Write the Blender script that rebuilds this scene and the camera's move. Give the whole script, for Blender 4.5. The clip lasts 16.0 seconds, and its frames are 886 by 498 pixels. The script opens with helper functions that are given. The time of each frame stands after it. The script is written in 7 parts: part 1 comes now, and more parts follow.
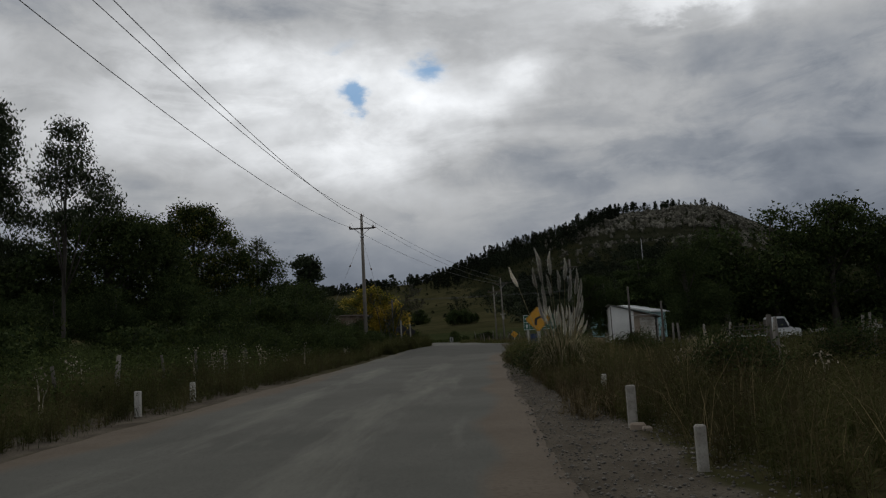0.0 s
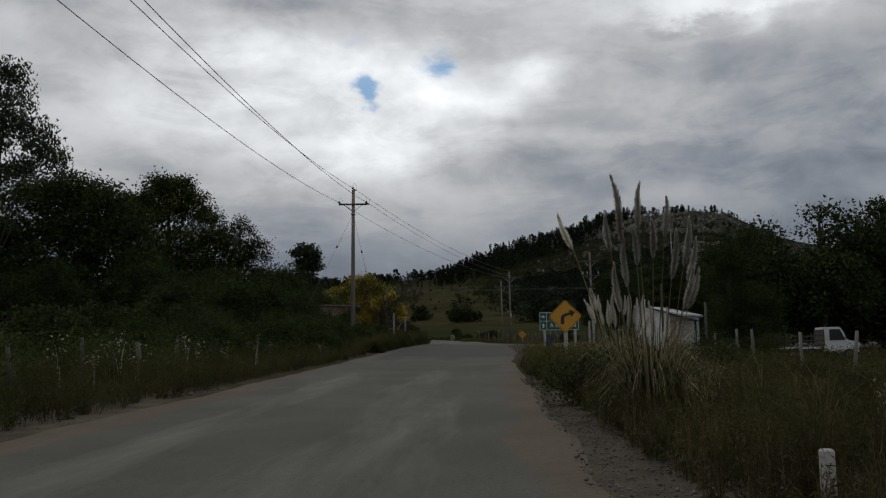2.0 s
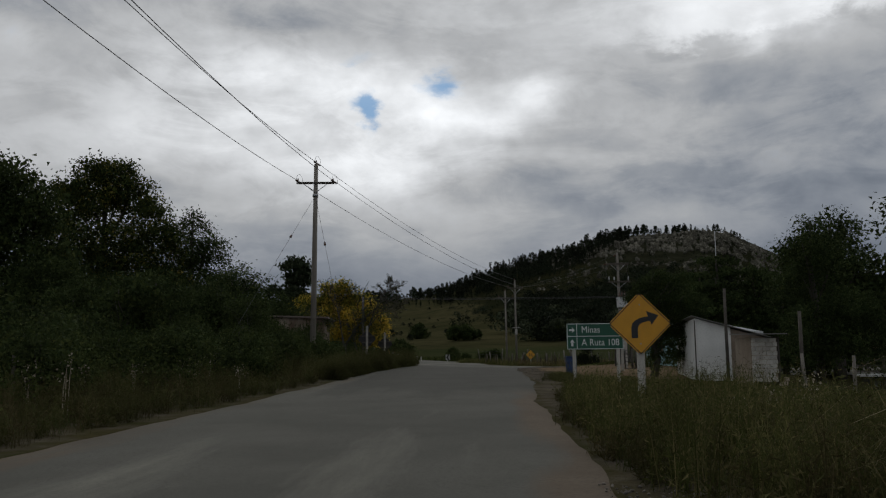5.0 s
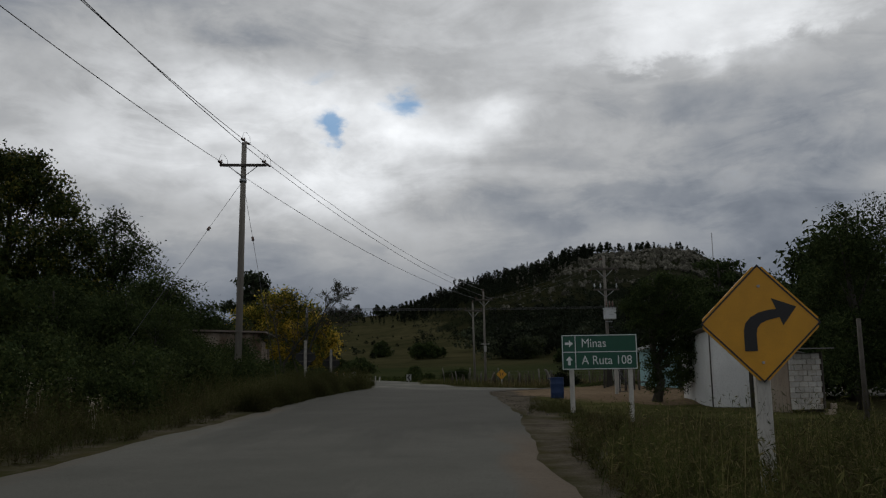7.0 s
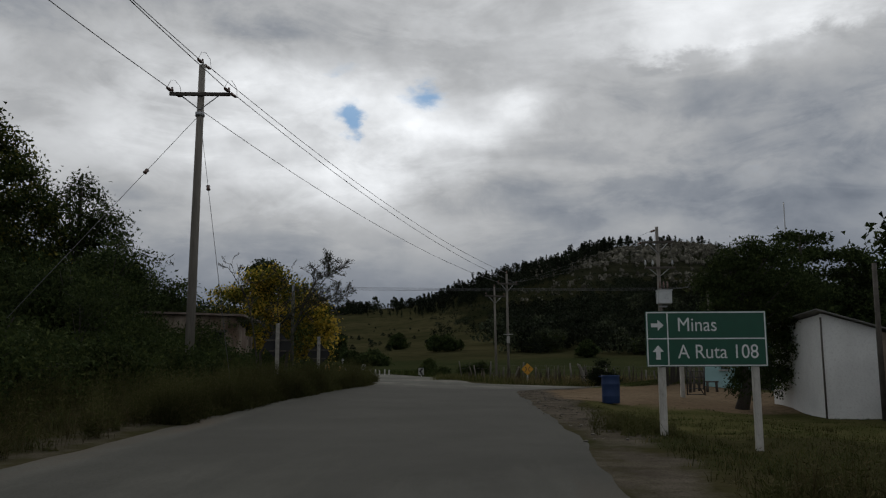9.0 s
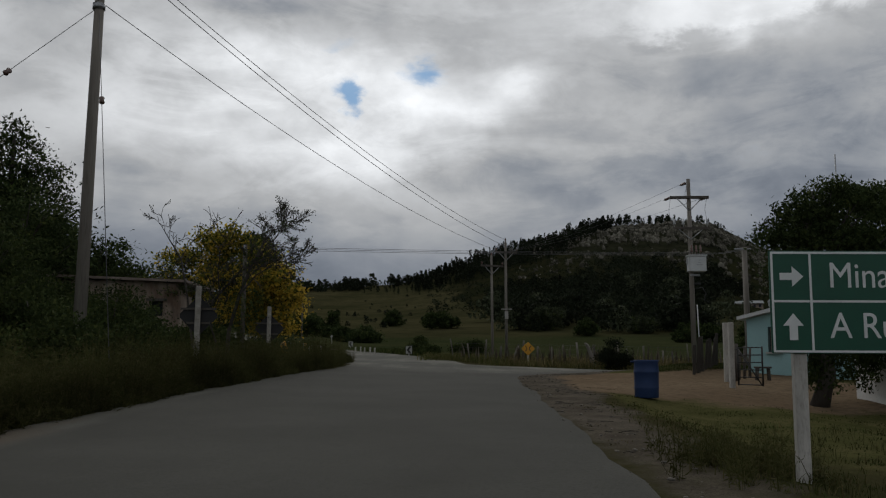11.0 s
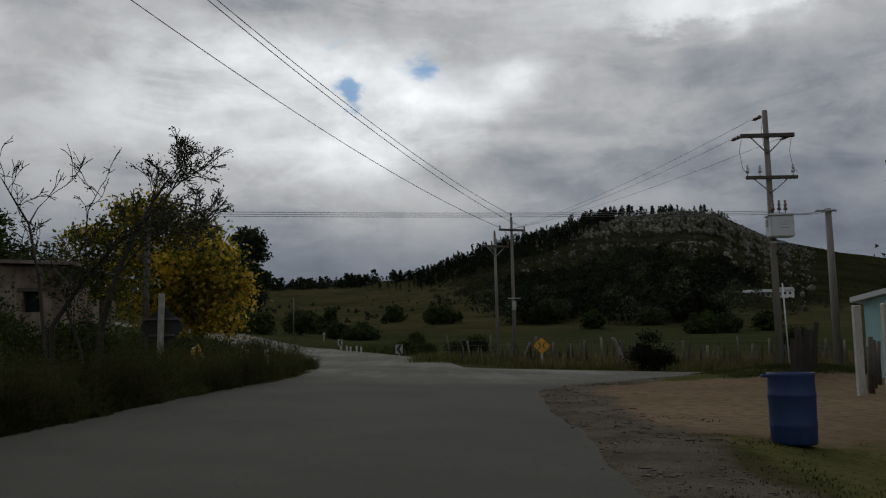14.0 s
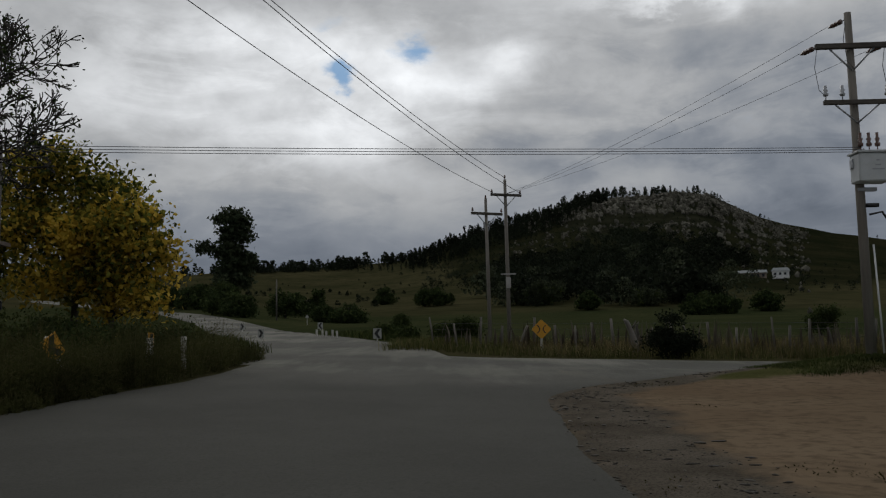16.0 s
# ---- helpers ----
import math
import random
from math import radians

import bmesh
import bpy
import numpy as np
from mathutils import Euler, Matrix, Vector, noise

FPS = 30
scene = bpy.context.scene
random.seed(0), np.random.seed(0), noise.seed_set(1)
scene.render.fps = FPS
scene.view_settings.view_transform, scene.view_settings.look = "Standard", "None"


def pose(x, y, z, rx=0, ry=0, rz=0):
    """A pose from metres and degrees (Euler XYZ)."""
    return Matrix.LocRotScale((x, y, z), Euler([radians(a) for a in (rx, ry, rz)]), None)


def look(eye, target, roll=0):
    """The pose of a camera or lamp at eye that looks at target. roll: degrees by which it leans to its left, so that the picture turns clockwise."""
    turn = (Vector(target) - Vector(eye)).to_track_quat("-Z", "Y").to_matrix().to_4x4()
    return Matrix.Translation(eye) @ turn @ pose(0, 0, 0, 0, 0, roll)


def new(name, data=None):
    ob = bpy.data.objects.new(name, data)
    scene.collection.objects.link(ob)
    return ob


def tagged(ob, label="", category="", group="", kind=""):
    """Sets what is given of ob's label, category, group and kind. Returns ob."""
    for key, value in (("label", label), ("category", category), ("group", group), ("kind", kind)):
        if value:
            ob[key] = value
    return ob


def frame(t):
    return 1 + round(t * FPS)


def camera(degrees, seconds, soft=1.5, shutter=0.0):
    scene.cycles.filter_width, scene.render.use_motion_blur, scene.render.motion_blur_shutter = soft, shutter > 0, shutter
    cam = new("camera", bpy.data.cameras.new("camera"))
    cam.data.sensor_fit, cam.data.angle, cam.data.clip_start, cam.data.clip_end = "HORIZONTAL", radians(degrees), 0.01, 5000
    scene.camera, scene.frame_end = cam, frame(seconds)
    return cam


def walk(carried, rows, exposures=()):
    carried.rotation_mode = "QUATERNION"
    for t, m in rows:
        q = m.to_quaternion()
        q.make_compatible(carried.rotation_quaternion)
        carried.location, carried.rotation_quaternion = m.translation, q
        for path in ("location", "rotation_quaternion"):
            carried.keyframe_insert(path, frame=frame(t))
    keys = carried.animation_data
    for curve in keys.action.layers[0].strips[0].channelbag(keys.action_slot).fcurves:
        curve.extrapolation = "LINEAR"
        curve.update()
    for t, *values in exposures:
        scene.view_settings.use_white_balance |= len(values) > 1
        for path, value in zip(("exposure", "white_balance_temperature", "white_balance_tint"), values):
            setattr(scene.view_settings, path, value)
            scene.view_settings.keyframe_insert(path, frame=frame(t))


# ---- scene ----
cam = camera(53.6, 16.0, 1.2)
METRES, EYE, TILT, LEAN, TURN = 68.0, 1.40, -1.2, 0.0, 2.5
ROWS = [
    (0.0, 0.0, 0.0, 0.0, 0.46, 7.99, 3.31),
    (0.5, 0.0001, 0.0436, 0.0024, 2.11, 7.13, 3.87),
    (1.0, -0.0001, 0.0759, 0.0032, 1.56, 7.35, 1.26),
    (1.5, 0.0002, 0.1113, 0.0057, 1.12, 5.46, 2.06),
    (2.0, 0.002, 0.1521, 0.0062, 0.49, 7.8, 0.89),
    (2.5, 0.0029, 0.1951, 0.0094, -2.9, 10.63, -1.29),
    (3.0, 0.0012, 0.2229, 0.0094, -1.52, 10.25, -0.88),
    (3.5, 0.0016, 0.2583, 0.0115, -0.15, 7.01, 1.37),
    (4.0, 0.0054, 0.2997, 0.0132, 0.45, 8.77, 1.02),
    (6.5, 0.0127, 0.4705, 0.02, -0.47, 9.28, -0.35),
    (7.0, 0.0125, 0.5035, 0.0221, -1.89, 10.18, 0.88),
    (7.5, 0.0142, 0.5367, 0.023, -1.11, 8.54, 1.06),
    (8.0, 0.0171, 0.5723, 0.0248, -1.34, 9.98, 0.75),
    (8.5, 0.0168, 0.6041, 0.0252, -0.84, 9.65, 0.58),
    (9.0, 0.018, 0.6423, 0.0282, -0.78, 9.74, 0.23),
    (9.5, 0.0204, 0.6748, 0.0288, -0.69, 10.56, -0.05),
    (12.0, 0.0291, 0.8008, 0.0358, -1.65, 7.04, -0.79),
    (12.5, 0.0295, 0.8249, 0.0365, -3.49, 7.81, 0.18),
    (13.0, 0.0313, 0.848, 0.0385, -5.13, 7.34, 0.95),
    (13.5, 0.0341, 0.8745, 0.039, -3.37, 8.04, 1.42),
    (14.0, 0.0359, 0.8976, 0.0403, -0.72, 7.97, 0.76),
    (14.5, 0.0373, 0.9214, 0.0416, 0.59, 8.47, 0.94),
    (15.0, 0.04, 0.9455, 0.0425, -0.32, 7.07, 1.66),
    (15.5, 0.0424, 0.9733, 0.0438, -0.68, 7.33, 1.75),
    (16.0, 0.0439, 0.9965, 0.0441, -1.18, 6.82, 1.04),
]
walk(cam, [(t, pose(0, 0, EYE, TILT, LEAN, TURN) @ pose(METRES * x, METRES * y, METRES * z, 90 + pitch, roll, yaw)) for t, x, y, z, yaw, pitch, roll in ROWS],
     [(0, 0), (0.5, 0.02), (1, 0.12), (1.5, 0.2), (2, 0.06), (2.5, 0), (4, 0.02), (7, -0.05), (9.5, 0), (12, 0), (12.5, 0.12), (13, 0.15), (13.5, 0.08), (14, -0.05), (14.5, -0.03), (15, 0.35), (15.5, 0.02), (16, -0.06)])


# ---- plan: the lie of the land ----
SLOPE = 0.02357
SKY_AZ = np.array([-60, -28, -18.1, -11.5, -8, -4.6, -2.5, -0.6, 1.3, 3.1, 5.0, 6.8, 8.6, 10.4, 12.2, 13.9, 15.6, 17.3, 18.9, 20.5, 22, 25.3, 30, 45, 70])
SKY_EL = np.array([3.0, 3.5, 3.75, 4.1, 4.55, 4.9, 5.4, 6.05, 6.6, 7.1, 7.6, 8.2, 8.65, 8.8, 8.75, 8.88, 8.55, 7.58, 6.65, 6.08, 5.75, 5.1, 4.5, 3.6, 3.0])


def ease(a, b, v):
    s = np.clip((np.asarray(v, float) - a) / (b - a), 0, 1)
    return s * s * (3 - 2 * s)


def wave(x, y, k=1.0):
    x, y = np.asarray(x) * k, np.asarray(y) * k
    return (np.sin(x * 1.7 + 0.6 * np.sin(y * 1.3)) + np.sin(y * 1.9 + 1.1 + 0.7 * np.sin(x * 0.9)) + np.sin((x + y) * 2.9 + 2.0) * 0.5) / 2.5


def left_edge(y):
    along = np.interp(y, [-20, 46, 60, 68, 75, 79, 82, 85, 89, 96, 120], [-6.75, -6.8, -6.95, -6.6, -6.45, -6.35, -6.1, -5.85, -5.75, -6.0, -6.4])
    return along + 0.12 * wave(y * 0, y, 0.35) - 0.07 * wave(y * 0, y, 1.3)


def right_edge(y):
    y = np.asarray(y, float)
    return 0.75 + 0.6 * ease(46, 62, y) + 0.12 * wave(y * 0 + 3, y, 0.45) + 0.05 * wave(y * 0 + 9, y, 1.7) + 7.5 * ease(81, 91.5, y) ** 1.3


def ground_z(x, y):
    x, y = np.asarray(x, float), np.asarray(y, float)
    z = SLOPE * np.clip(y, -80, 420)
    r = np.hypot(x, y - 60)
    az = np.degrees(np.arctan2(x, y - 60))
    # left verge stands a little higher, the right side dips beside the sign and falls to the yard behind
    z = z + 0.22 * ease(7.8, 10.5, -x) * ease(128, 100, y) + 0.35 * ease(11, 22, -x) * ease(130, 90, y)
    z = z - 0.28 * ease(2.6, 4.6, x) * ease(46, 54, y) * ease(77, 70, y)
    z = z - 0.2 * ease(6, 9, x) * ease(56, 62, y) * ease(79, 75.5, y)
    z = z - 1.25 * ease(14, 22, x) * ease(100, 82, y)
    z = z + 0.4 * np.exp(-((x - 9.0) / 2.6) ** 2 - ((y - 86.4) / 2.4) ** 2)
    z = z - 0.014 * np.clip(x - 2, 0, 12) * ease(88, 94, y) - 0.22 * ease(99, 103, y) * ease(125, 108, y) * ease(-1, 3, x)
    # the main road beyond the junction lies lower, more so to the right
    z = z - (0.19 + 0.017 * np.clip(x - 2, 0, 10)) * ease(84, 97, y) * ease(106, 99.6, y) * ease(-2.5, 2, x)
    z = z + 0.12 * ease(6.2, 7.6, -x) * ease(56, 66, y) * ease(100, 91, y)
    z = z + 0.09 * np.exp(-((x - 3.9) / 1.6) ** 2 - ((y - 72.7) / 1.6) ** 2)
    # the carriageway is banked up towards the inside of the bend
    z = z + 0.14 * ease(0.5, 6.5, -x) * ease(60, 70, y) * ease(106, 91, y)
    # the land climbs beyond the bend on the left
    z = z + 0.025 * np.clip(r - 90, 0, 260) * ease(7, 15, -az) * ease(100, 120, y)
    # rough ground away from the carriageway
    off = np.maximum(ease(8.2, 11, -x), ease(2.5, 5, x)) * ease(180, 140, y)
    z = z + off * (0.05 * wave(x, y, 0.8) + 0.03 * wave(x + 5, y, 2.3)) * ease(90, 82, np.where(x > 0, y, 0))
    # rising pasture and the rocky hill behind it
    u = np.clip((r - 230) / 1070, 0, 1)
    crest = 3.1 + 1300 * np.tan(np.radians(np.interp(az, SKY_AZ, SKY_EL))) - SLOPE * 420
    rise = crest * (0.5 * u ** 1.15 + 0.5 * u ** 2.2)
    fall = ease(1330, 2600, r)
    lump = 1 + 0.035 * wave(x, y, 0.011) * ease(500, 900, r)
    front = ease(75, 45, np.abs(az))
    z = z + np.where(y > 60, rise * lump * front * (1 - 0.85 * fall), 0)
    return z


def gz(x, y):
    return float(ground_z(x, y))


# ---- world, sun and exposure ----
world = bpy.data.worlds.new("overcast_sky")
scene.world = world
world.use_nodes = True
wt = world.node_tree
wt.nodes.clear()


def wlink(a, b):
    wt.links.new(a, b)


def wmath(op, a, b=None, c=None):
    n = wt.nodes.new("ShaderNodeMath")
    n.operation = op
    for s, v in zip(n.inputs, (a, b, c)):
        if v is None:
            continue
        if isinstance(v, (int, float)):
            s.default_value = v
        else:
            wt.links.new(v, s)
    return n.outputs[0]


def wramp(v, lo, hi):
    n = wt.nodes.new("ShaderNodeMapRange")
    n.interpolation_type = "SMOOTHSTEP"
    n.inputs["From Min"].default_value, n.inputs["From Max"].default_value = lo, hi
    wt.links.new(v, n.inputs["Value"])
    return n.outputs["Result"]


coords = wt.nodes.new("ShaderNodeTexCoord").outputs["Generated"]
sep = wt.nodes.new("ShaderNodeSeparateXYZ")
wlink(coords, sep.inputs[0])


def deck(thick):
    """The direction laid out on a cloud deck; a thicker deck bunches less towards the horizon."""
    up = wmath("ADD", wmath("MAXIMUM", sep.outputs[2], 0.0), thick)
    n = wt.nodes.new("ShaderNodeCombineXYZ")
    wlink(wmath("DIVIDE", sep.outputs[0], up), n.inputs[0])
    wlink(wmath("DIVIDE", sep.outputs[1], up), n.inputs[1])
    return n.outputs[0]


HIGH_DECK = deck(0.3)


def wnoise(layer, scale, detail, rough, distort, offset=(0, 0, 0), squash=(1, 1, 1)):
    mp = wt.nodes.new("ShaderNodeMapping")
    mp.inputs["Location"].default_value, mp.inputs["Scale"].default_value = offset, squash
    wlink(layer, mp.inputs["Vector"])
    n = wt.nodes.new("ShaderNodeTexNoise")
    n.inputs["Scale"].default_value, n.inputs["Detail"].default_value = scale, detail
    n.inputs["Roughness"].default_value, n.inputs["Distortion"].default_value = rough, distort
    wlink(mp.outputs[0], n.inputs["Vector"])
    return n.outputs["Fac"]


def wsum(*vs):
    total = vs[0]
    for v in vs[1:]:
        total = wmath("ADD", total, v)
    return total


BALL = wt.nodes.new("ShaderNodeMapping")
BALL.inputs["Scale"].default_value = (1, 1, 1.6)
wlink(coords, BALL.inputs["Vector"])
BALL = BALL.outputs[0]
warp_a = wmath("MULTIPLY", wmath("SUBTRACT", wnoise(BALL, 5.0, 5, 0.5, 0.0, (3.1, 0.7, 0)), 0.5), 0.3)
warp_e = wmath("MULTIPLY", wmath("SUBTRACT", wnoise(BALL, 5.5, 5, 0.5, 0.0, (8.2, 4.4, 0)), 0.5), 0.16)
AZIM = wmath("ADD", wmath("ARCTAN2", sep.outputs[0], sep.outputs[1]), warp_a)
ELEV = wmath("ADD", wmath("ARCSINE", sep.outputs[2]), warp_e)
AZIM_FINE = wmath("ADD", wmath("ARCTAN2", sep.outputs[0], sep.outputs[1]), wmath("MULTIPLY", wmath("SUBTRACT", wnoise(BALL, 26, 5, 0.6, 0.0, (1.1, 2.7, 0)), 0.5), 0.045))
ELEV_FINE = wmath("ADD", wmath("ARCSINE", sep.outputs[2]), wmath("MULTIPLY", wmath("SUBTRACT", wnoise(BALL, 26, 5, 0.6, 0.0, (5.1, 0.2, 0)), 0.5), 0.04))


AZIM_MID = wmath("ADD", wmath("ARCTAN2", sep.outputs[0], sep.outputs[1]), wmath("MULTIPLY", wmath("SUBTRACT", wnoise(BALL, 11, 7, 0.62, 0.3, (4.4, 9.1, 0)), 0.5), 0.2))
ELEV_MID = wmath("ADD", wmath("ARCSINE", sep.outputs[2]), wmath("MULTIPLY", wmath("SUBTRACT", wnoise(BALL, 11, 7, 0.62, 0.3, (0.7, 3.3, 0)), 0.5), 0.085))


def cloud_edge(az, el, width, soft, gain):
    """A cloud's lit upper side: brighter above an uneven edge at that height, over a stretch of the sky."""
    above = wramp(ELEV_MID, radians(el - soft), radians(el + soft))
    rx = wmath("SUBTRACT", AZIM_MID, radians(az))
    across = wmath("EXPONENT", wmath("MULTIPLY", wmath("MULTIPLY", rx, rx), -1.0 / radians(width) ** 2))
    return wmath("MULTIPLY", wmath("MULTIPLY", above, across), gain)


def lobe(az, el, width, gain, flat=1.0, crisp=False):
    """A soft patch of the clouds round a direction; width in degrees."""
    rx = wmath("SUBTRACT", AZIM_FINE if crisp else AZIM, radians(az))
    rz = wmath("MULTIPLY", wmath("SUBTRACT", ELEV_FINE if crisp else ELEV, radians(el)), flat)
    d2 = wmath("ADD", wmath("MULTIPLY", rx, rx), wmath("MULTIPLY", rz, rz))
    return wmath("MULTIPLY", wmath("EXPONENT", wmath("MULTIPLY", d2, -1.0 / radians(width) ** 2)), gain)


big = wmath("SUBTRACT", wnoise(BALL, 4.2, 4, 0.45, 0.2, (2.3, 1.1, 0)), 0.5)
fine = wmath("SUBTRACT", wnoise(BALL, 12.0, 7, 0.55, 0.15, (0.4, 5.2, 0)), 0.5)
streak = wmath("SUBTRACT", wnoise(HIGH_DECK, 2.2, 4, 0.45, 0.1, (7.4, 0.3, 0), (0.5, 1.2, 1)), 0.5)
layer = wmath("SUBTRACT", wnoise(BALL, 4.4, 4, 0.45, 0.15, (1.7, 6.6, 0.2), (0.9, 0.9, 2.6)), 0.5)
billow = wmath("SUBTRACT", wramp(wnoise(BALL, 8.5, 8, 0.62, 0.6, (6.1, 2.2, 0.4), (0.8, 0.8, 1.5)), 0.42, 0.6), 0.5)
glow = wsum(lobe(-12.5, 16.6, 6.5, 0.22, 1.5), lobe(-5.5, 15.6, 5.5, 0.15, 1.3), lobe(-1.2, 16.6, 4.0, 0.17, 1.6), lobe(-21, 17.2, 8, 0.15, 2.0), lobe(-9, 13.2, 5, 0.13, 2.0),
            lobe(-4.5, 19.0, 3.2, 0.16, 1.4), lobe(3.2, 17.6, 2.2, 0.2, 1.8, True), lobe(1.0, 15.3, 1.6, 0.12, 1.6, True), lobe(20.5, 20.6, 2.0, 0.1, 1.6, True), lobe(17.8, 19.9, 1.1, 0.22, 1.0, True), lobe(0, 42, 40, 0.12))
shade = wsum(lobe(10, 17.6, 5, 0.085, 1.6), lobe(19, 17.6, 8, 0.09, 1.8), lobe(-1.5, 11.9, 5, 0.10, 4.2), lobe(7, 11.9, 7, 0.08, 4.6), lobe(18, 12.2, 9, 0.10, 3.4), lobe(-25, 21.5, 9, 0.08, 2.6), lobe(-1, 22.5, 7, 0.12, 2.4), lobe(-13, 22.8, 7, 0.10, 3.0), lobe(-23, 9, 12, 0.05, 3.0), lobe(20, 8.6, 9, 0.11, 2.2), lobe(6, 9.5, 6, 0.03, 2.0))
edges = wsum(cloud_edge(15.5, 20.4, 6.0, 0.45, 0.3), cloud_edge(23.5, 21.0, 3.6, 0.4, 0.3), cloud_edge(4.0, 15.0, 4.0, 0.6, 0.06), cloud_edge(12.0, 13.2, 9.0, 0.5, 0.05), cloud_edge(-2.0, 12.9, 4.0, 0.35, 0.07))
tone = wsum(0.388, wmath("MULTIPLY", big, 0.24), wmath("MULTIPLY", fine, 0.22), wmath("MULTIPLY", streak, 0.05), wmath("MULTIPLY", layer, 0.17), wmath("MULTIPLY", billow, 0.05), edges)
tone = wmath("ADD", tone, wmath("MULTIPLY", glow, wsum(1.05, wmath("MULTIPLY", fine, 1.6), wmath("MULTIPLY", big, 0.6), wmath("MULTIPLY", layer, 0.5), wmath("MULTIPLY", billow, 0.18))))
tone = wmath("MAXIMUM", wmath("SUBTRACT", tone, shade), 0.14)
tone = wmath("MULTIPLY", tone, wsum(0.42, wmath("MULTIPLY", wramp(sep.outputs[2], 0.05, 0.22), 0.58)))
tint = wt.nodes.new("ShaderNodeMix")
tint.data_type = "RGBA"
tint.inputs[6].default_value, tint.inputs[7].default_value = (0.79, 0.935, 1.18, 1), (0.965, 0.99, 1.02, 1)
wlink(wramp(tone, 0.06, 0.46), tint.inputs[0])
cloud = wt.nodes.new("ShaderNodeVectorMath")
cloud.operation = "SCALE"
wlink(tint.outputs[2], cloud.inputs[0])
wlink(tone, cloud.inputs["Scale"])
sky = wt.nodes.new("ShaderNodeTexSky")
sky.sky_type, sky.sun_disc = "NISHITA", False
sky.sun_elevation, sky.sun_rotation = radians(38), radians(-9)
blue = wt.nodes.new("ShaderNodeVectorMath")
blue.operation = "MULTIPLY"
blue.inputs[1].default_value = (0.012, 0.03, 0.05)
wlink(sky.outputs[0], blue.inputs[0])
gap = wsum(lobe(-8.0, 17.3, 1.3, 1.0, 1.5, True), lobe(-7.7, 16.2, 0.7, 0.9, 0.8, True), lobe(-3.0, 18.5, 1.9, 0.85, 2.2, True), lobe(-8.3, 20.0, 1.9, 0.72, 3.2, True))
gap = wramp(wsum(gap, wmath("MULTIPLY", fine, 1.3), wmath("MULTIPLY", billow, 0.3)), 0.3, 1.1)
mixed = wt.nodes.new("ShaderNodeMix")
mixed.data_type = "RGBA"
wlink(wmath("MULTIPLY", gap, 0.78), mixed.inputs[0])
wlink(cloud.outputs[0], mixed.inputs[6])
wlink(blue.outputs[0], mixed.inputs[7])
back = wt.nodes.new("ShaderNodeBackground")
back.inputs["Strength"].default_value = 1.0
wlink(mixed.outputs[2], back.inputs["Color"])
wlink(back.outputs[0], wt.nodes.new("ShaderNodeOutputWorld").inputs["Surface"])

sun = new("sun", bpy.data.lights.new("sun", "SUN"))
sun.data.energy, sun.data.angle, sun.data.color = 0.5, radians(40), (1.0, 0.96, 0.9)
sun.matrix_world = look((0, 0, 60), (12, -60, 12))

# ---- materials ----
MATS = {}


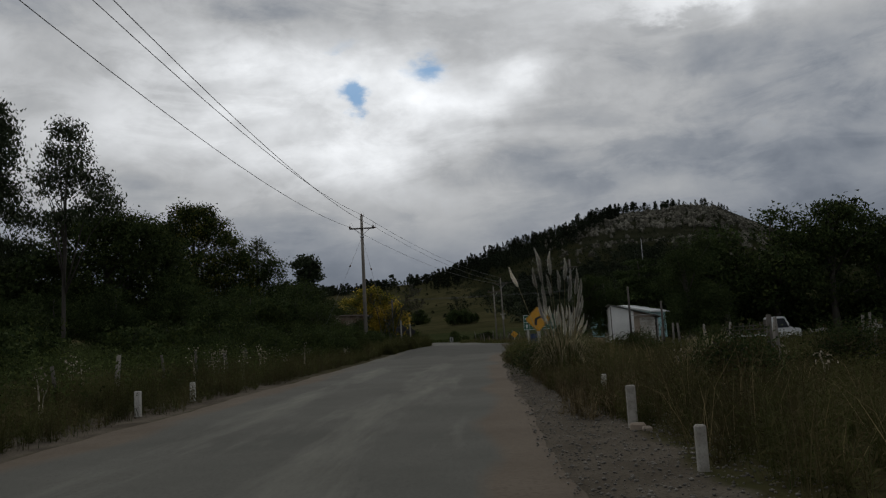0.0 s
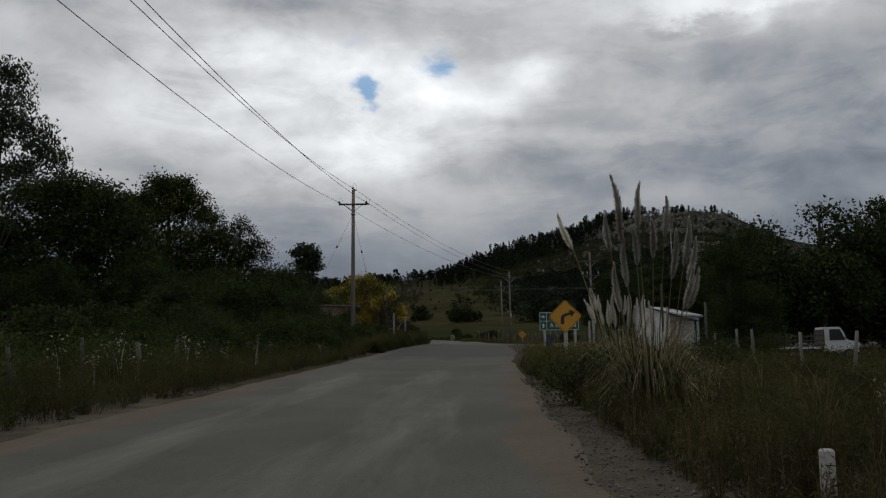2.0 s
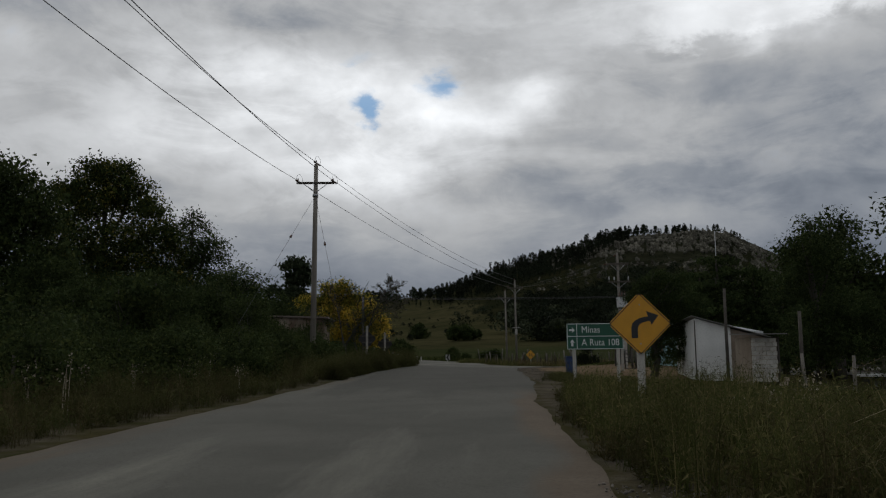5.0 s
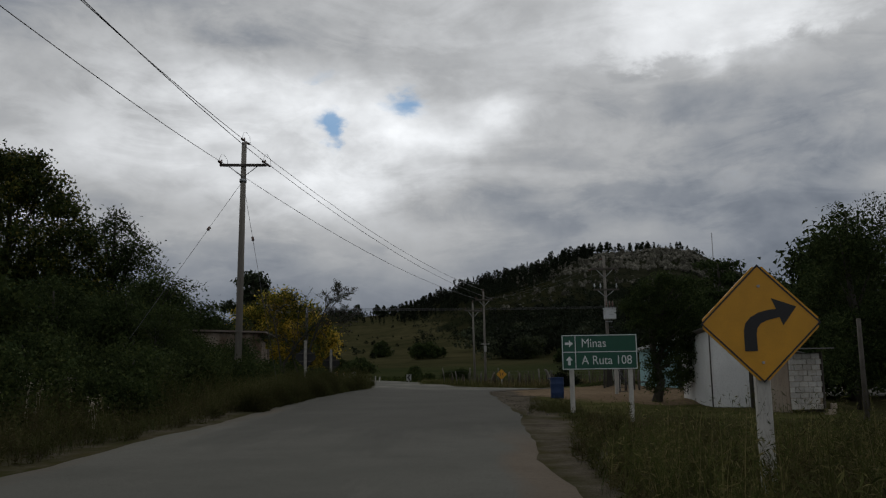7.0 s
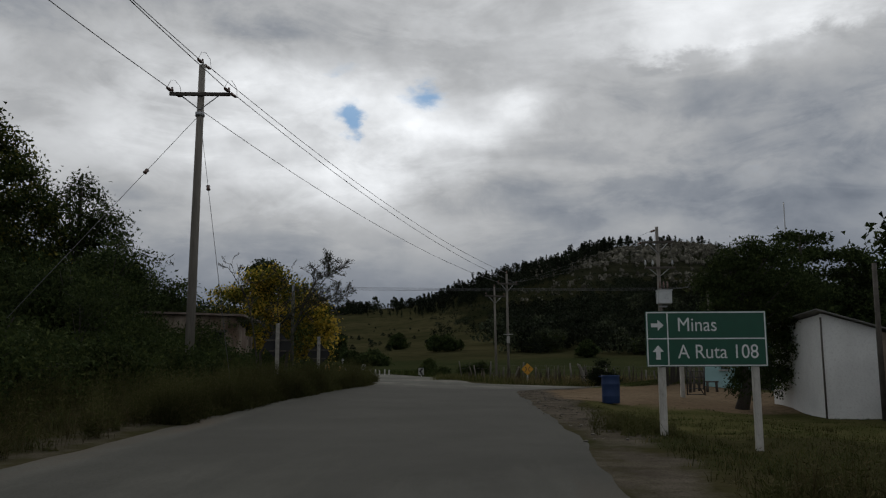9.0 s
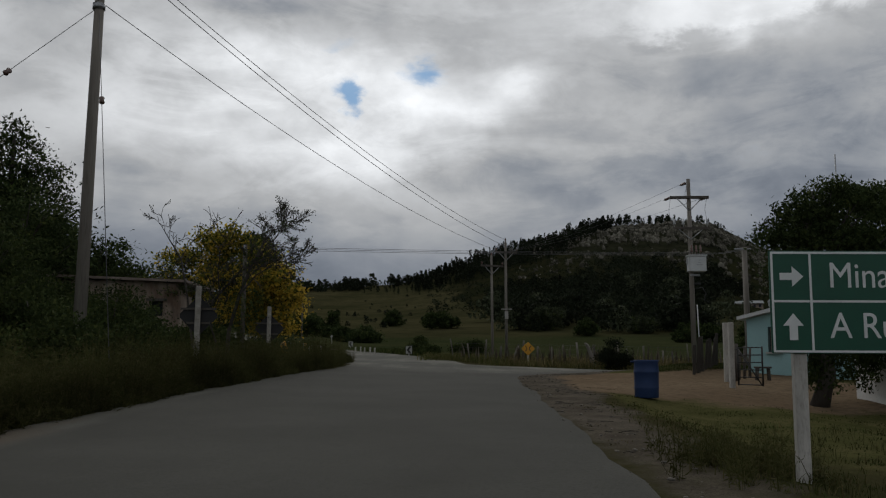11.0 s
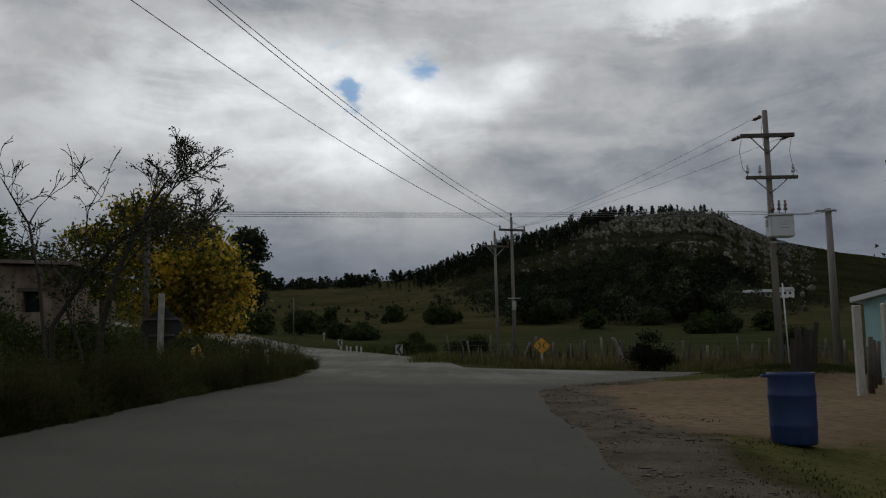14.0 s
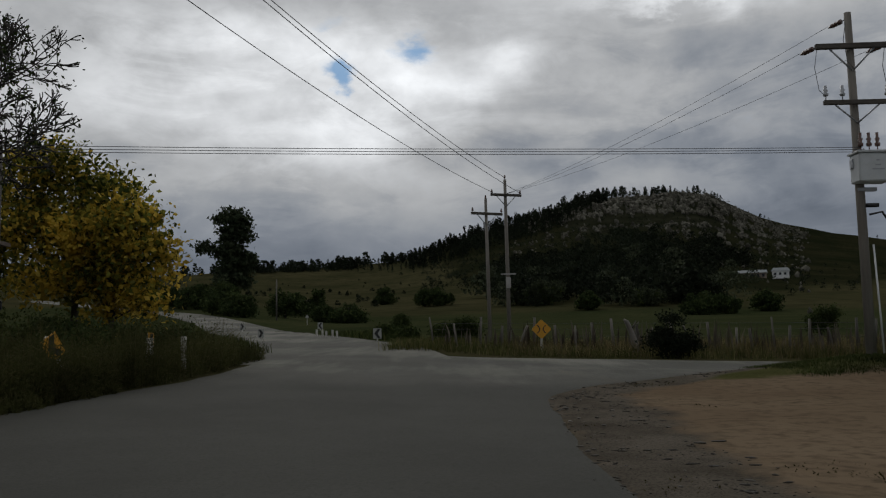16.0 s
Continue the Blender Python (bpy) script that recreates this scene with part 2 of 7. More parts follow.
def surface(name, c1, c2, scale=3.0, fine_scale=40.0, rough=0.8, bump=0.3, bump_scale=None, metal=0.0, c3=None, spots=0.5, stretch=(1, 1, 1), per_object=0.0):
    """Two scales of noise between two or three colours, with fine relief."""
    if name in MATS:
        return MATS[name]
    m = bpy.data.materials.new(name)
    m.use_nodes = True
    t = m.node_tree
    bsdf = t.nodes["Principled BSDF"]
    tc = t.nodes.new("ShaderNodeTexCoord")
    mp = t.nodes.new("ShaderNodeMapping")
    mp.inputs["Scale"].default_value = stretch
    t.links.new(tc.outputs["Object"], mp.inputs["Vector"])
    n1, n2 = t.nodes.new("ShaderNodeTexNoise"), t.nodes.new("ShaderNodeTexNoise")
    for n, s in ((n1, scale), (n2, fine_scale)):
        n.inputs["Scale"].default_value, n.inputs["Detail"].default_value, n.inputs["Roughness"].default_value = s, 5, 0.6
        t.links.new(mp.outputs[0], n.inputs["Vector"])
    r1 = t.nodes.new("ShaderNodeMapRange")
    r1.inputs["From Min"].default_value, r1.inputs["From Max"].default_value = 0.35, 0.65
    t.links.new(n1.outputs["Fac"], r1.inputs["Value"])
    a = t.nodes.new("ShaderNodeMix")
    a.data_type = "RGBA"
    a.inputs[6].default_value, a.inputs[7].default_value = (*c1, 1), (*c2, 1)
    t.links.new(r1.outputs[0], a.inputs[0])
    b = t.nodes.new("ShaderNodeMix")
    b.data_type = "RGBA"
    r2 = t.nodes.new("ShaderNodeMapRange")
    r2.inputs["From Min"].default_value, r2.inputs["From Max"].default_value, r2.inputs["To Max"].default_value = 0.5, 0.75, spots
    t.links.new(n2.outputs["Fac"], r2.inputs["Value"])
    t.links.new(r2.outputs[0], b.inputs[0])
    t.links.new(a.outputs[2], b.inputs[6])
    b.inputs[7].default_value = (*(c3 or tuple(v * 0.55 for v in c1)), 1)
    out = b.outputs[2]
    if per_object:
        info = t.nodes.new("ShaderNodeObjectInfo")
        hs = t.nodes.new("ShaderNodeHueSaturation")
        mr = t.nodes.new("ShaderNodeMapRange")
        mr.inputs["To Min"].default_value, mr.inputs["To Max"].default_value = 1 - per_object, 1 + per_object
        t.links.new(info.outputs["Random"], mr.inputs["Value"])
        t.links.new(mr.outputs[0], hs.inputs["Value"])
        t.links.new(out, hs.inputs["Color"])
        out = hs.outputs[0]
    t.links.new(out, bsdf.inputs["Base Color"])
    bsdf.inputs["Roughness"].default_value, bsdf.inputs["Metallic"].default_value = rough, metal
    if bump:
        bp = t.nodes.new("ShaderNodeBump")
        bp.inputs["Strength"].default_value, bp.inputs["Distance"].default_value = bump, 0.02
        n3 = t.nodes.new("ShaderNodeTexNoise")
        n3.inputs["Scale"].default_value, n3.inputs["Detail"].default_value = bump_scale or fine_scale, 4
        t.links.new(mp.outputs[0], n3.inputs["Vector"])
        t.links.new(n3.outputs["Fac"], bp.inputs["Height"])
        t.links.new(bp.outputs[0], bsdf.inputs["Normal"])
    MATS[name] = m
    return m


def foliage(name, c1, c2, c3, through_light=0.25, rough=0.75, patch=0.55):
    """Leaves and blades: each piece takes its own tone, and lets some light through."""
    if name in MATS:
        return MATS[name]
    m = bpy.data.materials.new(name)
    m.use_nodes = True
    t = m.node_tree
    bsdf = t.nodes["Principled BSDF"]
    geo = t.nodes.new("ShaderNodeNewGeometry")
    ramp = t.nodes.new("ShaderNodeValToRGB")
    ramp.color_ramp.elements[0].color, ramp.color_ramp.elements[1].color = (*c1, 1), (*c3, 1)
    ramp.color_ramp.elements.new(0.6).color = (*c2, 1)
    t.links.new(geo.outputs["Random Per Island"], ramp.inputs[0])
    tc, no = t.nodes.new("ShaderNodeTexCoord"), t.nodes.new("ShaderNodeTexNoise")
    no.inputs["Scale"].default_value, no.inputs["Detail"].default_value = patch, 3
    t.links.new(tc.outputs["Object"], no.inputs["Vector"])
    hs, mr = t.nodes.new("ShaderNodeHueSaturation"), t.nodes.new("ShaderNodeMapRange")
    mr.inputs["From Min"].default_value, mr.inputs["From Max"].default_value = 0.3, 0.7
    mr.inputs["To Min"].default_value, mr.inputs["To Max"].default_value = 0.5, 1.5
    t.links.new(no.outputs["Fac"], mr.inputs["Value"])
    t.links.new(mr.outputs[0], hs.inputs["Value"])
    t.links.new(ramp.outputs[0], hs.inputs["Color"])
    t.links.new(hs.outputs[0], bsdf.inputs["Base Color"])
    bsdf.inputs["Roughness"].default_value = rough
    bsdf.inputs["Specular IOR Level"].default_value = 0.02
    tr, mx = t.nodes.new("ShaderNodeBsdfTranslucent"), t.nodes.new("ShaderNodeMixShader")
    t.links.new(hs.outputs[0], tr.inputs["Color"])
    mx.inputs[0].default_value = through_light
    t.links.new(bsdf.outputs[0], mx.inputs[1])
    t.links.new(tr.outputs[0], mx.inputs[2])
    t.links.new(mx.outputs[0], t.nodes["Material Output"].inputs["Surface"])
    MATS[name] = m
    return m


def paint(name, c, rough=0.5, metal=0.0, dirt=0.35):
    return surface(name, c, tuple(v * 0.88 for v in c), 5, 60, rough, 0.08, None, metal, tuple(v * 0.6 + 0.02 for v in c), dirt)


GREEN_DARK = foliage("dark_leaves", (0.02, 0.031, 0.012), (0.036, 0.052, 0.019), (0.066, 0.084, 0.03), 0.2)
GREEN_MID = foliage("mid_leaves", (0.028, 0.04, 0.014), (0.046, 0.062, 0.02), (0.085, 0.1, 0.032), 0.25)
GREEN_YELLOW = foliage("yellowing_leaves", (0.035, 0.05, 0.014), (0.06, 0.072, 0.018), (0.16, 0.14, 0.03), 0.25)
GOLD = foliage("golden_leaves", (0.32, 0.22, 0.033), (0.54, 0.37, 0.05), (0.66, 0.48, 0.095), 0.5)
GOLD_GREEN = foliage("green_gold_leaves", (0.1, 0.115, 0.025), (0.22, 0.2, 0.034), (0.42, 0.32, 0.05), 0.45)
EUC = foliage("eucalyptus_leaves", (0.026, 0.035, 0.02), (0.042, 0.055, 0.03), (0.072, 0.084, 0.048), 0.25)
WEED = foliage("weed_blades", (0.03, 0.036, 0.012), (0.052, 0.054, 0.018), (0.11, 0.09, 0.042), 0.25)
WEED_DULL = foliage("dull_blades", (0.036, 0.034, 0.014), (0.05, 0.045, 0.02), (0.07, 0.058, 0.03), 0.25)
WEED_TAN = foliage("tan_weeds", (0.05, 0.038, 0.018), (0.09, 0.07, 0.036), (0.19, 0.155, 0.09), 0.3)
WEED_LIGHT = foliage("light_weeds", (0.04, 0.05, 0.016), (0.075, 0.08, 0.026), (0.17, 0.145, 0.065), 0.35)
WEED_MIX = foliage("mixed_weeds", (0.038, 0.042, 0.014), (0.058, 0.06, 0.022), (0.092, 0.084, 0.038), 0.3)
WEED_GREEN = foliage("green_blades", (0.024, 0.035, 0.011), (0.042, 0.056, 0.017), (0.085, 0.09, 0.03), 0.25)
WEED_BROWN = foliage("brown_weeds", (0.042, 0.037, 0.016), (0.062, 0.054, 0.024), (0.105, 0.088, 0.045), 0.3)
STRAW = foliage("straw_blades", (0.1, 0.08, 0.038), (0.16, 0.125, 0.06), (0.26, 0.21, 0.11), 0.3)
PLUME = foliage("plume_hair", (0.78, 0.75, 0.67), (0.85, 0.82, 0.74), (0.9, 0.87, 0.8), 0.66)
DRY_CANE = foliage("dry_cane", (0.22, 0.185, 0.105), (0.33, 0.28, 0.17), (0.46, 0.4, 0.26), 0.35)
THISTLE = foliage("seed_heads", (0.2, 0.17, 0.125), (0.3, 0.26, 0.2), (0.42, 0.38, 0.31), 0.3)
BARK = surface("bark", (0.035, 0.03, 0.024), (0.065, 0.056, 0.046), 3, 30, 0.9, 0.6, 18, stretch=(1, 1, 0.25))
POST_WOOD = surface("weathered_post", (0.13, 0.118, 0.1), (0.21, 0.19, 0.165), 4, 40, 0.9, 0.5, 30, stretch=(1, 1, 0.15), per_object=0.3)
STAKE_WOOD = surface("grey_stake_wood", (0.1, 0.09, 0.075), (0.17, 0.155, 0.132), 4, 40, 0.9, 0.5, 30, stretch=(1, 1, 0.15), per_object=0.35)
POLE_WOOD = surface("pole_wood", (0.15, 0.135, 0.115), (0.27, 0.245, 0.21), 2.5, 30, 0.9, 0.5, 24, stretch=(1, 1, 0.08))
DARK_WOOD = surface("dark_wood", (0.06, 0.052, 0.043), (0.1, 0.088, 0.074), 4, 40, 0.9, 0.5, 30)
OLD_BOARD = surface("blackened_board", (0.03, 0.026, 0.021), (0.055, 0.048, 0.04), 4, 40, 0.9, 0.5, 30, stretch=(1, 1, 0.15))
BLOCK_WASH = surface("flaking_whitewash", (0.5, 0.485, 0.45), (0.34, 0.315, 0.275), 1.6, 16, 0.9, 0.4, 25, c3=(0.2, 0.175, 0.145), spots=0.6, per_object=0.15)
MARKER = surface("worn_whitewash", (0.36, 0.34, 0.3), (0.22, 0.205, 0.175), 7, 45, 0.9, 0.4, 30, c3=(0.1, 0.09, 0.07), spots=0.6)
WHITE_POST = surface("limewashed_wood", (0.5, 0.48, 0.44), (0.36, 0.345, 0.31), 6, 50, 0.85, 0.3, 40, c3=(0.16, 0.145, 0.12), stretch=(1, 1, 0.3))
STEEL = paint("galvanised_steel", (0.35, 0.36, 0.37), 0.45, 0.7)
WIRE = paint("wire_steel", (0.09, 0.09, 0.095), 0.6, 0.3)
PORCELAIN = paint("insulator_porcelain", (0.11, 0.06, 0.045), 0.25)
PORCELAIN_GREY = paint("grey_porcelain", (0.4, 0.41, 0.42), 0.3)
YELLOW = paint("sign_yellow", (0.62, 0.3, 0.015), 0.45, 0, 0.25)
BLACK = paint("sign_black", (0.015, 0.015, 0.016), 0.5)
SIGN_GREEN = paint("sign_green", (0.006, 0.08, 0.045), 0.4, 0, 0.2)
SIGN_WHITE = paint("sign_white", (0.72, 0.74, 0.73), 0.45, 0, 0.2)
WORN_WHITE = paint("worn_white", (0.36, 0.36, 0.33), 0.6, 0, 0.6)
SIGN_BACK = paint("sign_back", (0.018, 0.018, 0.018), 0.8, 0.0)
BLUE = surface("faded_blue_plastic", (0.006, 0.024, 0.085), (0.008, 0.031, 0.105), 5, 40, 0.65, 0.1, c3=(0.02, 0.035, 0.085), spots=0.4)
WHITEWASH = surface("whitewashed_wall", (0.76, 0.76, 0.74), (0.64, 0.64, 0.62), 0.8, 14, 0.9, 0.35, 25, c3=(0.33, 0.31, 0.28), spots=0.35)
AQUA = surface("aqua_wall_paint", (0.33, 0.53, 0.54), (0.29, 0.47, 0.48), 0.7, 12, 0.85, 0.25, 30, c3=(0.22, 0.36, 0.35), spots=0.25)
RUIN_WALL = surface("crumbling_plaster", (0.13, 0.085, 0.058), (0.33, 0.275, 0.22), 1.3, 7, 0.95, 0.7, 12, c3=(0.075, 0.055, 0.042), spots=0.75, stretch=(1, 1, 0.45))
STUCCO = surface("stained_stucco", (0.22, 0.17, 0.125), (0.31, 0.255, 0.2), 0.9, 7, 0.95, 0.5, 14, c3=(0.13, 0.11, 0.09), spots=0.6)
ROOF_SHEET = surface("zinc_sheet", (0.14, 0.138, 0.134), (0.22, 0.218, 0.21), 1.2, 18, 0.6, 0.15, c3=(0.2, 0.13, 0.09), spots=0.5, metal=0.3)
ROOF_WHITE = paint("pale_roof_edge", (0.6, 0.62, 0.62), 0.7)
OLD_SHEET = surface("rusty_sheet", (0.16, 0.12, 0.1), (0.24, 0.2, 0.17), 1.5, 20, 0.8, 0.2, c3=(0.1, 0.06, 0.04))
GLASS_DARK = paint("dark_glass", (0.02, 0.022, 0.025), 0.12)
DOOR_GREEN = paint("dark_green_door", (0.03, 0.06, 0.06), 0.6)
TRUCK_WHITE = paint("truck_white", (0.62, 0.63, 0.63), 0.4)
TYRE = paint("tyre_rubber", (0.02, 0.02, 0.02), 0.85)
TRAFO = paint("transformer_grey", (0.5, 0.52, 0.52), 0.5)
PVC = paint("white_pipe", (0.62, 0.63, 0.62), 0.5)
ROCK = foliage("lichen_rock", (0.045, 0.043, 0.032), (0.08, 0.076, 0.06), (0.15, 0.142, 0.118), 0.0, 0.95, 0.03)
STONE = surface("gravel_stone", (0.06, 0.054, 0.045), (0.2, 0.18, 0.15), 3, 20, 0.9, 0.0, per_object=0.2)
BLOCK_GREY = surface("concrete", (0.35, 0.34, 0.32), (0.45, 0.44, 0.42), 3, 40, 0.9, 0.3)


def layered(name, base, layers, bump=0.4, bump_scale=40.0, rough=0.92, gloss=0.0, along=1.0):
    """Ground: a base pair of colours with further pairs laid over it where the mesh's masks say so, their borders broken by noise."""
    m = bpy.data.materials.new(name)
    m.use_nodes = True
    t = m.node_tree
    bsdf = t.nodes["Principled BSDF"]
    bsdf.inputs["Specular IOR Level"].default_value = gloss
    tc = t.nodes.new("ShaderNodeTexCoord")

    def grain(scale, detail=6, rough_=0.6, drawn=1.0):
        """Noise, drawn out along the road where drawn is below one."""
        n = t.nodes.new("ShaderNodeTexNoise")
        n.inputs["Scale"].default_value, n.inputs["Detail"].default_value, n.inputs["Roughness"].default_value = scale, detail, rough_
        mp = t.nodes.new("ShaderNodeMapping")
        mp.inputs["Scale"].default_value = (1, drawn, 1)
        t.links.new(tc.outputs["Object"], mp.inputs["Vector"])
        t.links.new(mp.outputs[0], n.inputs["Vector"])
        return n.outputs["Fac"]

    def stretch01(v, lo, hi):
        r = t.nodes.new("ShaderNodeMapRange")
        r.inputs["From Min"].default_value, r.inputs["From Max"].default_value = lo, hi
        t.links.new(v, r.inputs["Value"])
        return r.outputs[0]

    def blend(f, a, b):
        x = t.nodes.new("ShaderNodeMix")
        x.data_type = "RGBA"
        t.links.new(f, x.inputs[0])
        for s, v in ((x.inputs[6], a), (x.inputs[7], b)):
            if isinstance(v, tuple):
                s.default_value = (*v, 1)
            else:
                t.links.new(v, s)
        return x.outputs[2]

    def pair(c1, c2, c3, s1, s2):
        return blend(stretch01(grain(s2), 0.48, 0.75), blend(stretch01(grain(s1), 0.35, 0.65), c1, c2), c3)

    edge = grain(0.9, 8, 0.7, along)
    out = pair(*base)
    for mask, colours in layers:
        at = t.nodes.new("ShaderNodeAttribute")
        at.attribute_name = mask
        ad = t.nodes.new("ShaderNodeMath")
        ad.operation = "ADD"
        t.links.new(at.outputs["Fac"], ad.inputs[0])
        t.links.new(edge, ad.inputs[1])
        out = blend(stretch01(ad.outputs[0], 0.85, 1.12), out, pair(*colours))
    t.links.new(out, bsdf.inputs["Base Color"])
    bsdf.inputs["Roughness"].default_value = rough
    bp = t.nodes.new("ShaderNodeBump")
    bp.inputs["Strength"].default_value, bp.inputs["Distance"].default_value = bump, 0.03
    t.links.new(grain(bump_scale, 4), bp.inputs["Height"])
    t.links.new(bp.outputs[0], bsdf.inputs["Normal"])
    MATS[name] = m
    return m


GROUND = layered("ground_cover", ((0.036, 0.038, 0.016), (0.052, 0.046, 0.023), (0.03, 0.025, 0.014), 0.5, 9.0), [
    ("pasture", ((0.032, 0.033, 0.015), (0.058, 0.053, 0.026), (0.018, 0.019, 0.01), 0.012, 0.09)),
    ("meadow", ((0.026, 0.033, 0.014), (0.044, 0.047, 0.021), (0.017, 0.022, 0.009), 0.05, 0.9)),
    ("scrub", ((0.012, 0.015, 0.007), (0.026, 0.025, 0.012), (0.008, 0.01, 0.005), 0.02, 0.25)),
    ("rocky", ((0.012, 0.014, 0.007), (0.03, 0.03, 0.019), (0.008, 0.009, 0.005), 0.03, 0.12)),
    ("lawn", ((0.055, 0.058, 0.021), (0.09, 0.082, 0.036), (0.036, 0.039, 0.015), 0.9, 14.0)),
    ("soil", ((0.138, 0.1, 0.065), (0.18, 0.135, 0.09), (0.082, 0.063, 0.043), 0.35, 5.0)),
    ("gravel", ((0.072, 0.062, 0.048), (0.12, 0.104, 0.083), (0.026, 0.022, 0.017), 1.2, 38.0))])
ASPHALT = layered("worn_asphalt", ((0.082, 0.081, 0.07), (0.108, 0.106, 0.092), (0.066, 0.064, 0.056), 0.35, 30.0), [
    ("dust", ((0.15, 0.146, 0.124), (0.18, 0.174, 0.148), (0.12, 0.115, 0.1), 0.5, 22.0)),
    ("soil", ((0.1, 0.08, 0.06), (0.13, 0.105, 0.08), (0.08, 0.066, 0.05), 0.6, 18.0)),
    ("fresh", ((0.064, 0.063, 0.055), (0.08, 0.079, 0.069), (0.05, 0.049, 0.043), 0.4, 30.0))], 0.35, 60.0, 0.85, 0.04, 0.12)


# ---- builders ----
def quick(name, verts, faces, material, smooth=False):
    """A mesh from arrays; all faces have the same number of corners."""
    verts, faces = np.asarray(verts, np.float32), np.asarray(faces, np.int32)
    me = bpy.data.meshes.new(name)
    me.vertices.add(len(verts))
    me.vertices.foreach_set("co", verts.ravel())
    me.loops.add(faces.size)
    me.loops.foreach_set("vertex_index", faces.ravel())
    me.polygons.add(len(faces))
    me.polygons.foreach_set("loop_start", np.arange(len(faces), dtype=np.int32) * faces.shape[1])
    if smooth:
        me.polygons.foreach_set("use_smooth", np.ones(len(faces), bool))
    me.update(calc_edges=True)
    me.materials.append(material)
    return me


def thing(name, x, y, z, label, category, group="", rz=0.0):
    ob = new(name)
    ob.empty_display_size = 0.2
    ob.matrix_basis = pose(x, y, z, 0, 0, rz)
    return tagged(ob, label, category, group)


def part(name, bm, material, parent, label=""):
    me = bpy.data.meshes.new(name)
    bm.to_mesh(me)
    bm.free()
    me.materials.append(material)
    ob = new(name, me)
    ob.parent = parent
    return tagged(ob, label)


def part_np(name, verts, faces, material, parent, label="", smooth=False):
    ob = new(name, quick(name, verts, faces, material, smooth))
    ob.parent = parent
    return tagged(ob, label)


def box(bm, cx, cy, cz, sx, sy, sz, m=None, bevel=0.0):
    """Adds a box; m turns and moves it as a whole."""
    made = bmesh.ops.create_cube(bm, size=1.0, matrix=(m or Matrix()) @ Matrix.LocRotScale((cx, cy, cz), None, (sx, sy, sz)))
    if bevel:
        edges = list({e for v in made["verts"] for e in v.link_edges})
        bmesh.ops.bevel(bm, geom=edges, offset=bevel, segments=1, affect="EDGES")
    return bm


def boxes(*specs, bevel=0.0, m=None):
    bm = bmesh.new()
    for s in specs:
        box(bm, *s, m=m, bevel=bevel)
    return bm


def tube(bm, pts, radii, seg=8, caps=True):
    """A round limb along points."""
    pts = [Vector(p) for p in pts]
    rings = []
    for i, p in enumerate(pts):
        d = (pts[min(i + 1, len(pts) - 1)] - pts[max(i - 1, 0)]).normalized()
        side = d.cross(Vector((0.31, 0.95, 0.07) if abs(d.z) > 0.6 else (0, 0, 1))).normalized()
        other = d.cross(side)
        r = radii[i] if hasattr(radii, "__len__") else radii
        rings.append([bm.verts.new(p + r * (math.cos(a) * side + math.sin(a) * other)) for a in [2 * math.pi * k / seg for k in range(seg)]])
    for a, b in zip(rings, rings[1:]):
        for k in range(seg):
            f = bm.faces.new((a[k], a[(k + 1) % seg], b[(k + 1) % seg], b[k]))
            f.smooth = True
    if caps:
        bm.faces.new(rings[0][::-1])
        bm.faces.new(rings[-1])
    return bm


def tubes(*runs, seg=8):
    bm = bmesh.new()
    for pts, r in runs:
        tube(bm, pts, r, seg)
    return bm


def prism(bm, outline, y0, y1):
    """Extrudes an outline of (x, z) from y0 to y1."""
    a = [bm.verts.new((x, y0, z)) for x, z in outline]
    b = [bm.verts.new((x, y1, z)) for x, z in outline]
    bm.faces.new(a)
    bm.faces.new(b[::-1])
    for k in range(len(a)):
        j = (k + 1) % len(a)
        bm.faces.new((a[j], a[k], b[k], b[j]))
    bmesh.ops.recalc_face_normals(bm, faces=bm.faces[:])
    return bm


def prisms(y0, y1, *outlines):
    bm = bmesh.new()
    for o in outlines:
        prism(bm, o, y0, y1)
    return bm


def lettering(name, words, size, x, y, z, material, parent, width=0.0):
    """Words facing -y, centred left at (x, z)."""
    cu = bpy.data.curves.new(name, "FONT")
    cu.body, cu.size, cu.extrude, cu.align_y = words, size, 0.0015, "CENTER"
    tmp = new(name, cu)
    dg = bpy.context.evaluated_depsgraph_get()
    me = bpy.data.meshes.new_from_object(tmp.evaluated_get(dg))
    bpy.data.objects.remove(tmp)
    me.materials.clear()
    me.materials.append(material)
    ob = new(name, me)
    if width:
        span = max(v.co.x for v in me.vertices) - min(v.co.x for v in me.vertices)
        for v in me.vertices:
            v.co.x *= width / span
    ob.parent = parent
    ob.matrix_basis = pose(x, y, z, 90, 0, 0)
    return ob


def turned(rng, n):
    """n random frames: three unit arrays."""
    a = rng.normal(size=(n, 3))
    a /= np.linalg.norm(a, axis=1, keepdims=True)
    b = np.cross(a, rng.normal(size=(n, 3)))
    b /= np.linalg.norm(b, axis=1, keepdims=True)
    return a, b, np.cross(a, b)


